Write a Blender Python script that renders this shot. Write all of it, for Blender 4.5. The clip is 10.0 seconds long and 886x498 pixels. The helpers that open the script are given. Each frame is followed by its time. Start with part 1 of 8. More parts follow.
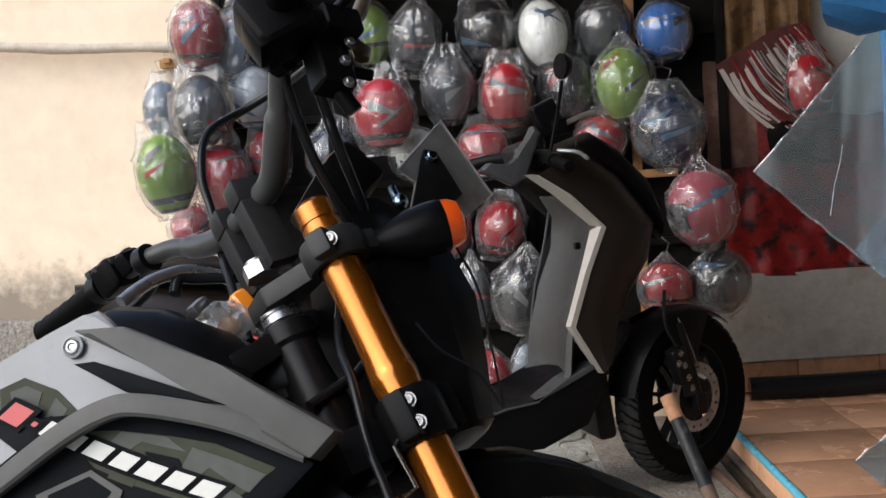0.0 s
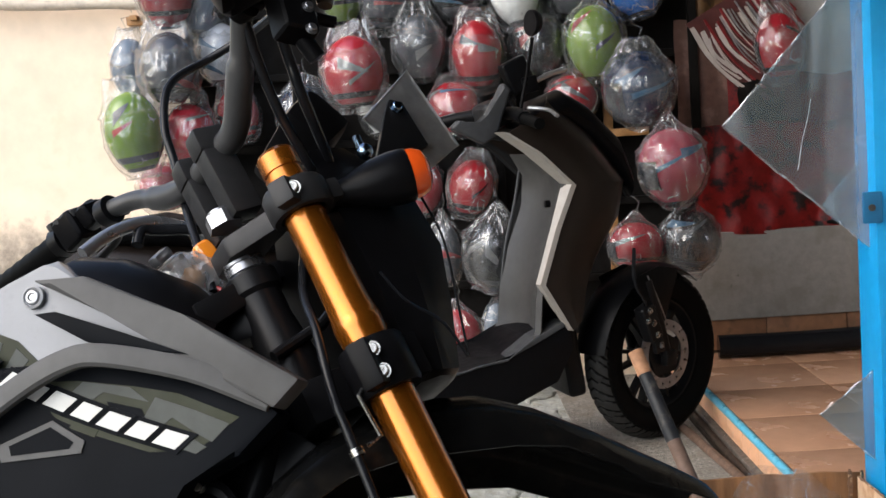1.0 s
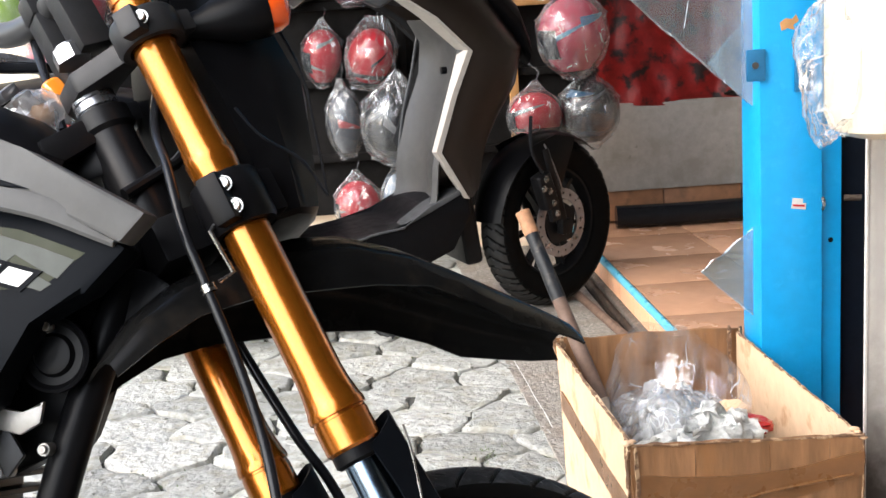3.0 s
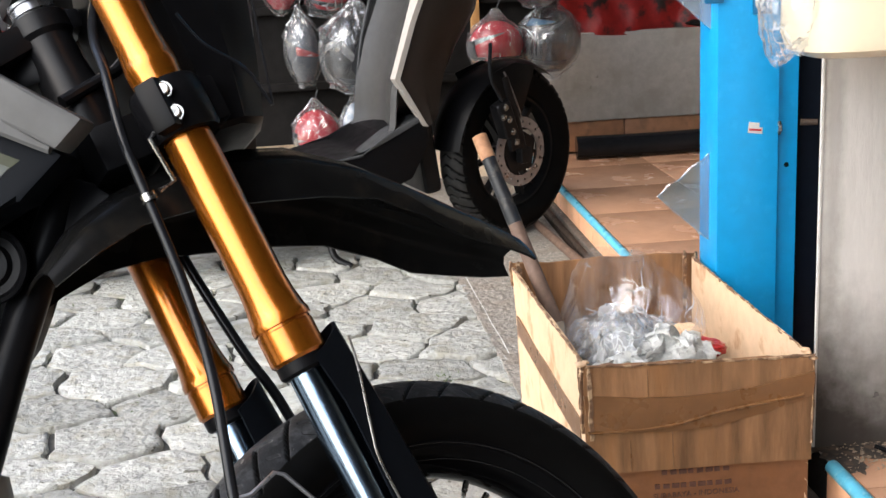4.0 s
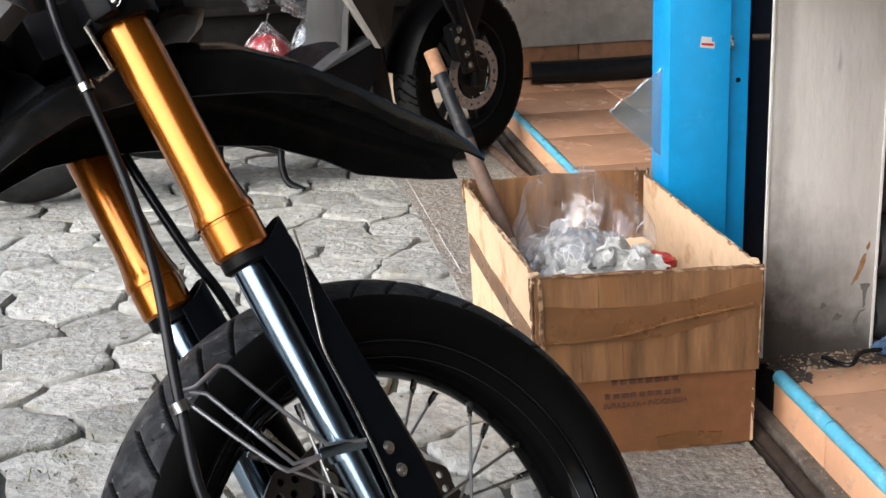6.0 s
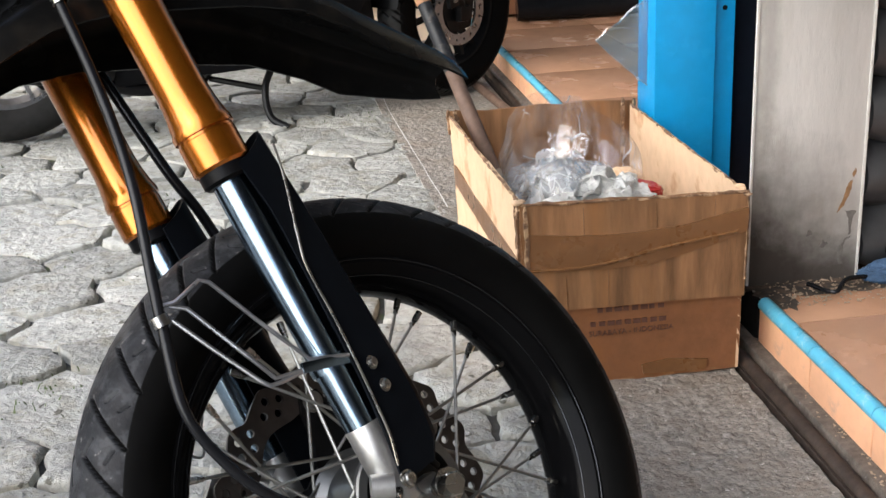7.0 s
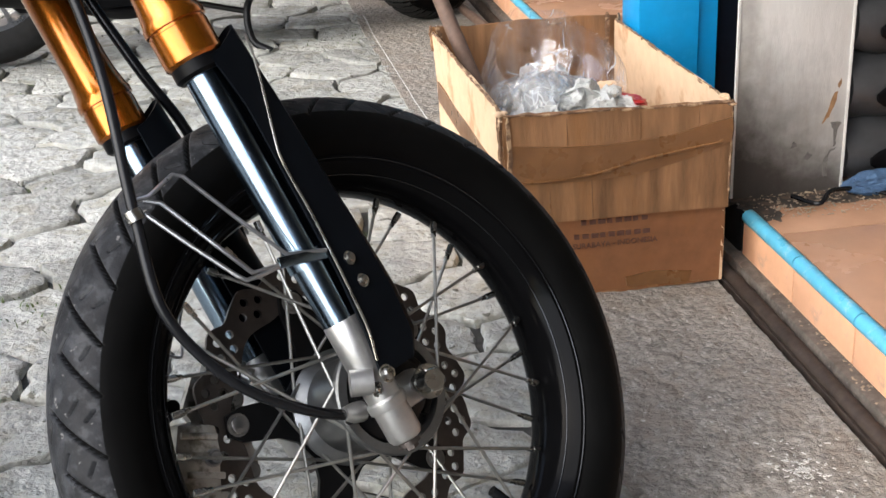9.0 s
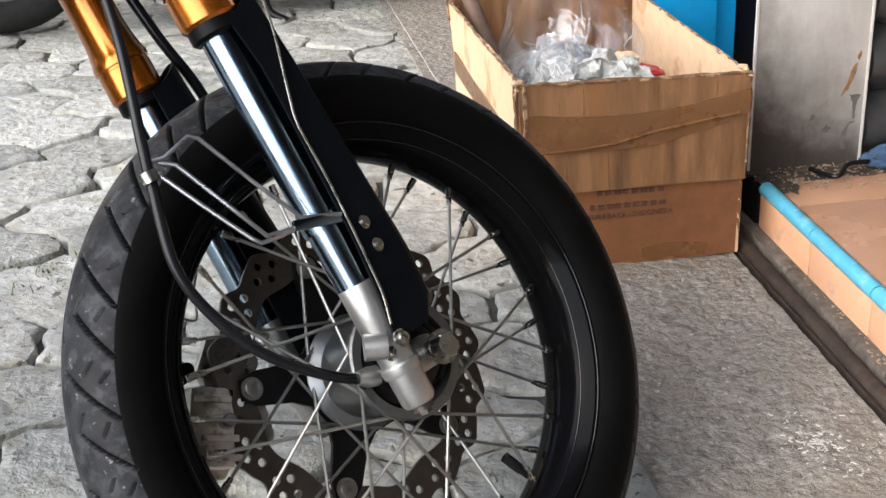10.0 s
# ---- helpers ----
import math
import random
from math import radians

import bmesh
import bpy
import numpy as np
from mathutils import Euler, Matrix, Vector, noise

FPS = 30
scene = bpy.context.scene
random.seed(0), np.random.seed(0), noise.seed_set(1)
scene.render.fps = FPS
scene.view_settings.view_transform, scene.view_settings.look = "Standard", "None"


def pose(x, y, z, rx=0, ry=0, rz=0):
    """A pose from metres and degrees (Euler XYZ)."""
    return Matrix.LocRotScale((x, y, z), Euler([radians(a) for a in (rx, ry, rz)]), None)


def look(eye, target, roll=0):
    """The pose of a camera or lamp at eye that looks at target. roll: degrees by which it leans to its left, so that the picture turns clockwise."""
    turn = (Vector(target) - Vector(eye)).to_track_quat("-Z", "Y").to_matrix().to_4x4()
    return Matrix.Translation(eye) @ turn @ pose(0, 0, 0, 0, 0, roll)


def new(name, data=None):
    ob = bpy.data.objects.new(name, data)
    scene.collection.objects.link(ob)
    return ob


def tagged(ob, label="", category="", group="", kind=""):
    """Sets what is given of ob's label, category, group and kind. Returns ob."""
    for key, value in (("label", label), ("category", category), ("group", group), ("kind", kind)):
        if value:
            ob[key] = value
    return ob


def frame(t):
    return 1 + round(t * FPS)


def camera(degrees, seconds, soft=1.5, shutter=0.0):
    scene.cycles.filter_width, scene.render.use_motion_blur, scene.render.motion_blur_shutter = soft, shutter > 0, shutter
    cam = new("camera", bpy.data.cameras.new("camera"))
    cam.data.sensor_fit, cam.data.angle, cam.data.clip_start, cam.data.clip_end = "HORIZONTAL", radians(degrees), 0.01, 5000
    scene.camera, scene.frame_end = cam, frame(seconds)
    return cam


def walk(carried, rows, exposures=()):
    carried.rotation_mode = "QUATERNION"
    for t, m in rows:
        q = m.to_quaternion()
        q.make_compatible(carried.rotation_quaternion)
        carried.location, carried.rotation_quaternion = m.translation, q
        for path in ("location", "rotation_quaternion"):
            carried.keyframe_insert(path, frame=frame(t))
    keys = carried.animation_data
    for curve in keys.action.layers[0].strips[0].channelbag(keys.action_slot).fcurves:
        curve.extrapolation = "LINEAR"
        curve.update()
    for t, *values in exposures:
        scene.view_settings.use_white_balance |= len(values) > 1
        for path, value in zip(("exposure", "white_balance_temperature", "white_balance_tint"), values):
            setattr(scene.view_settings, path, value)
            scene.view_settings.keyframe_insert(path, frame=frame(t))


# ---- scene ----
cam = camera(40.4, 10.0)
PATH = [
    (0, (0.1, 0.088, 1.042), (0.035, 2.083, 0.92), -3.8),
    (0.5, (0.101, 0.089, 1.036), (0.051, 2.082, 0.883), -3.7),
    (1, (0.107, 0.094, 1.028), (0.083, 2.085, 0.841), -3.8),
    (1.5, (0.116, 0.089, 1.022), (0.122, 2.076, 0.795), -3.5),
    (2, (0.128, 0.1, 1.011), (0.165, 2.081, 0.742), -3.3),
    (2.5, (0.14, 0.104, 0.995), (0.203, 2.076, 0.663), -3.3),
    (3, (0.157, 0.108, 0.978), (0.263, 2.067, 0.59), -3.4),
    (4.5, (0.173, 0.12, 0.941), (0.346, 2.041, 0.414), -2.8),
    (5, (0.175, 0.117, 0.933), (0.363, 2.033, 0.392), -2.9),
    (6.5, (0.18, 0.12, 0.896), (0.413, 2.0, 0.254), -2.5),
    (7, (0.182, 0.12, 0.881), (0.417, 1.984, 0.196), -2.8),
    (7.5, (0.184, 0.12, 0.869), (0.435, 1.972, 0.156), -3.0),
    (8, (0.186, 0.119, 0.862), (0.439, 1.966, 0.136), -3.3),
    (8.5, (0.188, 0.117, 0.853), (0.434, 1.951, 0.095), -3.2),
    (9, (0.189, 0.116, 0.844), (0.432, 1.94, 0.059), -3.1),
    (9.5, (0.19, 0.116, 0.839), (0.425, 1.931, 0.032), -3.0),
    (10, (0.188, 0.116, 0.835), (0.403, 1.927, 0.013), -2.9),
]
EXPOSURES = [(0.0, 1.02), (1.0, 1.23), (2.0, 1.89), (3.0, 2.11), (4.5, 1.74), (7.0, 1.68), (10.0, 1.83)]
walk(cam, [(t, look(eye, target, roll)) for t, eye, target, roll in PATH], EXPOSURES)


# ---- world and light ----
world = bpy.data.worlds.new("overcast_sky")
scene.world = world
world.use_nodes = True
sky = world.node_tree.nodes.new("ShaderNodeTexSky")
sky.sky_type, sky.sun_disc = "NISHITA", False
sky.sun_elevation, sky.sun_rotation = radians(41), radians(-120)
sky.air_density, sky.dust_density, sky.ozone_density = 1.0, 2.0, 1.0
world.node_tree.links.new(sky.outputs[0], world.node_tree.nodes["Background"].inputs[0])
world.node_tree.nodes["Background"].inputs[1].default_value = 0.15
sun = new("sun", bpy.data.lights.new("sun", "SUN"))
sun.data.energy, sun.data.angle, sun.data.color = 1.4, radians(70), (1.0, 0.995, 0.97)
sun.matrix_world = look((-7.2, -5.4, 7.2), (0, 1.5, 0.5))


# ---- helpers for building ----
W = {}
UP = Vector((0, 0, 1))
SLOPE, LEVEL_X = -0.04, 0.8


def ground_z(x):
    return SLOPE * (max(min(x, 1.2), -4.0) - LEVEL_X)


def thing(name, label, category, at, group=""):
    ob = new(name)
    ob.empty_display_size = 0.1
    ob.matrix_basis = at
    W[ob.name] = at.copy()
    return tagged(ob, label, category, group)


def finish(name, bm, material, smooth=35):
    bmesh.ops.recalc_face_normals(bm, faces=bm.faces)
    me = bpy.data.meshes.new(name)
    bm.to_mesh(me)
    bm.free()
    me.materials.append(material)
    if smooth:
        me.shade_smooth()
        me.set_sharp_from_angle(angle=radians(smooth))
    return me


def place(name, me, parent, at, label=""):
    ob = new(name, me)
    ob.parent = parent
    ob.matrix_basis = W[parent.name].inverted() @ at
    W[ob.name] = at.copy()
    if label:
        ob["label"] = label
    return ob


def part(name, bm, material, parent, label="", at=None, smooth=35):
    return place(name, finish(name, bm, material, smooth), parent, at if at is not None else W[parent.name], label)


def solid(name, bm, material, label, category, kind="", group="", at=None, smooth=35):
    ob = new(name, finish(name, bm, material, smooth))
    if at is not None:
        ob.matrix_basis = at
    W[ob.name] = ob.matrix_basis.copy()
    return tagged(ob, label, category, group, kind)


def V(*a):
    return Vector(a)


def glide(pts, n=8):
    """A smooth line through the points."""
    pts = [Vector(p) for p in pts]
    ext = [2 * pts[0] - pts[1]] + pts + [2 * pts[-1] - pts[-2]]
    out = []
    for i in range(1, len(ext) - 2):
        a, b, c, d = ext[i - 1 : i + 3]
        for k in range(n):
            t = k / n
            out.append(0.5 * (2 * b + (c - a) * t + (2 * a - 5 * b + 4 * c - d) * t * t + (3 * b - a - 3 * c + d) * t**3))
    return out + [pts[-1]]


def tube(bm, pts, r, seg=12, caps=True):
    """A round bar along pts; r is one radius or one for each point."""
    pts = [Vector(p) for p in pts]
    rs = r if isinstance(r, (list, tuple)) else [r] * len(pts)
    d = (pts[1] - pts[0]).normalized()
    side = d.orthogonal().normalized()
    rings = []
    for i, p in enumerate(pts):
        nd = (pts[min(i + 1, len(pts) - 1)] - pts[max(i - 1, 0)]).normalized()
        if nd.length > 0:
            side = d.rotation_difference(nd) @ side
            d = nd
        other = d.cross(side)
        rings.append([bm.verts.new(p + rs[i] * (math.cos(a) * side + math.sin(a) * other)) for a in (2 * math.pi * k / seg for k in range(seg))])
    for a, b in zip(rings, rings[1:]):
        for k in range(seg):
            bm.faces.new((a[k], a[(k + 1) % seg], b[(k + 1) % seg], b[k]))
    if caps:
        bm.faces.new(rings[0][::-1])
        bm.faces.new(rings[-1])
    return bm


def turned(bm, profile, seg=32, axis="X", origin=(0, 0, 0), closed=False, caps=True):
    """A turned body: profile of (place along the axis, radius)."""
    o = Vector(origin)
    rings = []
    for h, r in profile:
        ring = []
        for k in range(seg):
            a = 2 * math.pi * k / seg
            c, s = r * math.cos(a), r * math.sin(a)
            ring.append(bm.verts.new(o + (V(h, c, s) if axis == "X" else V(c, s, h) if axis == "Z" else V(s, h, c))))
        rings.append(ring)
    pairs = list(zip(rings, rings[1:])) + ([(rings[-1], rings[0])] if closed else [])
    for a, b in pairs:
        for k in range(seg):
            bm.faces.new((a[k], a[(k + 1) % seg], b[(k + 1) % seg], b[k]))
    if caps and not closed:
        bm.faces.new(rings[0][::-1])
        bm.faces.new(rings[-1])
    return bm


def block(bm, centre, size, turn=None, bevel=0.0, seg=2):
    """A box with rounded edges."""
    m = Matrix.Translation(centre) @ (turn.to_4x4() if turn is not None else Matrix()) @ Matrix.Diagonal((*size, 1))
    new_verts = bmesh.ops.create_cube(bm, size=1.0, matrix=m)["verts"]
    if bevel:
        edges = list({e for v in new_verts for e in v.link_edges})
        bmesh.ops.bevel(bm, geom=edges, offset=bevel, segments=seg, affect="EDGES", profile=0.6)
    return bm


def slab(bm, outline, lo, hi, plane="YZ", bevel=0.0, seg=2):
    """A plate: an outline in a plane, from lo to hi across it."""
    def at(p, h):
        return V(h, p[0], p[1]) if plane == "YZ" else V(p[0], h, p[1]) if plane == "XZ" else V(p[0], p[1], h)

    a = [bm.verts.new(at(p, lo)) for p in outline]
    b = [bm.verts.new(at(p, hi)) for p in outline]
    n = len(a)
    bm.faces.new(a[::-1])
    bm.faces.new(b)
    rims = []
    for k in range(n):
        bm.faces.new((a[k], a[(k + 1) % n], b[(k + 1) % n], b[k]))
        rims += [bm.edges.get((a[k], a[(k + 1) % n])), bm.edges.get((b[k], b[(k + 1) % n])), bm.edges.get((a[k], b[k]))]
    if bevel:
        bmesh.ops.bevel(bm, geom=rims, offset=bevel, segments=seg, affect="EDGES", profile=0.6)
    return bm


def loft(bm, sections, closed=True, caps=True):
    rings = [[bm.verts.new(Vector(p)) for p in s] for s in sections]
    n = len(rings[0])
    for a, b in zip(rings, rings[1:]):
        for k in range(n if closed else n - 1):
            bm.faces.new((a[k], a[(k + 1) % n], b[(k + 1) % n], b[k]))
    if caps and closed:
        bm.faces.new(rings[0][::-1])
        bm.faces.new(rings[-1])
    return bm


def thicken(bm, t):
    bmesh.ops.recalc_face_normals(bm, faces=bm.faces)
    bmesh.ops.solidify(bm, geom=list(bm.faces), thickness=t)
    return bm


def bolt(bm, at, axis, r=0.005, h=0.006):
    """A hexagon-socket bolt head with a washer."""
    at, axis = Vector(at), Vector(axis).normalized()
    tube(bm, [at, at + 0.25 * h * axis], r * 1.35, 16)
    tube(bm, [at + 0.25 * h * axis, at + 0.8 * h * axis, at + h * axis], [r, r, 0.8 * r], 14)
    tube(bm, [at + h * axis, at + (h - 0.0006) * axis], [0.5 * r, 0.45 * r], 6)
    return bm


def bag_mesh(at, size, seed, fine=5, crisp=0.5):
    bm = bmesh.new()
    bmesh.ops.create_icosphere(bm, subdivisions=fine, radius=1.0)
    for v in bm.verts:
        n = 0.8 * noise.noise(v.co * 1.6 + V(seed, 0, 0)) - 0.9 * abs(noise.noise(v.co * 3.2 + V(0, seed, 0))) - crisp * abs(noise.noise(v.co * 8 + V(0, 0, seed))) + 0.45
        v.co = Vector(at) + Vector((v.co.x * size[0], v.co.y * size[1], v.co.z * size[2])) * (1 + 0.3 * n)
    return bm


# ---- materials ----
def material(name, colour, rough=0.5, metal=0.0, vary=0.15, scale=25.0, bump=0.0, fine=250.0, coat=0.0, wear=None, amount=0.35, spread=6.0, spec=0.5, specks=None, speck_scale=160.0, speck_amount=0.3, stretch=None, deep=1.0):
    """A surface: colour with fine grain and broad patches, roughness that varies, fine relief; wear: a second colour in patches."""
    m = bpy.data.materials.new(name)
    m.use_nodes = True
    nt = m.node_tree
    nodes, links = nt.nodes, nt.links
    bsdf = nodes["Principled BSDF"]
    bsdf.inputs["Metallic"].default_value = metal
    bsdf.inputs["Coat Weight"].default_value = coat
    bsdf.inputs["Specular IOR Level"].default_value = spec
    bsdf.inputs["Coat Roughness"].default_value = 0.08
    co = nodes.new("ShaderNodeTexCoord").outputs["Object"]
    if stretch:
        squeeze = nodes.new("ShaderNodeMapping")
        squeeze.inputs["Scale"].default_value = stretch
        links.new(co, squeeze.inputs["Vector"])
        co = squeeze.outputs[0]

    def grain(s, detail=7.0):
        n = nodes.new("ShaderNodeTexNoise")
        n.inputs["Scale"].default_value, n.inputs["Detail"].default_value, n.inputs["Roughness"].default_value = s, detail, 0.6
        links.new(co, n.inputs["Vector"])
        return n.outputs["Fac"]

    def ramp(value, lo, hi, a, b):
        r = nodes.new("ShaderNodeMapRange")
        r.inputs["From Min"].default_value, r.inputs["From Max"].default_value = lo, hi
        r.inputs["To Min"].default_value, r.inputs["To Max"].default_value = a, b
        links.new(value, r.inputs["Value"])
        return r.outputs[0]

    def mix(fac, a, b, how="MIX"):
        x = nodes.new("ShaderNodeMix")
        x.data_type, x.blend_type = "RGBA", how
        for value, slot in ((fac, x.inputs[0]), (a, x.inputs[6]), (b, x.inputs[7])):
            if isinstance(value, (tuple, list)):
                slot.default_value = (*value, 1)
            elif isinstance(value, float):
                slot.default_value = value
            else:
                links.new(value, slot)
        return x.outputs[2]

    dark, light = [tuple(min(1.0, max(0.0, c * k)) for c in colour) for k in (1 - vary, 1 + vary)]
    tone = mix(ramp(grain(scale), 0.3, 0.7, 0.0, 1.0), dark, light)
    broad = grain(spread)
    tone = mix(ramp(broad, 0.35, 0.65, 0.0, 1.0), tone, mix(1.0, tone, (1 - 0.5 * vary,) * 3, "MULTIPLY"))
    if wear:
        tone = mix(ramp(grain(spread * 2.3, 6.0), 0.62 - 0.3 * amount, 0.72 - 0.25 * amount, 0.0, 1.0), tone, wear)
    if specks:
        tone = mix(ramp(grain(speck_scale, 3.0), 0.72 - 0.3 * speck_amount, 0.76 - 0.3 * speck_amount, 0.0, 1.0), tone, specks)
    links.new(tone, bsdf.inputs["Base Color"])
    links.new(ramp(grain(scale * 0.6), 0.3, 0.7, max(0.02, rough * 0.82), min(1.0, rough * 1.2)), bsdf.inputs["Roughness"])
    if bump:
        b = nodes.new("ShaderNodeBump")
        b.inputs["Strength"].default_value, b.inputs["Distance"].default_value = bump, deep * 0.4 / fine
        links.new(grain(fine * 0.5, 8.0), b.inputs["Height"])
        links.new(b.outputs[0], bsdf.inputs["Normal"])
    return m


def film(name, tint, haze=0.3, rough=0.18, crumple=60.0, strength=0.7, creased=8.0, rim=0.75, gloss=0.05, facet=0.0):
    """Thin clear plastic: it lets most light through and shines where it is creased."""
    m = bpy.data.materials.new(name)
    m.use_nodes = True
    nt = m.node_tree
    nodes, links = nt.nodes, nt.links
    nodes.remove(nodes["Principled BSDF"])
    here = nodes.new("ShaderNodeTexCoord").outputs["Object"]
    shift = nodes.new("ShaderNodeVectorMath")
    shift.operation = "ADD"
    links.new(here, shift.inputs[0])
    links.new(nodes.new("ShaderNodeObjectInfo").outputs["Random"], shift.inputs[1])
    co = shift.outputs[0]

    def folds(scale, stretch, twist):
        squeeze = nodes.new("ShaderNodeMapping")
        squeeze.inputs["Scale"].default_value = stretch
        n = nodes.new("ShaderNodeTexNoise")
        n.inputs["Scale"].default_value, n.inputs["Detail"].default_value, n.inputs["Distortion"].default_value = scale, 1.5, twist
        links.new(co, squeeze.inputs["Vector"])
        links.new(squeeze.outputs[0], n.inputs["Vector"])
        return n.outputs["Fac"]

    def calc(how, x, y):
        m2 = nodes.new("ShaderNodeMath")
        m2.operation = how
        for slot, v in zip(m2.inputs, (x, y)):
            if isinstance(v, float):
                slot.default_value = v
            else:
                links.new(v, slot)
        return m2.outputs[0]

    def span(value, lo, hi, a0, b0):
        r = nodes.new("ShaderNodeMapRange")
        for key, v in (("From Min", lo), ("From Max", hi), ("To Min", a0), ("To Max", b0)):
            r.inputs[key].default_value = v
        links.new(value, r.inputs["Value"])
        return r.outputs[0]

    wide, thin = folds(crumple * 0.35, (1, 1, 0.6), 0.8), folds(crumple * 0.7, (1.5, 1.5, 0.28), 0.9)
    cross = folds(crumple * 0.6, (0.45, 1.1, 1.2), 1.4)
    line = span(calc("ABSOLUTE", calc("SUBTRACT", thin, 0.5), 0.0), 0.0, 0.045, 1.0, 0.0)
    nick = span(calc("ABSOLUTE", calc("SUBTRACT", cross, 0.52), 0.0), 0.0, 0.03, 1.0, 0.0)
    patch = span(wide, 0.5, 0.62, 0.0, 1.0)
    other = span(wide, 0.48, 0.38, 0.0, 1.0)
    lines = calc("MAXIMUM", calc("MULTIPLY", line, patch), calc("MULTIPLY", nick, other))
    cloudy = span(thin, 0.42, 0.62, 0.45 * haze, 2.2 * haze)
    height = calc("ADD", wide, calc("MULTIPLY", thin, 0.5))
    if facet:
        # flat panes between sharp folds
        pull = nodes.new("ShaderNodeMapping")
        pull.inputs["Scale"].default_value = (1.0, 1.0, 0.55)
        panes = nodes.new("ShaderNodeTexVoronoi")
        panes.inputs["Scale"].default_value = facet
        bent = nodes.new("ShaderNodeTexNoise")
        bent.inputs["Scale"].default_value, bent.inputs["Detail"].default_value = 0.6 * facet, 2.0
        push = nodes.new("ShaderNodeVectorMath")
        push.operation = "MULTIPLY_ADD"
        push.inputs[1].default_value = (1.2 / facet,) * 3
        links.new(co, bent.inputs["Vector"])
        links.new(bent.outputs["Color"], push.inputs[0])
        links.new(co, push.inputs[2])
        links.new(push.outputs[0], pull.inputs["Vector"])
        links.new(pull.outputs[0], panes.inputs["Vector"])
        height = calc("ADD", calc("MULTIPLY", panes.outputs["Distance"], 0.9), calc("MULTIPLY", height, 0.5))
        ridge = nodes.new("ShaderNodeTexVoronoi")
        ridge.feature = "DISTANCE_TO_EDGE"
        ridge.inputs["Scale"].default_value = 1.5 * facet
        links.new(pull.outputs[0], ridge.inputs["Vector"])
        fold = span(ridge.outputs["Distance"], 0.0, 0.05, 1.0, 0.0)
        lines = calc("MULTIPLY", calc("MULTIPLY", fold, span(cross, 0.42, 0.6, 0.0, 1.0)), calc("MAXIMUM", patch, calc("MULTIPLY", other, 0.6)))
    crease = calc("MINIMUM", calc("ADD", calc("MULTIPLY", lines, min(0.75, haze * creased)), cloudy), 0.9)
    bump = nodes.new("ShaderNodeBump")
    bump.inputs["Strength"].default_value, bump.inputs["Distance"].default_value = strength, 0.012
    links.new(height, bump.inputs["Height"])
    clear, shine, milk, glow = (nodes.new(k) for k in ("ShaderNodeBsdfTransparent", "ShaderNodeBsdfGlossy", "ShaderNodeBsdfDiffuse", "ShaderNodeBsdfTranslucent"))
    glow.inputs[0].default_value = (0.85, 0.87, 0.88, 1)
    cloud = nodes.new("ShaderNodeMixShader")
    cloud.inputs[0].default_value = 0.5
    links.new(milk.outputs[0], cloud.inputs[1])
    links.new(glow.outputs[0], cloud.inputs[2])
    clear.inputs[0].default_value = (*tint, 1)
    shine.inputs["Roughness"].default_value = rough
    milk.inputs[0].default_value = (0.8, 0.82, 0.84, 1)
    links.new(bump.outputs[0], shine.inputs["Normal"])
    links.new(bump.outputs[0], milk.inputs["Normal"])
    links.new(bump.outputs[0], glow.inputs["Normal"])
    facing = nodes.new("ShaderNodeLayerWeight")
    facing.inputs["Blend"].default_value = 0.5
    links.new(bump.outputs[0], facing.inputs["Normal"])
    steep = nodes.new("ShaderNodeMath")
    steep.operation = "POWER"
    steep.inputs[1].default_value = 2.6
    links.new(facing.outputs["Facing"], steep.inputs[0])
    gain = nodes.new("ShaderNodeMath")
    gain.operation, gain.use_clamp = "MULTIPLY_ADD", True
    gain.inputs[1].default_value, gain.inputs[2].default_value = rim, gloss
    links.new(steep.outputs[0], gain.inputs[0])
    a, b = nodes.new("ShaderNodeMixShader"), nodes.new("ShaderNodeMixShader")
    links.new(crease, a.inputs[0])
    links.new(clear.outputs[0], a.inputs[1])
    links.new(cloud.outputs[0], a.inputs[2])
    links.new(gain.outputs[0], b.inputs[0])
    links.new(a.outputs[0], b.inputs[1])
    links.new(shine.outputs[0], b.inputs[2])
    links.new(b.outputs[0], nodes["Material Output"].inputs[0])
    return m


GOLD = material("gold_anodised", (0.35, 0.108, 0.01), 0.24, 0.84, 0.08, 12, coat=0.5, spec=0.3)
CHROME = material("chrome", (0.21, 0.285, 0.37), 0.2, 1.0, 0.05, 40)
ALLOY = material("cast_alloy", (0.38, 0.38, 0.375), 0.38, 0.9, 0.12, 60, 0.15, 900)
STEEL = material("plated_steel", (0.32, 0.315, 0.3), 0.27, 1.0, 0.12, 80)
DARK_STEEL = material("disc_steel", (0.085, 0.072, 0.066), 0.4, 0.8, 0.2, 60, 0.05, 600)
BLACK_METAL = material("black_painted_metal", (0.005, 0.005, 0.0055), 0.36, 0.0, 0.2, 40, 0.05, 500, spec=0.14)
BLACK_SATIN = material("black_satin_plastic", (0.0035, 0.0035, 0.004), 0.34, 0.0, 0.2, 50, 0.12, 900, spec=0.065)
GREY_CAST = material("grey_coated_alloy", (0.02, 0.02, 0.021), 0.42, 0.25, 0.15, 60, 0.2, 900, spec=0.2)
# black sidewall and greyer worn tread also carry shaded and lit sides as colour
RUBBER = material("tyre_rubber", (0.003, 0.003, 0.003), 0.5, 0.0, 0.25, 30, 0.1, 400, spec=0.03)
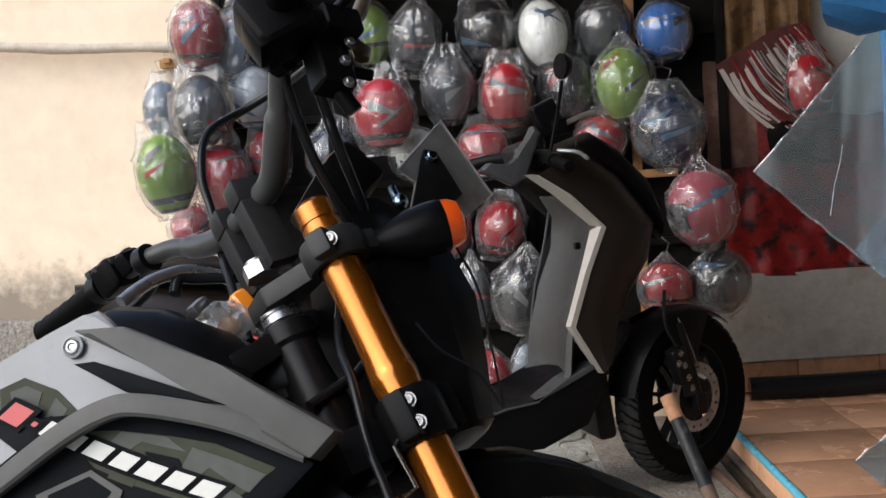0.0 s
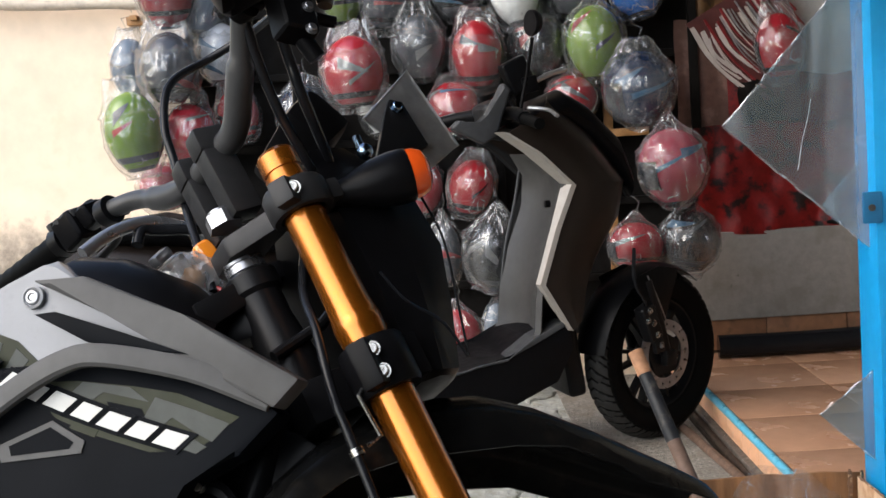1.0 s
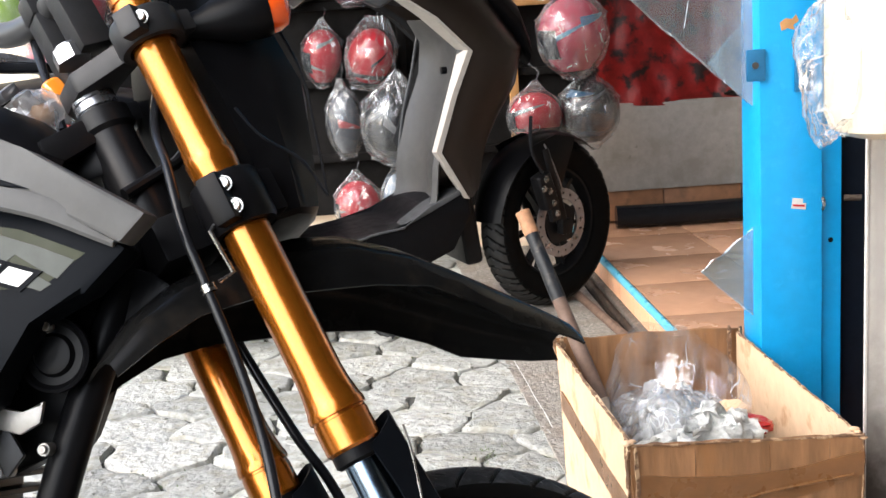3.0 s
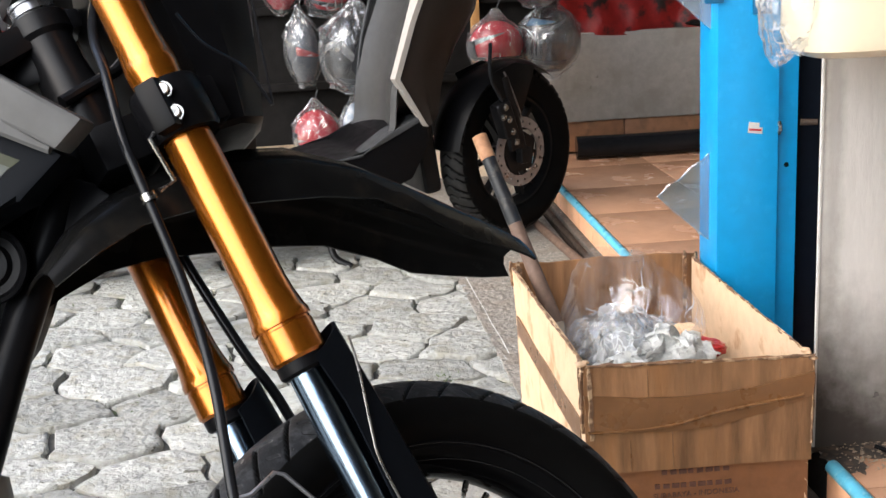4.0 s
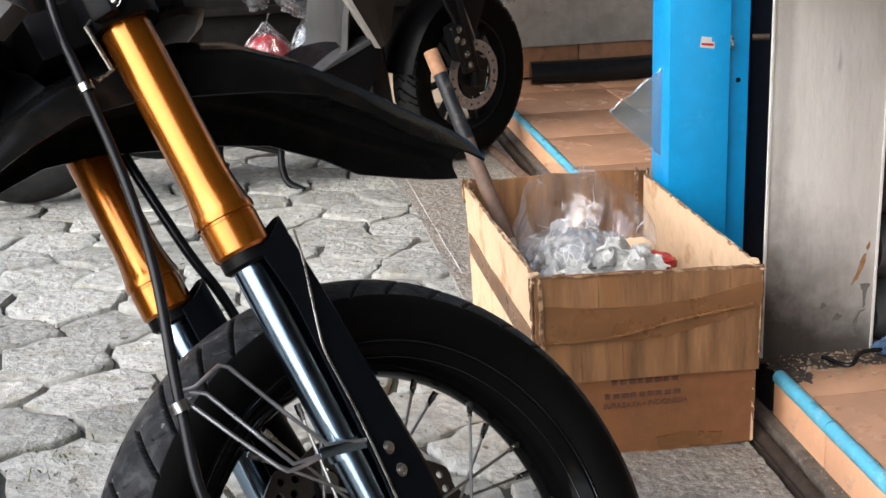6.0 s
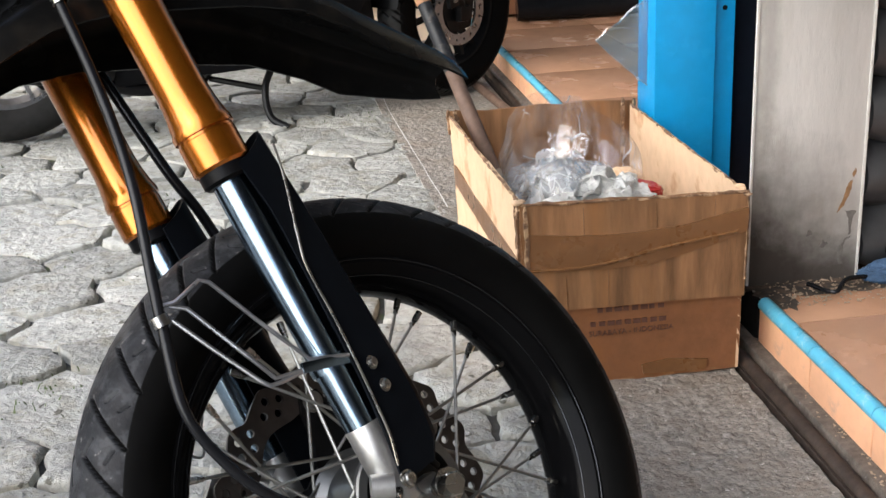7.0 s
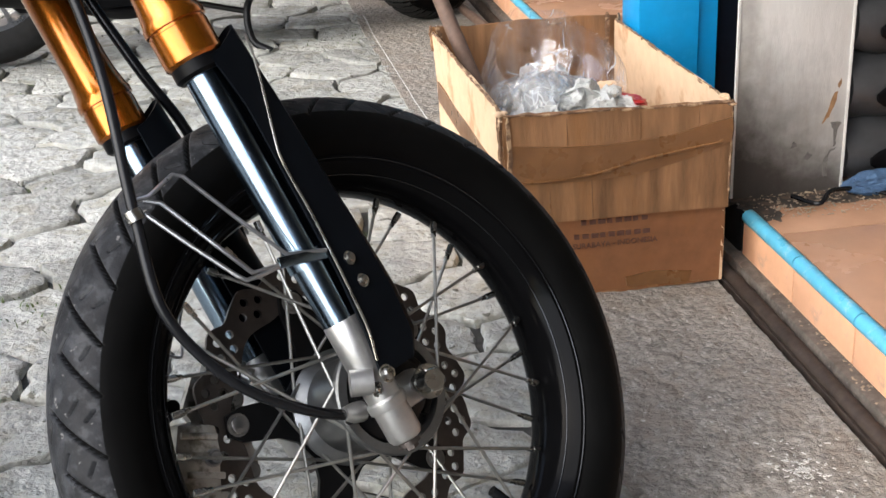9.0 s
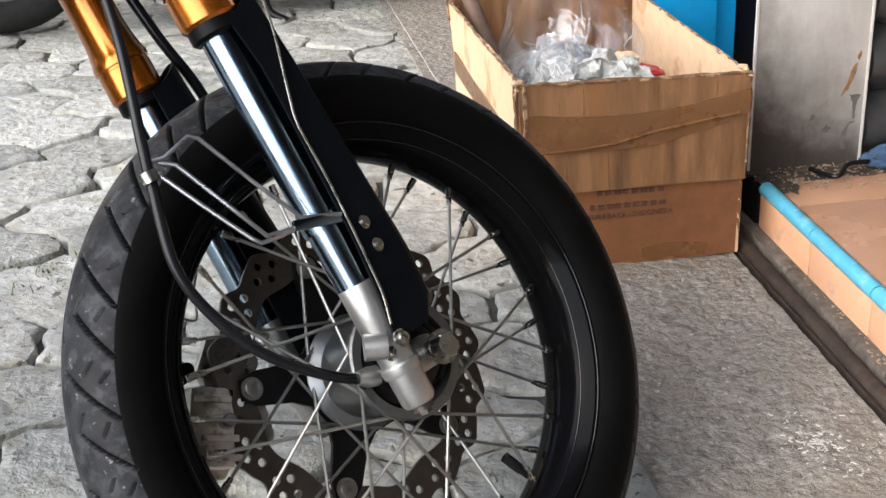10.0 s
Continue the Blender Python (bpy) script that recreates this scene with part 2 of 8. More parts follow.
TREAD = material("worn_lit_tread_rubber", (0.0135, 0.0142, 0.016), 0.5, 0.0, 0.4, 50, 0.5, 260, wear=(0.028, 0.0295, 0.0325), amount=0.42, spread=30, spec=0.1, specks=(0.11, 0.108, 0.105), speck_scale=110, speck_amount=0.2)
OLD_RUBBER = material("dusty_tyre_rubber", (0.018, 0.0175, 0.017), 0.7, 0.0, 0.3, 30, 0.2, 300, spec=0.2)
HOSE = material("black_hose", (0.008, 0.0085, 0.01), 0.2, 0.0, 0.2, 40, spec=0.17)
ORANGE_LENS = material("orange_lens", (0.62, 0.075, 0.008), 0.15, 0.0, 0.06, 60, coat=0.5)
SHROUD_GREY = material("matt_grey_plastic", (0.068, 0.068, 0.067), 0.5, 0.0, 0.1, 40, 0.06, 900, spec=0.2)
TANK_WHITE = material("pearl_white_paint", (0.2, 0.208, 0.222), 0.2, 0.0, 0.06, 20, coat=0.25, wear=(0.165, 0.172, 0.185), amount=0.3, spread=9, spec=0.25)
DECAL_OLIVE = material("olive_decal", (0.022, 0.025, 0.013), 0.5, 0.0, 0.1, 60, spec=0.15)
DECAL_GREY = material("grey_decal", (0.055, 0.06, 0.055), 0.5, 0.0, 0.1, 60, spec=0.15)
DECAL_WHITE = material("white_decal", (0.44, 0.44, 0.42), 0.35, 0.0, 0.04, 60)
DECAL_RED = material("red_decal", (0.34, 0.008, 0.012), 0.35, 0.0, 0.05, 60)
COWL_GREY = material("scooter_grey_plastic", (0.013, 0.0132, 0.014), 0.4, 0.0, 0.2, 30, 0.15, 700, spec=0.16)
SHIELD_GREY = material("scooter_shield_plastic", (0.034, 0.0335, 0.033), 0.4, 0.0, 0.15, 30, 0.15, 700, spec=0.3)
COWL_BRONZE = material("scooter_bronze_paint", (0.013, 0.009, 0.007), 0.4, 0.2, 0.1, 40, coat=0.08, spec=0.25)
TRIM_SILVER = material("satin_silver_trim", (0.32, 0.295, 0.265), 0.45, 0.3, 0.08, 40)
WHITEWASH = material("stained_white_plaster", (0.5, 0.495, 0.475), 0.85, 0.0, 0.08, 60, 0.5, 120, wear=(0.4, 0.385, 0.36), amount=0.2, spread=2.5, specks=(0.22, 0.2, 0.17), speck_scale=22, speck_amount=0.12)
CREAM_WALL = material("cream_wall_paint", (0.8, 0.64, 0.48), 0.8, 0.0, 0.06, 10, 0.15, 150, wear=(0.74, 0.57, 0.41), amount=0.16, spread=1.5)
CEMENT = material("grey_cement", (0.305, 0.272, 0.232), 0.9, 0.0, 0.45, 90, 1.0, 80, wear=(0.25, 0.213, 0.175), amount=0.42, spread=5, specks=(0.5, 0.46, 0.41), speck_scale=110, speck_amount=0.24, deep=4.0)
LEDGE_CEMENT = material("brown_grey_cement", (0.115, 0.093, 0.074), 0.9, 0.0, 0.4, 60, 1.0, 160, wear=(0.17, 0.145, 0.12), amount=0.2, spread=9, specks=(0.3, 0.27, 0.23), speck_scale=70, speck_amount=0.1, deep=2.0)
PAVER = material("slate_paver", (0.4, 0.4, 0.365), 0.82, 0.0, 0.28, 40, 1.0, 90, wear=(0.3, 0.29, 0.24), amount=0.36, spread=9, specks=(0.1, 0.095, 0.075), speck_scale=45, speck_amount=0.24, deep=3.2)
SOIL = material("dark_joint_soil", (0.06, 0.057, 0.05), 0.95, 0.0, 0.4, 60, 1.0, 200, wear=(0.06, 0.08, 0.03), amount=0.25, spread=9)
TILE = material("terracotta_tile", (0.435, 0.245, 0.152), 0.25, 0.0, 0.14, 9, 0.08, 200, wear=(0.44, 0.245, 0.15), amount=0.35, spread=4)
PEACH = material("peach_riser_tile", (0.66, 0.36, 0.21), 0.5, 0.0, 0.1, 20, 0.1, 200, wear=(0.5, 0.3, 0.2), amount=0.2, spread=12)
NOSING = material("blue_glazed_nosing", (0.1, 0.42, 0.58), 0.3, 0.0, 0.12, 40, 0.05, 300, wear=(0.3, 0.52, 0.58), amount=0.25, spread=25)
BLUE_PAINT = material("blue_enamel_paint", (0.003, 0.27, 0.58), 0.35, 0.0, 0.06, 30, 0.12, 200, wear=(0.012, 0.29, 0.61), amount=0.12, spread=12)
LUG_BLUE = material("dark_blue_enamel", (0.004, 0.1, 0.22), 0.4, 0.0, 0.1, 40, 0.1, 200)
BLUE_DARK = material("dark_blue_cloth", (0.012, 0.1, 0.25), 0.6, 0.0, 0.15, 60, 0.2, 400)
# box card: darker where less lit, paler where lit, set by colour
CARD = material("worn_shaded_cardboard", (0.225, 0.116, 0.056), 0.85, 0.0, 0.42, 36, 0.6, 140, wear=(0.24, 0.115, 0.048), amount=0.35, spread=6, spec=0.15, specks=(0.2, 0.1, 0.05), speck_scale=45, speck_amount=0.15, stretch=(1, 1, 0.14))
CARD_IN = material("lit_pale_cardboard", (0.62, 0.43, 0.275), 0.88, 0.0, 0.08, 30, 0.3, 220, wear=(0.45, 0.27, 0.15), amount=0.2, spread=5, spec=0.15)
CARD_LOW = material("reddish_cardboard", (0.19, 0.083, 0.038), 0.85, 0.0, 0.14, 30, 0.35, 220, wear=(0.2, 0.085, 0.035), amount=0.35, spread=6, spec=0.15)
CARD_TAPE = material("brown_packing_tape", (0.155, 0.07, 0.026), 0.3, 0.0, 0.15, 40, 0.2, 120)
INK = material("brown_print", (0.085, 0.033, 0.02), 0.8, 0.0, 0.25, 90)
BAMBOO = material("grey_bamboo", (0.5, 0.42, 0.33), 0.6, 0.0, 0.2, 30, 0.2, 200)
WOOD = material("varnished_wood", (0.4, 0.2, 0.07), 0.5, 0.0, 0.25, 24, 0.15, 150)
STICK_WOOD = material("old_pole_wood", (0.12, 0.072, 0.05), 0.7, 0.0, 0.3, 40, 0.3, 200)
RUST = material("rusty_steel_rail", (0.055, 0.038, 0.028), 0.7, 0.4, 0.4, 40, 0.5, 200)
# near black: shade is put into this colour
SHADOW_BOARD = material("shadow_black_board", (0.008, 0.007, 0.0065), 0.8, 0.0, 0.3, 20, 0.2, 150, spec=0.1)
# dark base and black blotches put the cover's shade into the red
CLOTH_RED = material("shaded_red_vinyl", (0.14, 0.006, 0.006), 0.45, 0.0, 0.3, 20, 0.4, 60, spec=0.2, wear=(0.01, 0.006, 0.006), amount=0.4, spread=6)
CREAM_PLASTIC = material("cream_plastic", (0.78, 0.68, 0.5), 0.35, 0.0, 0.04, 20)
BAG = film("clear_bag", (0.93, 0.935, 0.94), 0.065, 0.15, 25.0, 1.0, 7.0, 0.42, 0.065, 17.0)
SHEET = film("hazy_plastic_sheet", (0.62, 0.76, 0.82), 0.14, 0.22, 9.0, 0.5, 0.3)
SCRAP = film("crumpled_wrap", (0.97, 0.97, 0.97), 0.06, 0.12, 20.0, 0.8, 10.0, 0.35, 0.1, 16.0)
MILKY = film("milky_wrap", (0.95, 0.95, 0.95), 0.2, 0.18, 22.0, 0.7, 3.0, 0.4, 0.08, 24.0)


CALIPER = material("brown_grey_caliper", (0.2, 0.19, 0.178), 0.38, 0.6, 0.25, 60, 0.2, 600)
FENDER_BLACK = material("scuffed_black_plastic", (0.005, 0.005, 0.005), 0.24, 0.0, 0.25, 30, 0.08, 500, spec=0.06, wear=(0.009, 0.008, 0.007), amount=0.25, spread=10)
SPOKE = material("dull_spoke_steel", (0.27, 0.268, 0.255), 0.4, 0.9, 0.2, 90)
STEEL_DULL = material("dull_grey_steel", (0.27, 0.275, 0.29), 0.3, 0.85, 0.15, 60)
BROWN_CLOTH = material("faded_brown_cloth", (0.11, 0.055, 0.042), 0.8, 0.0, 0.2, 30, 0.3, 200, wear=(0.16, 0.09, 0.07), amount=0.3, spread=5)
LEVER_BROWN = material("browned_lever_alloy", (0.2, 0.15, 0.11), 0.35, 0.8, 0.2, 60)
STEM_BROWN = material("mustard_cloth", (0.15, 0.075, 0.025), 0.7, 0.0, 0.35, 20, 0.3, 120, wear=(0.06, 0.03, 0.015), amount=0.3, spread=8)
WRAPPER_RED = material("glossy_red_wrapper", (0.35, 0.02, 0.015), 0.3, 0.0, 0.2, 40, wear=(0.4, 0.3, 0.2), amount=0.2, spread=30)
SHROUD_BLACK = material("blue_black_plastic", (0.0032, 0.004, 0.0055), 0.45, 0.0, 0.2, 20, spec=0.035)
# darker than the floor tile: the bench overhang's shade is in the colour
FOOT_TILE = material("shaded_brown_foot_tile", (0.24, 0.115, 0.06), 0.45, 0.0, 0.2, 20, 0.1, 200, wear=(0.15, 0.075, 0.04), amount=0.3, spread=6)
HUB_GREY = material("dull_hub_alloy", (0.16, 0.165, 0.168), 0.34, 0.85, 0.15, 60, 0.15, 900)
AMBER_LENS = material("amber_lens", (0.65, 0.2, 0.015), 0.15, 0.0, 0.06, 60, coat=0.4)
BAR_GREY = material("grey_satin_bar", (0.035, 0.0355, 0.0365), 0.36, 0.0, 0.1, 40, spec=0.3)
DARK_NAVY = material("dark_navy", (0.006, 0.01, 0.018), 0.5, 0.0, 0.2, 40, spec=0.15)
BEAD_WHITE = material("white_edge_paint", (0.54, 0.53, 0.5), 0.6, 0.0, 0.1, 40, 0.2, 150)
SCRAP_MILK = material("milky_film_crease", (0.4, 0.44, 0.46), 0.3, 0.0, 0.1, 60)
# whitewash darkened to carry the shop's shade in its colour
BENCH_PAINT = material("shaded_white_paint", (0.185, 0.174, 0.16), 0.7, 0.0, 0.12, 40, 0.3, 120, wear=(0.15, 0.138, 0.122), amount=0.3, spread=3, specks=(0.12, 0.11, 0.1), speck_scale=18, speck_amount=0.12)
RIM_GLINT = material("rim_edge_glint", (0.022, 0.023, 0.025), 0.14, 0.7, 0.1, 40)
RIM_BLACK = material("black_anodised_rim", (0.003, 0.003, 0.0033), 0.1, 0.0, 0.15, 30, spec=0.035)
FOAM = material("white_foam_wrap", (0.54, 0.545, 0.52), 0.85, 0.0, 0.25, 120, 1.0, 160, specks=(0.3, 0.3, 0.28), speck_scale=90, speck_amount=0.3, deep=2.0)
TAPE_BLACK = material("dull_black_tape", (0.012, 0.013, 0.015), 0.42, 0.0, 0.3, 50, 0.4, 160, spec=0.25, wear=(0.05, 0.045, 0.04), amount=0.2, spread=20)
STICK_END = material("raw_brown_wood_end", (0.3, 0.15, 0.075), 0.7, 0.0, 0.3, 60, 0.3, 200)
PALE_WOOD = material("worn_pale_tube", (0.34, 0.28, 0.22), 0.7, 0.0, 0.25, 40, 0.3, 160)


def piecewise(m, low, high):
    """Each loose piece has a tone of its own."""
    nodes, links = m.node_tree.nodes, m.node_tree.links
    colour = nodes["Principled BSDF"].inputs["Base Color"]
    even = colour.links[0].from_socket
    r = nodes.new("ShaderNodeMapRange")
    r.inputs["To Min"].default_value, r.inputs["To Max"].default_value = low, high
    links.new(nodes.new("ShaderNodeObjectInfo").outputs["Random"], r.inputs["Value"])
    x = nodes.new("ShaderNodeVectorMath")
    x.operation = "SCALE"
    links.new(even, x.inputs[0])
    links.new(r.outputs[0], x.inputs["Scale"])
    links.new(x.outputs[0], colour)


piecewise(PAVER, 0.72, 1.16)
piecewise(TILE, 0.96, 1.05)


def soil_or_shade(m, centre, reach, colour, strength=0.85, ragged=1.5):
    """Ingrained dirt with painted shade: ragged dark patch round a place on a surface."""
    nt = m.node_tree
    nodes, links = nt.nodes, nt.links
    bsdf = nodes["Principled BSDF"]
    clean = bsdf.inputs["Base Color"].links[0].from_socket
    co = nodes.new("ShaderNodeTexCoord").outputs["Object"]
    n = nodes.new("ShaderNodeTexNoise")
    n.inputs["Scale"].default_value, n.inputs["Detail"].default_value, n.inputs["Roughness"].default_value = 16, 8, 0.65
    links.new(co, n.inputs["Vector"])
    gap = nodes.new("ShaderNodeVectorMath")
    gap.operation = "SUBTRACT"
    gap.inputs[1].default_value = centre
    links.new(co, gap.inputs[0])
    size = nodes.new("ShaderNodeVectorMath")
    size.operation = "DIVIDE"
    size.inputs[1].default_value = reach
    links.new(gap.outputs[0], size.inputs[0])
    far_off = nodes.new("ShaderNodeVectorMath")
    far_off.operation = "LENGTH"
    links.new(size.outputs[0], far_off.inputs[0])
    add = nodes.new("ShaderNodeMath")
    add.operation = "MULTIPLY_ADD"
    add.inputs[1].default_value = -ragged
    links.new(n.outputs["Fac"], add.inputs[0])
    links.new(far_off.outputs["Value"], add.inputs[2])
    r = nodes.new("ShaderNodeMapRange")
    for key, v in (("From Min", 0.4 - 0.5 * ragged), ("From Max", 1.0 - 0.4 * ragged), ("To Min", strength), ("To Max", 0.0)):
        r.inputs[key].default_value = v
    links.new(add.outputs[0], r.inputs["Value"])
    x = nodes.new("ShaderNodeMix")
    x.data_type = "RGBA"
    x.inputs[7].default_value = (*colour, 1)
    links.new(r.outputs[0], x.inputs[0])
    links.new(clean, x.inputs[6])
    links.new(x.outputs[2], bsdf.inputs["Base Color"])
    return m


PILLAR_PAINT = material("grimy_shaded_pillar_paint", (0.49, 0.475, 0.45), 0.8, 0.0, 0.07, 20, 0.3, 60, wear=(0.42, 0.4, 0.37), amount=0.25, spread=3, specks=(0.3, 0.28, 0.25), speck_scale=14, speck_amount=0.06, stretch=(1, 1, 0.3))
soil_or_shade(PILLAR_PAINT, (0.95, 2.0, 0.72), (0.02, 0.3, 0.6), (0.2, 0.19, 0.175), 0.5)
# lower left: grime plus the box's shade, both put into the paint colour
soil_or_shade(PILLAR_PAINT, (0.9, 1.94, 0.04), (0.29, 0.4, 0.36), (0.026, 0.018, 0.012), 0.97, 0.45)
soil_or_shade(PILLAR_PAINT, (1.06, 1.94, 0.07), (0.17, 0.3, 0.1), (0.04, 0.03, 0.024), 0.8, 0.9)


soil_or_shade(CREAM_WALL, (-1.9, 5.04, 0.54), (1.3, 0.5, 0.24), (0.17, 0.14, 0.11), 0.85)


# ---- the setting ----
FLOOR_Z, KERB_X, BACK_Y = 0.093, 0.93, 5.02

bm = bmesh.new()
xs = [-60, -12, -4, -2, 0, 0.5, 0.86, 0.885, 3, 12, 60]
rows_ = []
for y in (-60, -10, -2, 1, 3, 5.4, 12, 60):
    rows_.append([bm.verts.new((x, y, ground_z(x) - (0.014 if -4 < x < 0.6 else 0.022))) for x in xs])
for a, b in zip(rows_, rows_[1:]):
    for k in range(len(xs) - 1):
        bm.faces.new((a[k], a[k + 1], b[k + 1], b[k]))
solid("ground", bm, SOIL, "dark damp soil between grey paving stones", "ground", "structure")

# cement apron between the paving and the gutter rail
edge = [(0.6, -1.5), (0.585, 0.6), (0.56, 1.6), (0.526, 2.75), (0.49, 3.7), (0.47, 4.98)]
ys = [-1.5, -0.6, 0.2, 0.7] + [0.85 + 0.0042 * k for k in range(260)] + [2.0, 2.2, 2.5, 2.75, 3.2, 3.7, 4.3, 4.98]
bm = bmesh.new()
strips = []
for y in ys:
    x0 = float(np.interp(y, [q[1] for q in edge], [q[0] for q in edge])) - 0.02
    row = [bm.verts.new((x0, y, ground_z(x0) - 0.03))]
    for k in range(79):
        x = x0 + (0.868 - x0) * k / 78
        q = V(x, y, 0)
        rough = 0.0035 * noise.noise(q * 62) * (0.55 + noise.noise(q * 7)) + 0.0016 * noise.noise(q * 130 + V(7, 0, 0)) + 0.002 * noise.noise(q * 20) if 0.8 < y < 1.95 else 0.0
        row.append(bm.verts.new((x, y, ground_z(x) + 0.001 + rough)))
    row.append(bm.verts.new((0.868, y, ground_z(0.868) - 0.03)))
    strips.append(row)
for a, b in zip(strips, strips[1:]):
    for k in range(len(a) - 1):
        bm.faces.new((a[k], a[k + 1], b[k + 1], b[k]))
solid("pavement", bm, CEMENT, "rough grey cement apron with scattered pale scrapes", "pavement", "structure")

# gutter rail: a rusty angle iron in a dark slot, and the cement ledge at the foot of the step
bm = bmesh.new()
block(bm, (0.879, 1.75, ground_z(0.88) - 0.012), (0.004, 6.4, 0.03), bevel=0.001)
tube(bm, [(0.892, -1.4, 0.003), (0.892, 4.95, 0.003)], 0.0112, 14)
# near-black strip on the slot's floor: its shade as colour
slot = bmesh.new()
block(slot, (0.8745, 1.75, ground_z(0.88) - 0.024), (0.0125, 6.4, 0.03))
solid("gutter_slot", slot, SHADOW_BOARD, "black strip for the shade in the slot beside the rusty rail", "gutter", "structure")
solid("gutter_rail", bm, RUST, "rusty brown steel rail along the foot of the step", "rail", "structure")
bm = bmesh.new()
block(bm, (0.922, 1.75, -0.006), (0.032, 6.4, 0.052), bevel=0.007)
solid("ledge", bm, LEDGE_CEMENT, "worn cement ledge under the tiled step", "ledge", "structure")

# raised floor body with a peach riser
bm = bmesh.new()
block(bm, (1.89, 1.75, 0.03), (1.9, 6.54, 0.112))
solid("floor", bm, CEMENT, "raised cement floor under terracotta tiles", "floor", "structure")

# walls
bm = bmesh.new()
block(bm, (-1.4, 5.12, 1.4), (4.6, 0.16, 3.0))
solid("wall_north", bm, CREAM_WALL, "cream painted plaster wall, stained towards its foot", "wall", "structure")
bm = bmesh.new()
block(bm, (-2.6, 5.0, 0.27), (2.6, 0.07, 0.58), bevel=0.01)
solid("plinth", bm, CEMENT, "dirty grey cement plinth along the cream wall", "plinth", "structure")
bm = bmesh.new()
block(bm, (2.05, 5.12, 1.4), (2.3, 0.16, 3.0))
solid("wall_north_shop", bm, WHITEWASH, "off-white wall behind the shop goods", "wall", "structure")
bm = bmesh.new()
block(bm, (2.92, 3.0, 1.4), (0.16, 4.4, 3.0))
solid("wall_east", bm, CEMENT, "grey cement side wall of the shop", "wall", "structure")
# out of view: added overhead to hold back the sky's light
bm = bmesh.new()
block(bm, (1.4, 0.6, 2.75), (3.2, 9.2, 0.12))
solid("ceiling", bm, SHADOW_BOARD, "unseen dark ceiling that shades the shop front", "ceiling", "structure")

# unseen walls behind the camera, added to block light and darken reflections
bm = bmesh.new()
block(bm, (1.0, -4.0, 1.3), (4.2, 0.16, 2.9))
solid("wall_south", bm, CEMENT, "unseen grey wall that closes off light from the south", "wall", "structure")
bm = bmesh.new()
block(bm, (2.92, -1.6, 1.4), (0.16, 4.8, 3.0))
solid("wall_east_front", bm, CEMENT, "unseen grey wall that blocks light from the front right", "wall", "structure")

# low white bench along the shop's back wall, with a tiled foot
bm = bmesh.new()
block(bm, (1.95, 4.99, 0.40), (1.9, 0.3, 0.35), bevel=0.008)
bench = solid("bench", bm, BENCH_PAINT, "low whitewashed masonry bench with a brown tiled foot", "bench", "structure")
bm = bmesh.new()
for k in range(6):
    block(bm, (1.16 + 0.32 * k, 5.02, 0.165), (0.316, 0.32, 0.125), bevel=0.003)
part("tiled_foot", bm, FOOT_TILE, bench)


# ---- blue steel post and white pillar ----
POST_Y = 2.30
post = thing("blue_post", "bright blue painted steel door panel, scuffed, with drilled lugs", "door", pose(0.93, POST_Y, FLOOR_Z))
at = Matrix()
bm = bmesh.new()
slab(bm, [(0.877, POST_Y), (0.995, POST_Y), (0.995, POST_Y + 0.013), (0.892, POST_Y + 0.013), (0.892, POST_Y + 0.11), (0.877, POST_Y + 0.11)], FLOOR_Z, 2.69, "XY", 0.002)
part("panel", bm, BLUE_PAINT, post, at=at)
bm = bmesh.new()
slab(bm, [(0.998, POST_Y + 0.02), (1.04, POST_Y + 0.02), (1.04, POST_Y + 0.11), (1.028, POST_Y + 0.11), (1.028, POST_Y + 0.032), (0.998, POST_Y + 0.032)], FLOOR_Z, 2.69, "XY", 0.002)
part("return_panel", bm, BLUE_PAINT, post, at=at)
for x, z in ((0.868, 0.846), (0.958, 0.822), (0.868, 2.08), (0.958, 2.08)):
    bm = bmesh.new()
    block(bm, (x, POST_Y - 0.005, z), (0.036, 0.007, 0.058), bevel=0.003)
    lug = part("lug", bm, LUG_BLUE, post, "darker blue drilled lug", at=at)
    bm = bmesh.new()
    tube(bm, [(x - 0.002, POST_Y - 0.0075, z), (x - 0.002, POST_Y - 0.0105, z)], 0.0065, 14)
    part("rivet", bm, DARK_STEEL, lug, at=at)
for z in (0.16, 0.58, 1.0, 1.42):
    bm = bmesh.new()
    tube(bm, [(0.9965, POST_Y + 0.002, z - 0.011), (0.9965, POST_Y - 0.005, z - 0.003), (0.9965, POST_Y - 0.005, z + 0.003), (0.9965, POST_Y + 0.002, z + 0.011)], 0.0034, 8)
    part("hinge_pin", bm, STEEL, post, at=at)
bm = bmesh.new()
tube(bm, [(1.019, POST_Y + 0.0205, 0.505), (1.019, POST_Y + 0.0192, 0.505)], 0.005, 12)
part("drilled_hole", bm, BLACK_METAL, post, at=at)
bm = bmesh.new()
slab(bm, [(0.935, 0.575), (0.963, 0.571), (0.964, 0.583), (0.957, 0.584), (0.958, 0.592), (0.938, 0.595)], POST_Y - 0.0012, POST_Y + 0.001, "XZ")
part("sticker", bm, DECAL_WHITE, post, "torn white and red sticker", at=at)
bm = bmesh.new()
slab(bm, [(0.938, 0.579), (0.961, 0.5765), (0.961, 0.5805), (0.938, 0.583)], POST_Y - 0.002, POST_Y - 0.001, "XZ")
part("sticker_stripe", bm, DECAL_RED, post, at=at)
bm = bmesh.new()
slab(bm, [(0.915, 0.92), (0.925, 0.928), (0.938, 0.926), (0.945, 0.934), (0.95, 0.922), (0.94, 0.915), (0.942, 0.906), (0.928, 0.91), (0.918, 0.905)], POST_Y - 0.0012, POST_Y + 0.001, "XZ")
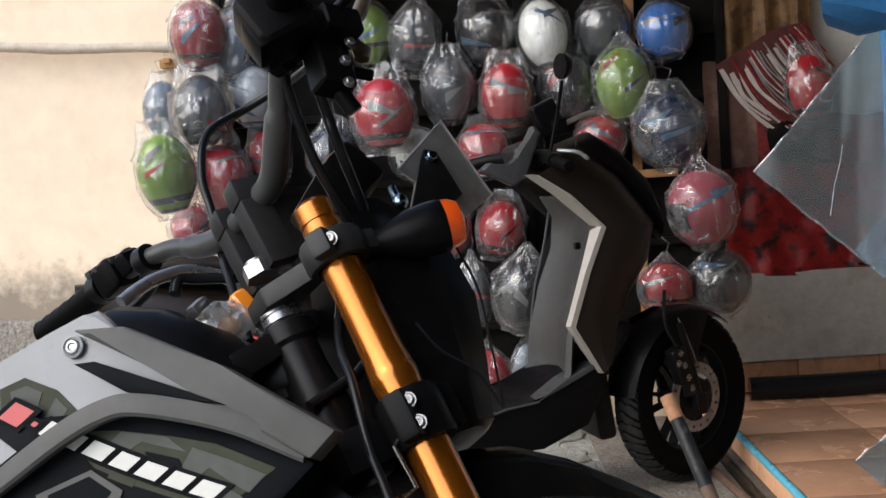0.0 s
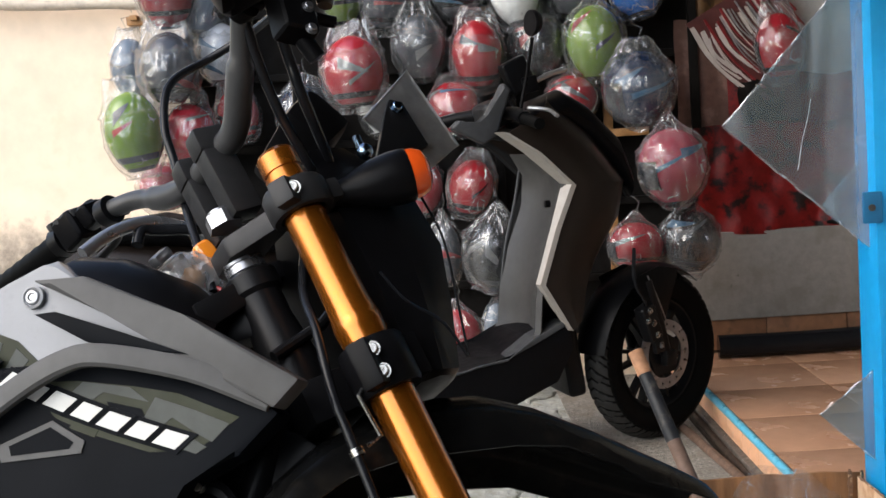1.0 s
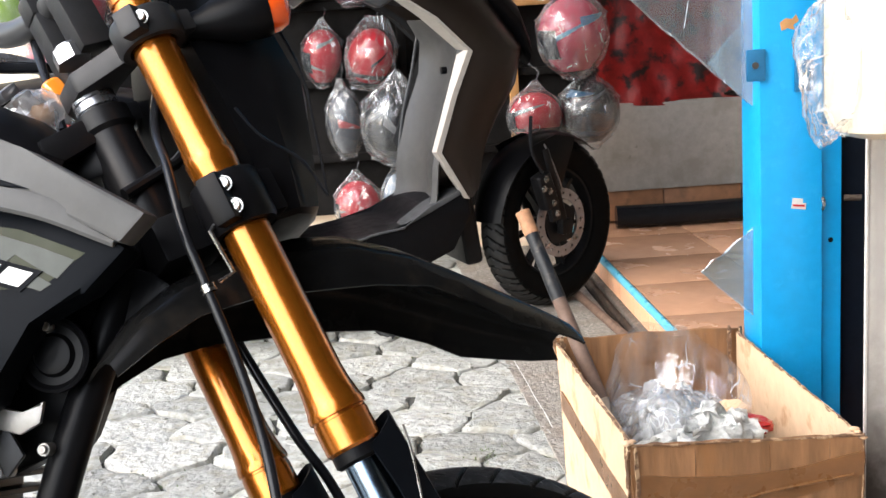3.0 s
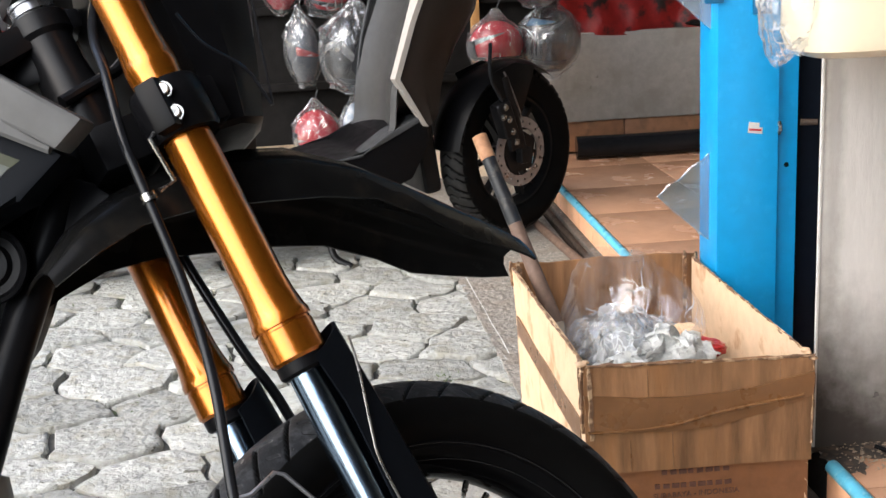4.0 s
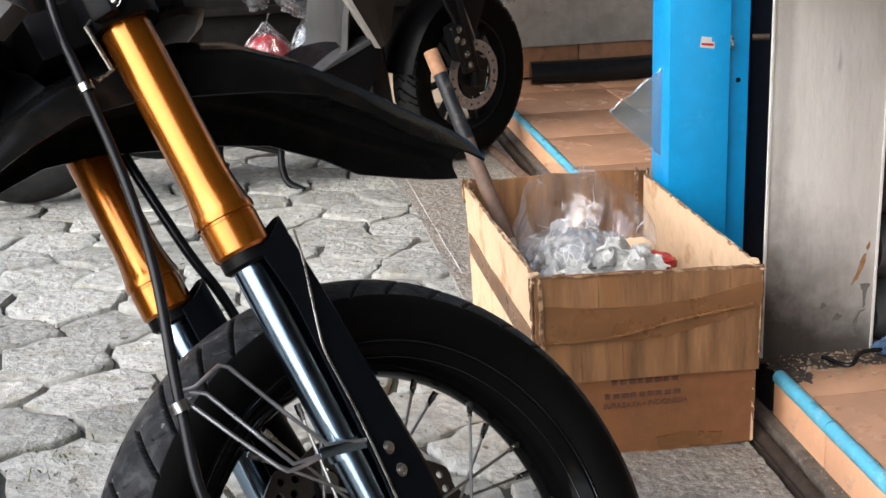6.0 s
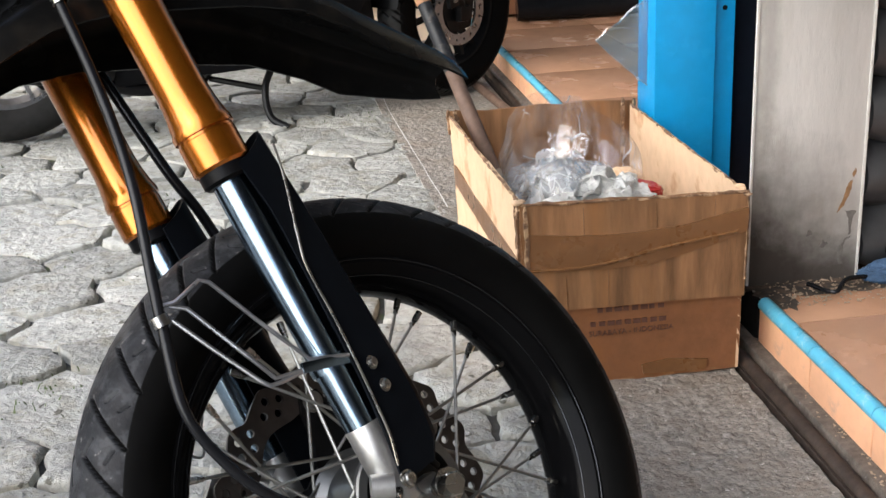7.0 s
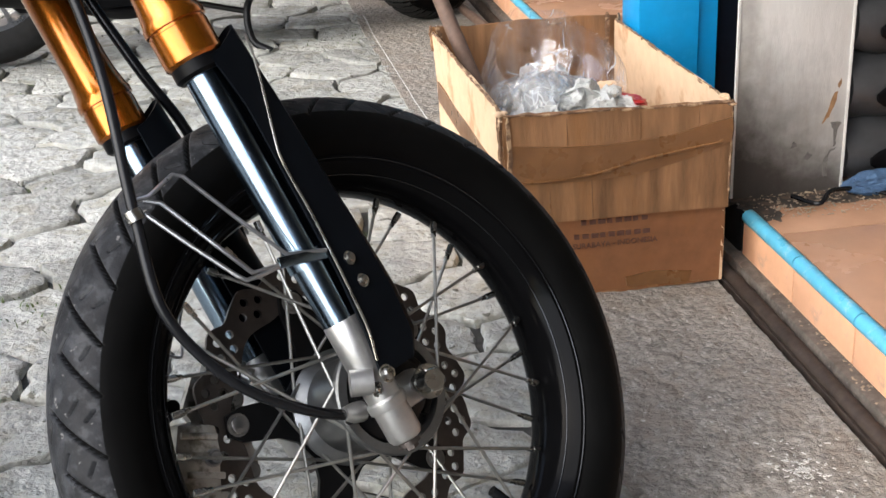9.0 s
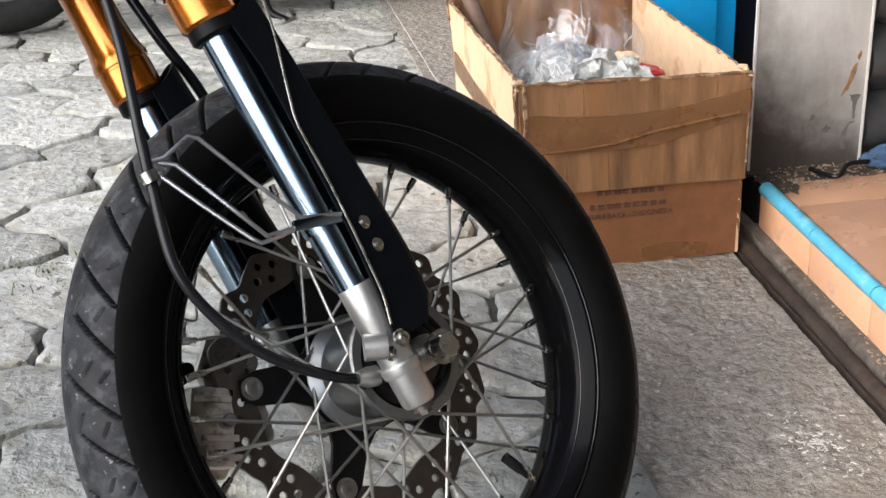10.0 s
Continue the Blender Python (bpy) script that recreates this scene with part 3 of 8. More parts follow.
part("worn_sticker", bm, WOOD, post, "worn yellow sticker", at=at)

bm = bmesh.new()
block(bm, (1.081, POST_Y + 0.085, 1.39), (0.08, 0.02, 2.6), bevel=0.003)
part("inner_channel", bm, DARK_NAVY, post, "dark navy strip in the gap between post and pillar", at=at)
bm = bmesh.new()
tube(bm, [(1.045, POST_Y + 0.02, 0.585), (1.075, POST_Y + 0.01, 0.585)], 0.006, 12)
part("pin", bm, RUST, post, "rusty hinge pin", at=at)

pillar = thing("white_pillar", "whitewashed square pillar, stained near its foot, dark there with grime and painted shade", "pillar", pose(1.03, 2.02, FLOOR_Z - 0.1))
bm = bmesh.new()
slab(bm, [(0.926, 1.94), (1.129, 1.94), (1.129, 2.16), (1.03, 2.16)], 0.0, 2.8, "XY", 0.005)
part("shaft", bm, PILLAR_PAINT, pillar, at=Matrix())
for x in (0.9295, 1.1255):
    bm = bmesh.new()
    block(bm, (x, 1.9395, 1.395), (0.005, 0.005, 2.6), bevel=0.002)
    part("edge_bead", bm, BEAD_WHITE, pillar, "white painted edge bead", at=Matrix())
tagged(pillar, kind="structure")


# ---- the motorcycle ----
def leaning(origin, heading, lean, rake):
    """A frame whose X is the machine's right, Y its front and Z its top: it leans to its left and is raked back."""
    h, l, r = radians(heading), radians(lean), radians(rake)
    fw, rt = V(math.cos(h), math.sin(h), 0), V(math.sin(h), -math.cos(h), 0)
    up = UP * math.cos(l) - rt * math.sin(l)
    side = rt * math.cos(l) + UP * math.sin(l)
    z = up * math.cos(r) - fw * math.sin(r)
    y = fw * math.cos(r) + up * math.sin(r)
    m = Matrix((side, y, z)).transposed().to_4x4()
    return Matrix.Translation(origin) @ m


FORK = leaning((0.2425, 1.096, 0.279), 32.7, 31.3, 7.8)
BODY = leaning((-0.045, 1.267, 0.770), -11.0, 18.3, 0.0)
LEG_X, LEG_Y, TYRE_R = 0.092, -0.039, 0.294

bike = thing("motorcycle", "black, grey and white supermoto motorcycle with gold front forks", "motorcycle", pose(0.24, 1.1, ground_z(0.24)))


def tyre_mesh(radius, half, depth, bead, pitch, grooves, around=2000, across=170):
    """A tyre with cut tread: grooves are segments (x0, a0, x1, a1, width) in one pitch, x across and a along the pitch."""
    a = np.linspace(-1, 1, across + 1) * radians(118)
    over = np.clip((np.abs(a) - radians(90)) / radians(15), 0, 1)
    x = np.where(over > 0, np.sign(a) * half * (1 - 0.28 * over**2), half * np.sin(a))
    r = np.where(over > 0, radius - depth - (radius - depth - bead) * over, radius - depth * (1 - np.cos(a)))
    t = np.arange(around) * 2 * math.pi / around
    step = 2 * math.pi / pitch
    X, T = np.meshgrid(x, t)
    ARC = np.tile(half * a / radians(90), (around, 1))
    rows = np.tile(r, (around, 1))
    cut = np.zeros_like(X)
    for side in (1, -1):
        v = ((T % step) / step + (0.5 if side < 0 else 0.0)) % 1.0
        for x0, a0, x1, a1, w in grooves:
            dx, dy = x1 - x0, (a1 - a0) * step * radius
            for shift in (-1, 0, 1):
                px, py = side * ARC - x0, (v + shift - a0) * step * radius
                q = np.clip((px * dx + py * dy) / (dx * dx + dy * dy), 0, 1)
                cut = np.maximum(cut, np.clip(3.0 * (1 - np.hypot(px - q * dx, py - q * dy) / w), 0, 1))
    rows = rows - 0.005 * cut * (np.abs(np.tile(a, (around, 1))) < radians(86))
    verts = np.stack([X, rows * np.cos(T), rows * np.sin(T)], -1).reshape(-1, 3)
    n = across + 1
    i, k = np.meshgrid(np.arange(around), np.arange(across), indexing="ij")
    j = (i + 1) % around
    faces = np.stack([i * n + k, j * n + k, j * n + k + 1, i * n + k + 1], -1).reshape(-1, 4)
    me = bpy.data.meshes.new("tyre")
    me.from_pydata(verts.tolist(), [], faces.tolist())
    # groove floors take the black rubber: shade in the cuts as colour
    bare = np.tile(np.abs(a[:-1] + a[1:]) / 2 < radians(66), (around, 1)) & (cut[:, :-1] + cut[:, 1:] < 1.3)
    me.polygons.foreach_set("material_index", bare.reshape(-1).astype(np.int32))
    me.shade_smooth()
    return me


GROOVES = [(0.004, 0.06, 0.036, 0.54, 0.0019), (0.010, 0.58, 0.037, 1.0, 0.0019), (0.010, 0.56, 0.015, 0.44, 0.0011), (0.026, 0.66, 0.030, 0.56, 0.0011), (0.0, 0.3, 0.004, 0.16, 0.0011), (0.019, 0.12, 0.024, 0.02, 0.0011), (0.029, 0.2, 0.034, 0.12, 0.0011)]

wheel_bm = bmesh.new()
turned(wheel_bm, [(-0.04, 0.220), (-0.04, 0.2265), (-0.036, 0.2275), (-0.033, 0.221), (-0.026, 0.214), (-0.018, 0.209), (0.0, 0.207), (0.018, 0.209), (0.026, 0.214), (0.033, 0.221), (0.036, 0.2275), (0.04, 0.2265), (0.04, 0.220), (0.037, 0.217), (0.03, 0.2105), (0.02, 0.203), (0.012, 0.1995), (0.0, 0.1985), (-0.012, 0.1995), (-0.02, 0.203), (-0.03, 0.2105), (-0.037, 0.217)], 120, closed=True)
wheel = part("front_wheel", wheel_bm, RIM_BLACK, bike, "spoked wheel with a black rim", FORK)
# two thin bright rings put the rim's highlights into the shape
for x, r in ((0.0404, 0.2235), (0.0302, 0.2098)):
    bm = bmesh.new()
    tube(bm, [(x, r * math.cos(2 * math.pi * k / 120), r * math.sin(2 * math.pi * k / 120)) for k in range(121)], 0.0007, 6, caps=False)
    part("rim_bead", bm, RIM_GLINT, wheel, "thin bright ring for the glint on the rim edge", FORK)
tyre = tyre_mesh(TYRE_R, 0.0505, 0.044, 0.2235, 19, GROOVES)
tyre.materials.append(RUBBER)
tyre.materials.append(TREAD)
place("tyre", tyre, wheel, FORK, "black road tyre with slanted tread grooves")

# hub: barrel, ringed flange with its dark recess, speedometer drive, axle
bm = bmesh.new()
turned(bm, [(-0.052, 0.030), (-0.05, 0.055), (-0.044, 0.057), (-0.04, 0.052), (-0.036, 0.046), (-0.012, 0.043), (0.012, 0.041), (0.0125, 0.0455), (0.026, 0.047), (0.0265, 0.05), (0.031, 0.052), (0.034, 0.0565), (0.042, 0.0575), (0.0445, 0.056), (0.0445, 0.0475), (0.034, 0.046), (0.026, 0.044), (0.022, 0.02)], 72)
part("hub", bm, HUB_GREY, wheel, "dull grey alloy hub", FORK)
bm = bmesh.new()
turned(bm, [(0.031, 0.0445), (0.037, 0.043), (0.041, 0.034), (0.053, 0.03), (0.056, 0.024), (0.06, 0.012)], 40)
for k in range(5):
    a = 2 * math.pi * k / 5 + 0.4
    block(bm, (0.043, 0.037 * math.cos(a), 0.037 * math.sin(a)), (0.008, 0.006, 0.016), Euler((a, 0, 0)).to_matrix(), 0.001)
tube(bm, [(0.048, -0.03, 0.0), (0.05, -0.055, 0.006)], 0.009, 16)
part("speedometer_drive", bm, BLACK_METAL, wheel, "black speedometer drive", FORK)
bm = bmesh.new()
tube(bm, [(-0.125, 0, 0), (0.112, 0, 0)], 0.0085, 20)
tube(bm, [(-0.125, 0, 0), (-0.133, 0, 0)], 0.014, 6)
part("axle", bm, STEEL, wheel, at=FORK)
bm = bmesh.new()
tube(bm, [(0.094, 0.006, -0.002), (0.0965, 0.006, -0.002)], 0.0155, 28)
tube(bm, [(0.0965, 0.006, -0.002), (0.104, 0.006, -0.002), (0.105, 0.006, -0.002)], [0.0118, 0.0118, 0.0105], 6)
tube(bm, [(0.105, 0.006, -0.002), (0.11, 0.006, -0.002)], 0.006, 16)
part("axle_nut", bm, STEEL, wheel, "browned steel axle nut", FORK)
bm = bmesh.new()
tube(bm, [(0.058, -0.062, 0.01), (0.057, -0.053, 0.006), (0.056, -0.044, 0.003)], [0.0062, 0.0092, 0.0092], 18)
part("cable_ferrule", bm, ALLOY, wheel, "grey cable ferrule", FORK)

# spokes and their nipples
spoke_bm = bmesh.new()
tube(spoke_bm, [(0, 0, 0), (0, 0, 0.148)], 0.00165, 7)
spoke_me = finish("spoke", spoke_bm, SPOKE)
nip_bm = bmesh.new()
tube(nip_bm, [(0, 0, 0), (0, 0, 0.006), (0, 0, 0.006), (0, 0, 0.016)], [0.0026, 0.0026, 0.0034, 0.0034], 8)
nip_me = finish("nipple", nip_bm, STEEL)
for k in range(36):
    side = 1 if k % 2 else -1
    a = 2 * math.pi * (k + 0.5) / 36
    lead = radians(62) * (1 if (k // 2) % 2 else -1)
    hx, hr = (0.038, 0.0515) if side > 0 else (-0.046, 0.0525)
    p = V(hx + (0.002 if lead > 0 else -0.002), hr * math.cos(a - lead), hr * math.sin(a - lead))
    q = V(side * 0.008, 0.192 * math.cos(a), 0.192 * math.sin(a))
    d = q - p
    turn = UP.rotation_difference(d).to_matrix().to_4x4()
    ob = place("spoke", spoke_me, wheel, FORK @ Matrix.Translation(p) @ turn @ Matrix.Diagonal((1, 1, d.length / 0.148, 1)))
    place("nipple", nip_me, wheel, FORK @ Matrix.Translation(q - d.normalized() * 0.0135) @ turn)
bm = bmesh.new()
va = radians(-64)
tube(bm, [(0, 0.19 * math.cos(va), 0.19 * math.sin(va)), (0, 0.166 * math.cos(va), 0.166 * math.sin(va))], 0.0042, 10)
tube(bm, [(0, 0.18 * math.cos(va), 0.18 * math.sin(va)), (0, 0.158 * math.cos(va), 0.158 * math.sin(va))], 0.0055, 10)
part("valve", bm, HOSE, wheel, at=FORK)


def pierced(bm, outer, holes, lo, hi):
    """A plate across X with an outline and round holes through it, both given as lists of (y, z)."""
    edges = []
    for loop in [outer] + holes:
        vs = [bm.verts.new((lo, y, z)) for y, z in loop]
        edges += [bm.edges.new((vs[k], vs[(k + 1) % len(vs)])) for k in range(len(vs))]
    bmesh.ops.triangle_fill(bm, use_beauty=True, use_dissolve=False, edges=edges)
    made = bmesh.ops.extrude_face_region(bm, geom=list(bm.faces))
    for v in made["geom"]:
        if isinstance(v, bmesh.types.BMVert):
            v.co.x = hi
    return bm


def ring_of(cy, cz, r, n=10, phase=0.0):
    return [(cy + r * math.cos(phase + 2 * math.pi * k / n), cz + r * math.sin(phase + 2 * math.pi * k / n)) for k in range(n)]


DISC_X = -0.056
bm = bmesh.new()
outer = [(r * math.cos(a), r * math.sin(a)) for a, r in ((2 * math.pi * k / 216, 0.1465 + 0.004 * math.sin(18 * 2 * math.pi * k / 216) + 0.001 * math.sin(36 * 2 * math.pi * k / 216)) for k in range(216))]
holes = [[(r * math.cos(a), r * math.sin(a)) for a, r in ((2 * math.pi * k / 120, 0.1115 + 0.0035 * math.sin(10 * 2 * math.pi * k / 120)) for k in range(120))]]
for k in range(18):
    a = 2 * math.pi * (k + 0.25) / 18
    for da, r in ((0.0, 0.1395), (-0.1, 0.1325), (0.085, 0.1305), (-0.02, 0.1225)):
        holes.append(ring_of(r * math.cos(a + da), r * math.sin(a + da), 0.0042, 10))
pierced(bm, outer, holes, DISC_X - 0.002, DISC_X + 0.002)
disc = part("brake_disc", bm, DARK_STEEL, wheel, "drilled wave brake disc", FORK, smooth=0)
bm = bmesh.new()
spider = []
for k in range(5):
    a = 2 * math.pi * k / 5 + radians(15)
    for da, r in ((-0.44, 0.06), (-0.25, 0.075), (-0.15, 0.108), (-0.08, 0.1225), (0.08, 0.1225), (0.15, 0.108), (0.25, 0.075), (0.44, 0.06)):
        spider.append((r * math.cos(a + da), r * math.sin(a + da)))
pierced(bm, spider, [ring_of(0, 0, 0.035, 24)], DISC_X + 0.002, DISC_X + 0.007)
part("disc_carrier", bm, BLACK_METAL, wheel, at=FORK, smooth=0)
for k in range(5):
    a = 2 * math.pi * k / 5 + radians(15)
    bm = bmesh.new()
    bolt(bm, (DISC_X + 0.007, 0.112 * math.cos(a), 0.112 * math.sin(a)), (1, 0, 0), 0.008, 0.005)
    part("disc_bolt", bm, CALIPER, wheel, at=FORK)

# fork legs
def leg(side):
    x = side * LEG_X
    name = "fork_leg"
    bm = bmesh.new()
    prof = [(0.331, 0.0235), (0.334, 0.0262), (0.361, 0.0262), (0.3618, 0.0254), (0.364, 0.0254), (0.3648, 0.0274), (0.3705, 0.0276), (0.374, 0.0262), (0.39, 0.0236), (0.405, 0.0225), (0.53, 0.0225), (0.603, 0.0228), (0.623, 0.0245), (0.6305, 0.0248), (0.6315, 0.0243), (0.6355, 0.0238), (0.65, 0.0222), (0.69, 0.0212), (0.788, 0.0212), (0.7985, 0.0212), (0.799, 0.0195), (0.802, 0.0195), (0.8025, 0.0212), (0.821, 0.0212), (0.825, 0.018), (0.8255, 0.012)]
    turned(bm, prof, 48, "Z", (x, LEG_Y, 0))
    ob = part(name, bm, GOLD, bike, "gold anodised upper fork tube", FORK)
    bm = bmesh.new()
    turned(bm, [(0.318, 0.0205), (0.321, 0.0235), (0.331, 0.0235), (0.333, 0.02)], 40, "Z", (x, LEG_Y, 0))
    part("dust_seal", bm, BLACK_SATIN, ob, "black rubber dust seal", FORK)
    bm = bmesh.new()
    turned(bm, [(0.07, 0.0168), (0.34, 0.0168)], 40, "Z", (x, LEG_Y, 0))
    part("slider", bm, CHROME, ob, "polished chrome slider", FORK)
    bm = bmesh.new()
    turned(bm, [(-0.034, 0.009), (-0.032, 0.0135), (-0.028, 0.0155), (0.02, 0.0158), (0.036, 0.0158), (0.04, 0.0172), (0.082, 0.0172), (0.085, 0.016)], 40, "Z", (x, LEG_Y, 0))
    block(bm, (x - side * 0.014, -0.014, 0.0), (0.018, 0.045, 0.03), bevel=0.007)
    turned(bm, [(-0.002, 0.0172), (0.0, 0.018), (0.006, 0.018), (0.008, 0.0165)], 36, "Z", (x, LEG_Y, 0))
    tube(bm, [(x + side * 0.004, -0.064, 0.034), (x + side * 0.012, -0.048, 0.026)], 0.0115, 20)
    part("axle_clamp", bm, ALLOY, ob, "cast grey alloy fork foot", FORK)
    bm = bmesh.new()
    bolt(bm, (x + side * 0.012, -0.05, 0.02), (side * 0.8, 0.5, -0.2), 0.0055, 0.006)
    part("clamp_bolt", bm, STEEL, ob, at=FORK)
    bm = bmesh.new()
    tube(bm, [(x, LEG_Y, -0.033), (x, LEG_Y, -0.038)], 0.0105, 16)
    tube(bm, [(x, LEG_Y, -0.038), (x, LEG_Y, -0.042)], 0.0065, 6)
    part("bottom_bolt", bm, DARK_STEEL, ob, at=FORK)
    return ob


for side in (1, -1):
    leg(side)

# fork guard: a curved black plastic plate before the near slider
WIDE, BACK = [0.046, 0.059, 0.063, 0.057, 0.051, 0.046], [-0.006, 0.0, 0.006, 0.009, 0.0]


def guard(side):
    """Sections from the foot up: the plate leaves the slider's flank, bows forward and wraps round behind."""
    bm = bmesh.new()
    secs = []
    for k in range(17):
        f = k / 16
        z = 0.026 + 0.312 * f
        wide = float(np.interp(f, [0, 0.06, 0.2, 0.5, 0.8, 1.0], WIDE))
        back = float(np.interp(f, [0, 0.1, 0.3, 0.8, 1.0], BACK))
        row = []
        for j in range(13):
            g = j / 12
            a = math.pi * g
            x = 0.0235 * math.cos(a) * (1.0 if g < 0.5 else 1.3)
            y = back + (wide - back) * math.sin(a) ** 0.75 if g <= 0.5 else wide * math.sin(a) ** 0.75
            crease = 0.0025 if j == 3 else 0.0
            zz = z + (0.012 * math.sin(a) - 0.012 * (1 - math.sin(a)) if k == 16 else 0)
            row.append((side * (LEG_X + x + crease), LEG_Y + y, zz))
        secs.append(row)
    loft(bm, secs, closed=False, caps=False)
    thicken(bm, 0.0025)
    ob = part("fork_guard", bm, SHROUD_BLACK, bike, "black plastic fork guard", FORK)
    # highlight on the guard's edge, modelled as a thin silver line
    line = glide([(side * 0.118, y, z) for y, z in ((0.0, 0.33), (-0.006, 0.301), (-0.023, 0.247), (-0.029, 0.222), (-0.029, 0.176), (-0.0305, 0.137), (-0.0335, 0.093), (-0.036, 0.066), (-0.043, 0.041))], 5)
    bm = bmesh.new()
    tube(bm, line, 0.0012, 8)
    part("edge_wire", bm, STEEL, ob, "thin silver line for the glint on the guard's edge", FORK)
    bm = bmesh.new()
    bolt(bm, (side * (LEG_X + 0.025), LEG_Y - 0.002, 0.027), (side, 0.2, 0), 0.006, 0.006)
    part("foot_bolt", bm, STEEL, ob, at=FORK)
    return ob


guard_right, guard_left = guard(1), guard(-1)
for y, z in ((-0.003, 0.126), (-0.002, 0.104)):
    bm = bmesh.new()
    bolt(bm, (LEG_X + 0.024, y - 0.014, z), (1, 0.35, 0), 0.0045, 0.004)
    part("guard_bolt", bm, STEEL, guard_right, at=FORK)

# triple clamps
def clamp(name, z, h, mat, label, ear):
    bm = bmesh.new()
    y0 = LEG_Y - 0.036
    wide_ = [(-0.055, y0 - 0.03), (0.055, y0 - 0.03), (0.068, LEG_Y - 0.02), (0.064, LEG_Y + 0.012), (0.05, LEG_Y + 0.005), (0.03, y0 + 0.03), (-0.03, y0 + 0.03), (-0.05, LEG_Y + 0.005), (-0.064, LEG_Y + 0.012), (-0.068, LEG_Y - 0.02)]
    slim = [(-0.022, y0 - 0.022), (0.022, y0 - 0.022), (0.068, LEG_Y - 0.02), (0.066, LEG_Y + 0.004), (0.04, LEG_Y - 0.008), (0.024, y0 + 0.02), (-0.024, y0 + 0.02), (-0.04, LEG_Y - 0.008), (-0.066, LEG_Y + 0.004), (-0.068, LEG_Y - 0.02)]
    outline = slim if h < 0.03 else wide_
    slab(bm, outline, z - h / 2, z + h / 2, "XY", 0.004)
    ob = part(name, bm, mat, bike, label, FORK)
    for s in (1, -1):
        bm = bmesh.new()
        turned(bm, [(z - h / 2 - 0.004, 0.024), (z - h / 2 - 0.004, 0.031), (z - h / 2, 0.0335), (z + h / 2, 0.0335), (z + h / 2 + 0.004, 0.031), (z + h / 2 + 0.004, 0.024)], 40, "Z", (s * LEG_X, LEG_Y, 0), caps=False)
        part("clamp_ring", bm, mat, ob, at=FORK)
        bm = bmesh.new()
        block(bm, (s * (LEG_X + 0.024), LEG_Y - 0.022, z), (0.022, 0.03, h + 0.004), Euler((0, 0, s * 0.7)).to_matrix(), 0.004)
        part("pinch_lug", bm, mat, ob, at=FORK)
        bm = bmesh.new()
        block(bm, (s * (LEG_X - 0.004), LEG_Y + 0.034, z), (0.04, 0.02, h), bevel=0.004)
        part("front_lug", bm, mat, ob, at=FORK)
    for dz in ear:
        for s in (1, -1):
            b2 = bmesh.new()
            bolt(b2, (s * (LEG_X + 0.0335), LEG_Y - 0.018, z + dz), (s * 0.8, -0.5, 0), 0.0056, 0.007)
            part("pinch_bolt", b2, STEEL, ob, at=FORK)
    return ob


clamp("lower_clamp", 0.580, 0.044, BLACK_SATIN, "black lower triple clamp", (0.011, -0.012))
clamp("upper_clamp", 0.768, 0.023, GREY_CAST, "dark grey upper triple clamp", (0.0,))

# steering head with its collar, nut and the frame's gusset
HEAD_Y = LEG_Y - 0.036
bm = bmesh.new()
turned(bm, [(0.60, 0.03), (0.63, 0.031), (0.65, 0.029), (0.69, 0.024), (0.715, 0.024), (0.72, 0.028), (0.738, 0.028), (0.742, 0.023)], 40, "Z", (0, HEAD_Y, 0))
part("steering_head", bm, BLACK_METAL, bike, "black painted steering head", FORK)
bm = bmesh.new()
turned(bm, [(0.742, 0.016), (0.744, 0.0215), (0.751, 0.0215), (0.7515, 0.0195), (0.753, 0.0195), (0.7535, 0.0215), (0.759, 0.0215), (0.761, 0.018), (0.77, 0.018)], 28, "Z", (0, HEAD_Y, 0))
part("bearing_collar", bm, STEEL_DULL, bike, "silver bearing collar", FORK)
bm = bmesh.new()
slab(bm, [(-0.1495, 0.724), (-0.091, 0.737), (-0.066, 0.7255), (-0.0737, 0.714), (-0.134, 0.697), (-0.15, 0.711)], -0.03, 0.012, "YZ", 0.004)
part("frame_gusset", bm, BLACK_METAL, bike, "black frame gusset", FORK)
bm = bmesh.new()
tube(bm, [(0.03, -0.103, 0.642), (0.03, -0.04, 0.659), (0.03, -0.025, 0.668)], 0.006, 10)
part("frame_strut", bm, BLACK_METAL, bike, "thin black frame strut", FORK)
bm = bmesh.new()
tube(bm, [(0, HEAD_Y, 0.8), (0, HEAD_Y, 0.815)], 0.019, 6)
tube(bm, [(0, HEAD_Y, 0.815), (0, HEAD_Y, 0.82)], 0.013, 20)
part("stem_nut", bm, STEEL_DULL, bike, at=FORK)

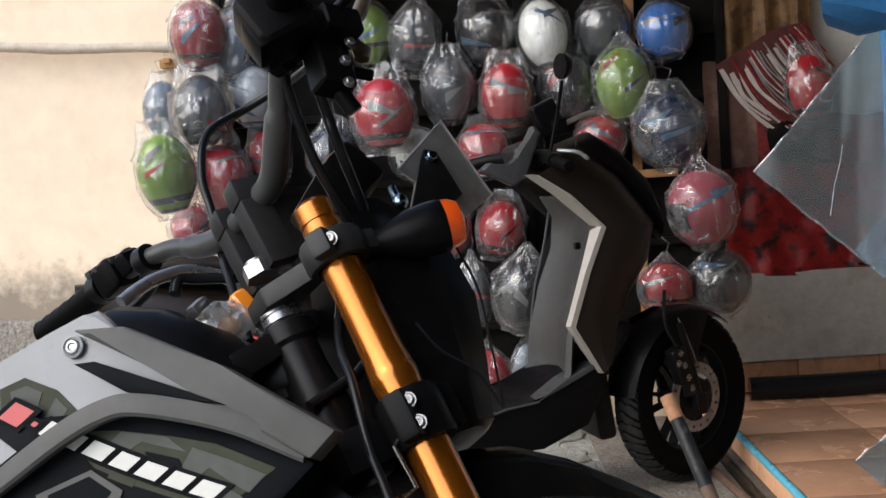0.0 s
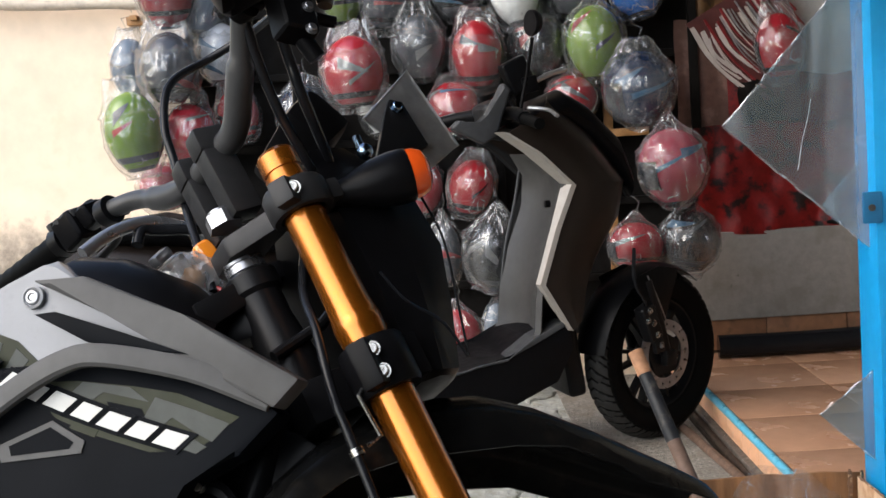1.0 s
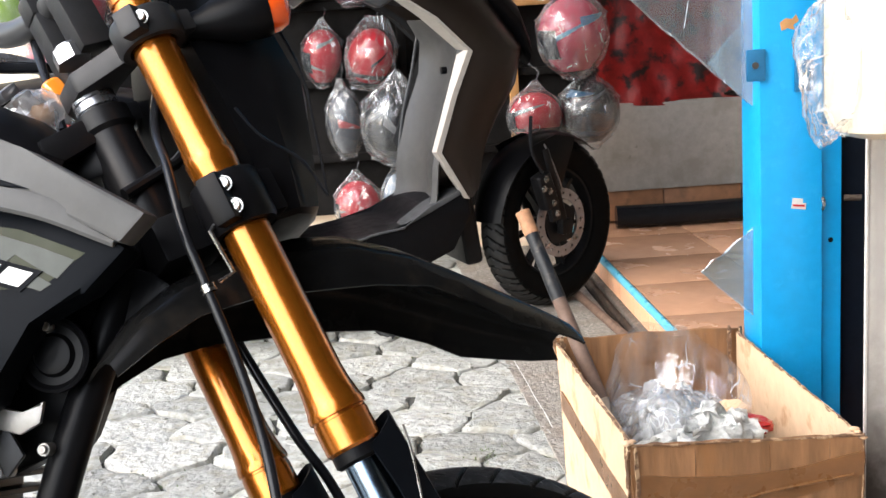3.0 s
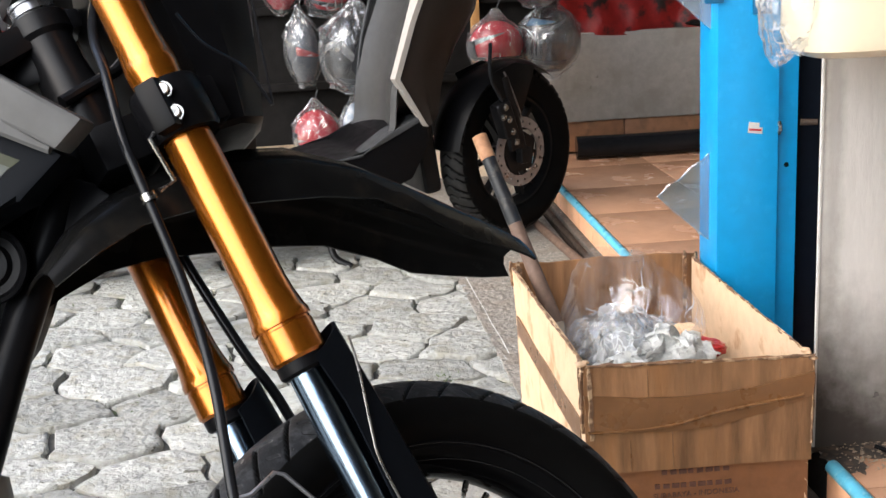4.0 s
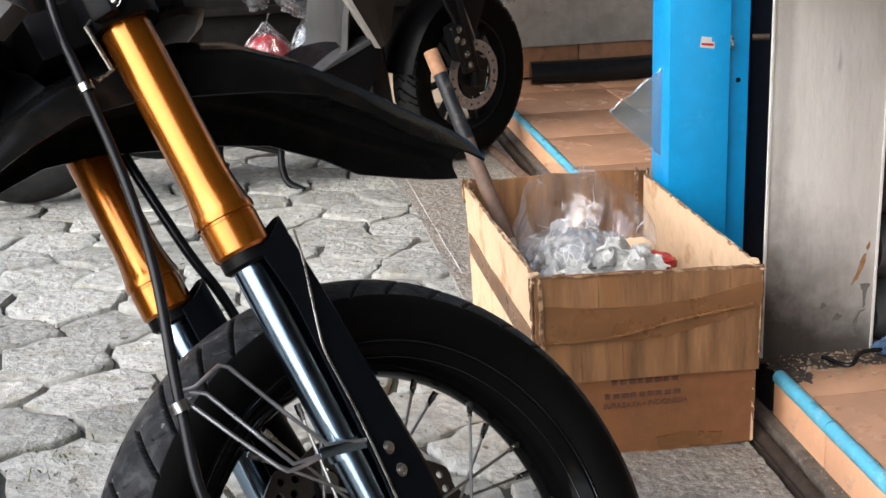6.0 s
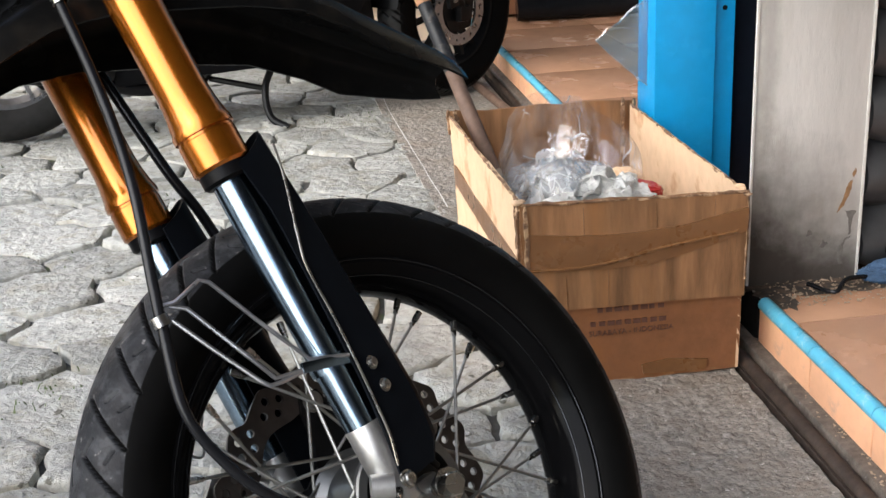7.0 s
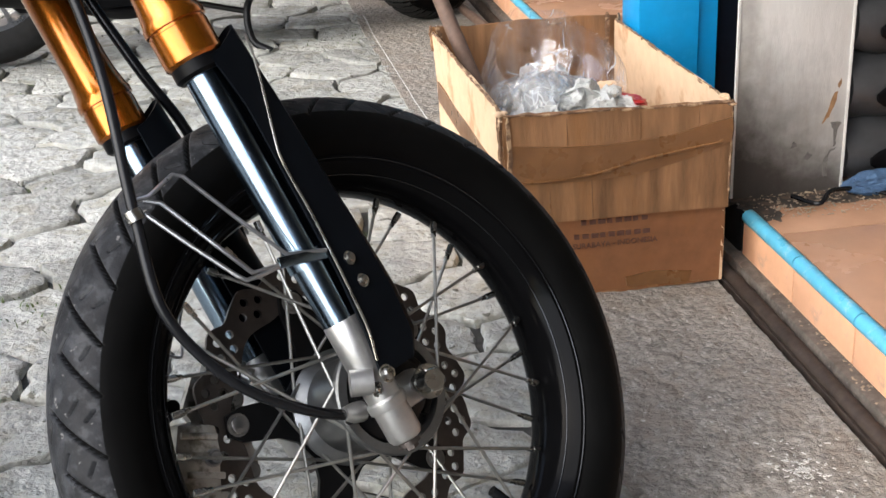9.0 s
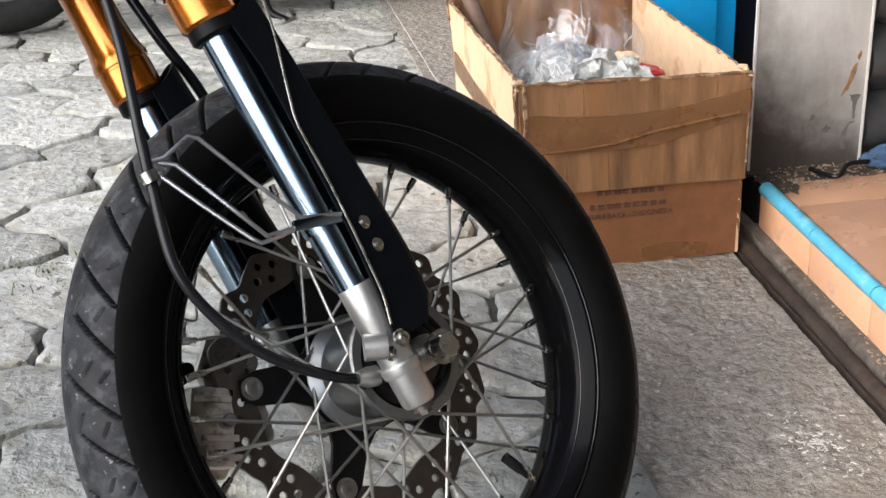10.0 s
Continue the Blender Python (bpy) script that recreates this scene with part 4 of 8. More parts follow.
# front fender: a ridged black shell from behind the fork to the beak
def fender():
    """Sections of (y, ridge height, half width, edge height)."""
    rows = [(-0.19, 0.500, 0.046, 0.478), (-0.15, 0.530, 0.055, 0.490), (-0.10, 0.548, 0.062, 0.500), (-0.04, 0.556, 0.066, 0.496), (0.03, 0.554, 0.068, 0.479), (0.08, 0.541, 0.068, 0.467), (0.137, 0.507, 0.066, 0.447), (0.187, 0.468, 0.061, 0.411), (0.217, 0.444, 0.057, 0.381), (0.26, 0.407, 0.049, 0.358), (0.29, 0.382, 0.041, 0.342), (0.306, 0.369, 0.034, 0.334), (0.316, 0.354, 0.028, 0.329)]
    bm = bmesh.new()
    secs = []
    for y, top, half, low in rows:
        drop = top - low
        secs.append([(-half, y, low), (-half * 0.98, y, low + 0.3 * drop), (-half * 0.9, y, low + 0.62 * drop), (-half * 0.62, y, top - 0.1 * drop), (-half * 0.3, y, top - 0.02 * drop), (0, y, top), (half * 0.3, y, top - 0.02 * drop), (half * 0.62, y, top - 0.1 * drop), (half * 0.9, y, low + 0.62 * drop), (half * 0.98, y, low + 0.3 * drop), (half, y, low)])
    loft(bm, secs, closed=False, caps=False)
    bmesh.ops.subdivide_edges(bm, edges=list(bm.edges), cuts=2, use_grid_fill=True, smooth=0.0)
    thicken(bm, 0.003)
    return part("front_fender", bm, FENDER_BLACK, bike, "black plastic front fender with a long beak", FORK)


fender()

# headlight cowl in front of the clamps
bm = bmesh.new()
secs = []
for z, y0, y1, half in ((0.556, 0.0, 0.062, 0.084), (0.56, -0.004, 0.072, 0.09), (0.62, 0.0, 0.1, 0.094), (0.69, 0.0, 0.13, 0.096), (0.75, 0.0, 0.13, 0.09), (0.80, 0.01, 0.11, 0.075), (0.84, 0.02, 0.085, 0.055)):
    secs.append([(-half, y0, z), (-half, y0 + 0.4 * (y1 - y0), z), (-half * 0.8, y0 + 0.8 * (y1 - y0), z), (-half * 0.35, y1, z), (half * 0.35, y1, z), (half * 0.8, y0 + 0.8 * (y1 - y0), z), (half, y0 + 0.4 * (y1 - y0), z), (half, y0, z)])
loft(bm, secs)
cowl = part("headlight_cowl", bm, BLACK_SATIN, bike, "black plastic headlight cowl", FORK, smooth=20)
# highlight lines on the cowl's bevelled edges, added as thin glossy tubes
for pts, r in (([(0.0955, 0.008, 0.672), (0.0952, 0.02, 0.637), (0.0925, 0.05, 0.604), (0.09, 0.06, 0.563)], 0.0016), ([(0.09, 0.1, 0.745), (0.093, 0.098, 0.69), (0.092, 0.08, 0.627), (0.088, 0.062, 0.563)], 0.0014)):
    bm = bmesh.new()
    tube(bm, glide([V(*p) for p in pts], 5), r, 8)
    part("rib", bm, HOSE, cowl, "thin glossy tube for the highlight on the cowl's edge", FORK)

# indicator: black teardrop with an orange lens
IND = FORK @ Matrix.Translation((0.098, 0.022, 0.764)) @ UP.rotation_difference(V(0.4, 0.9, -0.14)).to_matrix().to_4x4()
bm = bmesh.new()
turned(bm, [(-0.04, 0.011), (-0.034, 0.0105), (-0.033, 0.0125), (-0.028, 0.0125), (-0.027, 0.011), (-0.022, 0.011), (-0.021, 0.0132), (-0.014, 0.0135), (-0.004, 0.0155), (0.008, 0.0205), (0.024, 0.0255), (0.042, 0.0282), (0.056, 0.0282), (0.06, 0.0272)], 32, "Z")
ind = part("indicator", bm, BLACK_SATIN, bike, "black indicator with an orange lens", IND)
bm = bmesh.new()
turned(bm, [(0.06, 0.0266), (0.067, 0.0262), (0.076, 0.022), (0.081, 0.013), (0.082, 0.003)], 32, "Z")
part("lens", bm, ORANGE_LENS, ind, "orange plastic lens", IND)

# number plate bracket before the cowl, seen from behind
bm = bmesh.new()
slab(bm, [(0.22, 0.936), (0.235, 0.825), (0.182, 0.803), (0.131, 0.883)], 0.018, 0.021, "YZ", 0.001)
plate = part("plate", bm, ALLOY, bike, "bare grey back of a metal plate", FORK)
bm = bmesh.new()
tube(bm, [(0.0195, y, z) for y, z in ((0.131, 0.883), (0.22, 0.936), (0.235, 0.825))], 0.0022, 8)
part("plate_rim", bm, ALLOY, plate, "pale folded rim", FORK)
bm = bmesh.new()
slab(bm, [(0.158, 0.884), (0.17, 0.898), (0.185, 0.892), (0.19, 0.83), (0.11, 0.8), (0.11, 0.82)], 0.022, 0.03, "YZ", 0.002)
part("bracket", bm, BLACK_METAL, plate, at=FORK)
bm = bmesh.new()
bolt(bm, (0.03, 0.173, 0.885), (1, 0, 0), 0.006, 0.006)
part("bracket_bolt", bm, CHROME, plate, at=FORK)

# handlebar, its clamps, controls
bm = bmesh.new()
path = glide([(-0.365, -0.191, 0.959), (-0.28, -0.16, 0.948), (-0.2, -0.125, 0.94), (-0.15, -0.092, 0.929), (-0.1, -0.074, 0.9), (-0.05, -0.06, 0.886), (0.0, -0.055, 0.882), (0.05, -0.045, 0.883), (0.1, -0.046, 0.905), (0.15, -0.045, 0.938), (0.2, -0.052, 0.962), (0.35, -0.09, 0.978)], 8)
tube(bm, path, [0.0112 if 0.12 < abs(p.x) else 0.0142 for p in path], 20)
bar = part("handlebar", bm, BAR_GREY, bike, "black tapered handlebar", FORK)
for x in (-0.045, 0.015):
    bm = bmesh.new()
    block(bm, (x, -0.058, 0.842), (0.03, 0.034, 0.08), Euler((0.05, 0, 0)).to_matrix(), 0.004)
    block(bm, (x, -0.056, 0.893), (0.031, 0.046, 0.028), bevel=0.005)
    part("bar_clamp", bm, GREY_CAST, bar, "dark grey handlebar clamp", FORK)
bm = bmesh.new()
tube(bm, glide([(0.235, -0.06, 0.966), (0.36, -0.092, 0.979)], 6), 0.0165, 20)
part("right_grip", bm, RUBBER, bar, "black rubber throttle grip", FORK)
bm = bmesh.new()
tube(bm, glide([(-0.255, -0.151, 0.944), (-0.372, -0.194, 0.96)], 12), [0.016 if k % 2 else 0.0175 for k in range(13)], 20)
part("left_grip", bm, RUBBER, bar, "ribbed black rubber grip", FORK)
for s in (1, -1):
    bm = bmesh.new()
    x, y, z = (0.205, -0.05, 0.963) if s > 0 else (-0.224, -0.138, 0.945)
    block(bm, (x, y, z), (0.04, 0.04, 0.042), Euler((0.2, 0, -0.35 * s)).to_matrix(), 0.01, 3)
    block(bm, (x - 0.026 * s, y + 0.014, z + 0.002), (0.022, 0.032, 0.028), Euler((0.3, 0, -0.35 * s)).to_matrix(), 0.007, 3)
    block(bm, (x + 0.004, y + 0.022, z + 0.012), (0.026, 0.026, 0.022), Euler((0.5, 0.1, -0.35 * s)).to_matrix(), 0.006, 3)
    sw = part("switch_housing", bm, BLACK_SATIN, bar, "black switch housing", FORK)
    bm = bmesh.new()
    tube(bm, glide([(x - 0.01 * s, y + 0.045, z + 0.005), (x + 0.05 * s, y + 0.062, z + 0.0), (x + 0.12 * s, y + 0.03, z - 0.005), (x + 0.19 * s, y + 0.012, z - 0.004)], 6), 0.0055, 12)
    part("lever", bm, BLACK_METAL, bar, "black lever", FORK)

bm = bmesh.new()
block(bm, (0.205, -0.02, 0.918), (0.03, 0.04, 0.075), Euler((-0.25, 0, 0.2)).to_matrix(), 0.007, 3)
block(bm, (0.21, 0.0, 0.95), (0.045, 0.045, 0.03), Euler((-0.2, 0, 0.2)).to_matrix(), 0.006, 3)
tube(bm, [(0.2, -0.02, 0.885), (0.196, -0.012, 0.862)], 0.009, 14)
tube(bm, [(0.2, 0.004, 0.905), (0.199, 0.024, 0.898)], 0.006, 12)
master = part("master_cylinder", bm, BLACK_SATIN, bar, "black brake master cylinder", FORK)
for y, z in ((-0.012, 0.905), (0.003, 0.925), (-0.02, 0.88)):
    bm = bmesh.new()
    bolt(bm, (0.22, y, z), (1, 0.1, 0), 0.0045, 0.005)
    part("cylinder_bolt", bm, STEEL_DULL, master, at=FORK)
bm = bmesh.new()
secs = []
for y, z, w in ((0.022, 0.918, 0.007), (0.028, 0.932, 0.01), (0.018, 0.948, 0.008), (0.03, 0.96, 0.007), (0.045, 0.972, 0.0075), (0.06, 0.99, 0.007), (0.08, 1.015, 0.006), (0.1, 1.05, 0.006)):
    secs.append([(0.2 + 0.006 * math.cos(a), y + w * math.sin(a), z - 0.5 * w * math.sin(a)) for a in (2 * math.pi * k / 12 for k in range(12))])
loft(bm, secs)
part("brake_lever", bm, LEVER_BROWN, bar, "browned metal brake lever", FORK)
bm = bmesh.new()
block(bm, (0.215, -0.062, 0.962), (0.06, 0.062, 0.06), Euler((0.2, 0, -0.35)).to_matrix(), 0.012, 3)
block(bm, (0.212, -0.085, 0.945), (0.04, 0.02, 0.035), Euler((0.2, 0, -0.35)).to_matrix(), 0.005, 2)
part("throttle_housing", bm, BLACK_SATIN, bar, "black throttle housing", FORK)

for x, y, z, r in ((-0.178, -0.112, 0.936, 0.0175), (-0.25, -0.149, 0.946, 0.0195), (0.172, -0.048, 0.951, 0.0175)):
    bm = bmesh.new()
    tube(bm, [(x - 0.007, y - 0.003, z + 0.001), (x + 0.007, y + 0.003, z - 0.001)], r, 24)
    block(bm, (x, y + r, z), (0.013, 0.014, 0.014), bevel=0.002)
    part("clamp_band", bm, BLACK_METAL, bar, "black clamp band", FORK)
for x, y, z in ((-0.211, -0.118, 0.967), (-0.228, -0.124, 0.97), (-0.24, -0.158, 0.963), (-0.222, -0.155, 0.958), (-0.205, -0.142, 0.957)):
    bm = bmesh.new()
    block(bm, (x, y, z), (0.012, 0.012, 0.01), Euler((0.3, 0.2, 0.2)).to_matrix(), 0.003)
    part("switch_button", bm, BAR_GREY, bar, "small grey switch button", FORK)
for x, y, z, sx, sy, sz, mat in ((-0.05, -0.124, 0.79, 0.02, 0.03, 0.022, ALLOY), (-0.06, -0.112, 0.77, 0.024, 0.018, 0.02, BLACK_METAL), (-0.045, -0.135, 0.805, 0.016, 0.024, 0.012, STEEL_DULL)):
    bm = bmesh.new()
    block(bm, (x, y, z), (sx, sy, sz), Euler((0.5, 0.2, 0.3)).to_matrix(), 0.004)
    part("wiring_connector", bm, mat, bike, "wiring connector behind the steering head", FORK)
bundle = bag_mesh((-0.06, -0.112, 0.775), (0.028, 0.04, 0.032), 71, 4, 0.6)
part("wrapped_wiring", bundle, MILKY, bike, "wiring wrapped in clear film", FORK, smooth=25)
part("wiring_bundle", bag_mesh((-0.062, -0.112, 0.773), (0.02, 0.032, 0.022), 72, 3, 0.4), STEM_BROWN, bike, "brown wiring bundle", FORK)
bm = bmesh.new()
tube(bm, glide([(-0.05, -0.14, 0.79), (-0.045, -0.12, 0.785), (-0.05, -0.105, 0.77), (-0.04, -0.09, 0.75)], 6), 0.003, 8)
part("red_wire", bm, DECAL_RED, bike, "thin red wire", FORK)

# hoses and cables
def cable(name, pts, r, label="", mat=HOSE):
    bm = bmesh.new()
    tube(bm, glide(pts, 10), r, 12)
    return part(name, bm, mat, bike, label, FORK)


cable("speedometer_cable", [(0.02, 0.02, 0.80), (0.05, -0.05, 0.70), (0.08, -0.076, 0.64), (0.09, -0.095, 0.572), (0.09, -0.098, 0.531), (0.088, -0.104, 0.436), (0.086, -0.117, 0.353), (0.084, -0.145, 0.262), (0.082, -0.153, 0.232), (0.08, -0.169, 0.165), (0.08, -0.158, 0.11), (0.078, -0.135, 0.068), (0.07, -0.095, 0.03), (0.056, -0.06, 0.008)], 0.0048, "black speedometer cable")
cable("brake_hose", [(0.05, 0.06, 0.95), (-0.06, 0.05, 0.8), (-0.09, 0.01, 0.6), (-0.09, -0.005, 0.52), (-0.09, 0.007, 0.39), (-0.094, 0.022, 0.32), (-0.098, 0.025, 0.25), (-0.098, 0.01, 0.16), (-0.09, -0.06, 0.09)], 0.0055, "black brake hose")
cable("clutch_cable", [(0.17, -0.02, 0.97), (0.06, 0.08, 1.03), (-0.04, 0.095, 1.065), (-0.1, 0.054, 1.072), (-0.1, -0.01, 1.045), (-0.1, -0.04, 0.99), (-0.1, -0.048, 0.94), (-0.08, -0.07, 0.86), (-0.04, -0.1, 0.75)], 0.0052, "black clutch cable")
cable("throttle_cable", [(0.18, -0.05, 0.96), (0.14, -0.037, 0.913), (0.1, -0.017, 0.867), (0.06, 0.012, 0.808), (0.03, 0.02, 0.75)], 0.0055, "black throttle cable")
cable("front_brake_line", [(0.18, -0.02, 0.955), (0.14, -0.003, 0.907), (0.12, 0.004, 0.87), (0.05, 0.041, 0.807), (0.0, 0.05, 0.74)], 0.006, "black brake line")
cable("silver_hose", [(-0.1, -0.19, 0.855), (-0.1, -0.165, 0.866), (-0.1, -0.14, 0.873), (-0.1, -0.106, 0.874), (-0.1, -0.075, 0.86), (-0.09, -0.05, 0.835)], 0.0075, "grey metal-braided hose", STEEL_DULL)
cable("clutch_hose", [(-0.1, -0.13, 0.85), (-0.1, -0.118, 0.866), (-0.1, -0.1, 0.862), (-0.09, -0.06, 0.846), (-0.08, -0.03, 0.82)], 0.0065, "black hose")
bm = bmesh.new()
bmesh.ops.create_uvsphere(bm, u_segments=20, v_segments=12, radius=0.009, matrix=Matrix.Translation((0.088, 0.064, 0.809)))
tube(bm, [(0.08, 0.066, 0.81), (0.08, 0.068, 0.832)], 0.005, 14)
part("stud", bm, CHROME, bike, "chrome stud", FORK)

# wire guide that holds the cable off the tyre, and the clip under the clamp
bm = bmesh.new()
tube(bm, [(0.115, -0.032, 0.141), (0.11, -0.064, 0.154), (0.104, -0.083, 0.196), (0.097, -0.105, 0.249), (0.095, -0.111, 0.254), (0.088, -0.135, 0.247), (0.083, -0.15, 0.25)], 0.0019, 8)
tube(bm, [(0.112, -0.075, 0.149), (0.108, -0.099, 0.154), (0.099, -0.113, 0.193), (0.09, -0.13, 0.238), (0.085, -0.14, 0.246)], 0.0019, 8)
tube(bm, [(0.112, -0.076, 0.148), (0.109, -0.096, 0.149), (0.107, -0.106, 0.151), (0.104, -0.11, 0.158), (0.094, -0.128, 0.198), (0.085, -0.144, 0.236)], 0.0019, 8)
wire = part("cable_guide", bm, STEEL_DULL, bike, "bent silver wire cable guide", FORK)
bm = bmesh.new()
block(bm, (0.1125, -0.053, 0.1445), (0.004, 0.048, 0.009), Euler((-0.26, 0, 0)).to_matrix(), bevel=0.001)
turned(bm, [(0.136, 0.0175), (0.136, 0.0195), (0.148, 0.0195), (0.148, 0.0175)], 30, "Z", (LEG_X, LEG_Y, 0), closed=True)
part("strap", bm, CHROME, wire, "bright plated strap", at=FORK)
bm = bmesh.new()
turned(bm, [(0.234, 0.0052), (0.234, 0.0075), (0.243, 0.0075), (0.243, 0.0052)], 20, "Z", (0.083, -0.152, 0), closed=True)
part("clip", bm, STEEL, wire, at=FORK)
bm = bmesh.new()
tube(bm, [(0.1, -0.07, 0.565), (0.102, -0.078, 0.56), (0.1, -0.074, 0.518), (0.098, -0.09, 0.514)], 0.0022, 8)
turned(bm, [(0.51, 0.0055), (0.51, 0.0072), (0.517, 0.0072), (0.517, 0.0055)], 20, "Z", (0.09, -0.098, 0), closed=True)
part("cable_clip", bm, STEEL, bike, "bent wire clip", FORK)


# brake caliper behind the far leg: two halves across the disc, sliding bracket, boots and bolts
CAST = material("ribbed_caliper_alloy", (0.42, 0.4, 0.37), 0.4, 0.7, 0.25, 60, 0.25, 500, wear=(0.16, 0.15, 0.125), amount=0.35, spread=30)
bm = bmesh.new()
slab(bm, [(-0.163, 0.072), (-0.132, 0.054), (-0.142, 0.03), (-0.163, -0.01), (-0.1925, 0.008), (-0.186, 0.04)], -0.05, -0.026, "YZ", 0.005)
slab(bm, [(-0.165, 0.074), (-0.118, 0.06), (-0.135, 0.0), (-0.163, -0.02), (-0.194, 0.0), (-0.188, 0.04)], -0.1, -0.064, "YZ", 0.006)
slab(bm, [(-0.175, 0.062), (-0.166, 0.06), (-0.178, 0.0), (-0.19, 0.006)], -0.07, -0.045, "YZ", 0.002)
cal = part("brake_caliper", bm, CAST, bike, "grey cast alloy brake caliper", FORK)
for k in range(4):
    bm = bmesh.new()
    f = k / 3
    c = V(0, -0.152, 0.053).lerp(V(0, -0.169, 0.004), f)
    block(bm, (-0.0245, c.y, c.z), (0.004, 0.034, 0.006), Euler((-0.55, 0, 0)).to_matrix(), 0.0015)
    part("rib", bm, CAST, cal, at=FORK)
bm = bmesh.new()
pierced(bm, [(-0.112, 0.1), (-0.088, 0.092), (-0.078, 0.066), (-0.09, 0.036), (-0.096, 0.004), (-0.102, -0.012), (-0.116, -0.014), (-0.126, 0.004), (-0.122, 0.03), (-0.134, 0.05), (-0.136, 0.078)], [ring_of(-0.112, 0.03, 0.008, 14), ring_of(-0.117, 0.071, 0.007, 14)], -0.076, -0.066)
part("caliper_bracket", bm, CAST, cal, "grey alloy caliper bracket", FORK, smooth=0)
for y, z, r, mat in ((-0.0895, 0.062, 0.0085, STEEL), (-0.109, -0.003, 0.0075, CALIPER), (-0.15, 0.03, 0.006, STEEL_DULL)):
    bm = bmesh.new()
    bolt(bm, (-0.066 if y > -0.14 else -0.026, y, z), (1, 0, 0), r, 0.008)
    part("caliper_bolt", bm, mat, cal, at=FORK)
bm = bmesh.new()
turned(bm, [(-0.08, 0.008), (-0.078, 0.012), (-0.07, 0.009), (-0.066, 0.012), (-0.058, 0.009), (-0.054, 0.012), (-0.046, 0.008), (-0.03, 0.0065)], 20, "X", (0, -0.157, 0.086))
part("pin_boot", bm, RUBBER, cal, "black ribbed pin boot", FORK)
bm = bmesh.new()
tube(bm, [(-0.08, -0.088, 0.104), (-0.062, -0.07, 0.078)], 0.0115, 18)
tube(bm, [(-0.062, -0.07, 0.078), (-0.058, -0.065, 0.07)], 0.008, 14)
part("bleed_fitting", bm, ALLOY, cal, "grey alloy hose fitting", FORK)
bm = bmesh.new()
slab(bm, [(-0.15, 0.066), (-0.125, 0.055), (-0.142, 0.0), (-0.165, -0.006)], -0.0625, -0.0585, "YZ", 0.001)
part("brake_pad", bm, BLACK_METAL, cal, "black brake pad", FORK)
bm = bmesh.new()
tube(bm, glide([(-0.06, -0.15, 0.1), (-0.05, -0.138, 0.13), (-0.052, -0.118, 0.12), (-0.05, -0.108, 0.142), (-0.058, -0.09, 0.16)], 6), 0.0013, 8)
part("sensor_wire", bm, STEEL_DULL, cal, "bent wire clip", FORK)


# ---- tank, shroud and frame of the motorcycle ----
def panel(name, outline, x0, x1, mat, label="", parent=None, bevel=0.004, at=BODY):
    bm = bmesh.new()
    slab(bm, outline, x0, x1, "YZ", bevel)
    return part(name, bm, mat, parent or bike, label, at)


bm = bmesh.new()
secs = []
for y, half, low, top in ((-0.62, 0.06, -0.08, 0.0), (-0.5, 0.08, -0.05, 0.02), (-0.4, 0.092, -0.03, 0.058), (-0.33, 0.098, 0.0, 0.1), (-0.285, 0.1, 0.0, 0.14), (-0.24, 0.099, 0.0, 0.157), (-0.19, 0.097, 0.0, 0.152), (-0.13, 0.088, 0.0, 0.128), (-0.085, 0.07, 0.0, 0.09)):
    secs.append([(half * math.copysign(abs(math.cos(a)) ** 0.6, math.cos(a)), y, low + (top - low) * math.sin(a) ** 0.7) for a in (math.pi * k / 14 for k in range(15))])
loft(bm, secs)
tank = part("fuel_tank", bm, BLACK_SATIN, bike, "black fuel tank", BODY)
panel("white_side_cover", [(-0.45, -0.02), (-0.45, 0.026), (-0.323, 0.087), (-0.275, 0.113), (-0.239, 0.13), (-0.225, 0.136), (-0.2, 0.112), (-0.15, 0.07), (-0.085, 0.034), (-0.2, 0.034), (-0.29, 0.015)], 0.092, 0.114, TANK_WHITE, "silvery white gloss side cover", bevel=0.007)
panel("shroud", [(-0.42, 0.02), (-0.2, 0.035), (-0.085, 0.034), (0.008, -0.016), (-0.03, -0.055), (-0.085, -0.075), (-0.115, -0.15), (-0.2, -0.2), (-0.42, -0.2)], 0.08, 0.122, SHROUD_BLACK, "black shroud with olive and grey block decals", bevel=0.006)
grey = panel("grey_fin", [(-0.24, 0.112), (-0.185, 0.114), (-0.085, 0.074), (0.03, 0.012), (0.006, -0.014), (-0.088, 0.036), (-0.16, 0.076)], 0.10, 0.135, SHROUD_GREY, "matt grey plastic fin", bevel=0.005)
panel("black_inlay", [(-0.232, 0.078), (-0.21, 0.08), (-0.14, 0.058), (-0.075, 0.036), (-0.12, 0.042), (-0.175, 0.05)], 0.13, 0.1375, SHROUD_BLACK, parent=grey, bevel=0.001)
bm = bmesh.new()
spar = glide([(0.128, -0.36, -0.07), (0.136, -0.297, -0.03), (0.14, -0.242, 0.008), (0.142, -0.198, 0.031), (0.142, -0.158, 0.037), (0.134, -0.074, 0.022), (0.122, 0.0, -0.006)], 6)
rib = []
for k, p in enumerate(spar):
    d = (spar[min(k + 1, len(spar) - 1)] - spar[max(k - 1, 0)]).normalized()
    up = V(1, 0, 0).cross(d).normalized()
    rib.append([p + 0.0055 * a * V(1, 0, 0) + 0.0105 * b * up for a, b in ((-1, -1), (0.5, -1), (1, -0.7), (1, 0.55), (0.6, 1), (-1, 1))])
loft(bm, rib)
part("grey_spar", bm, SHROUD_GREY, bike, "matt grey plastic spar", BODY)
bm = bmesh.new()
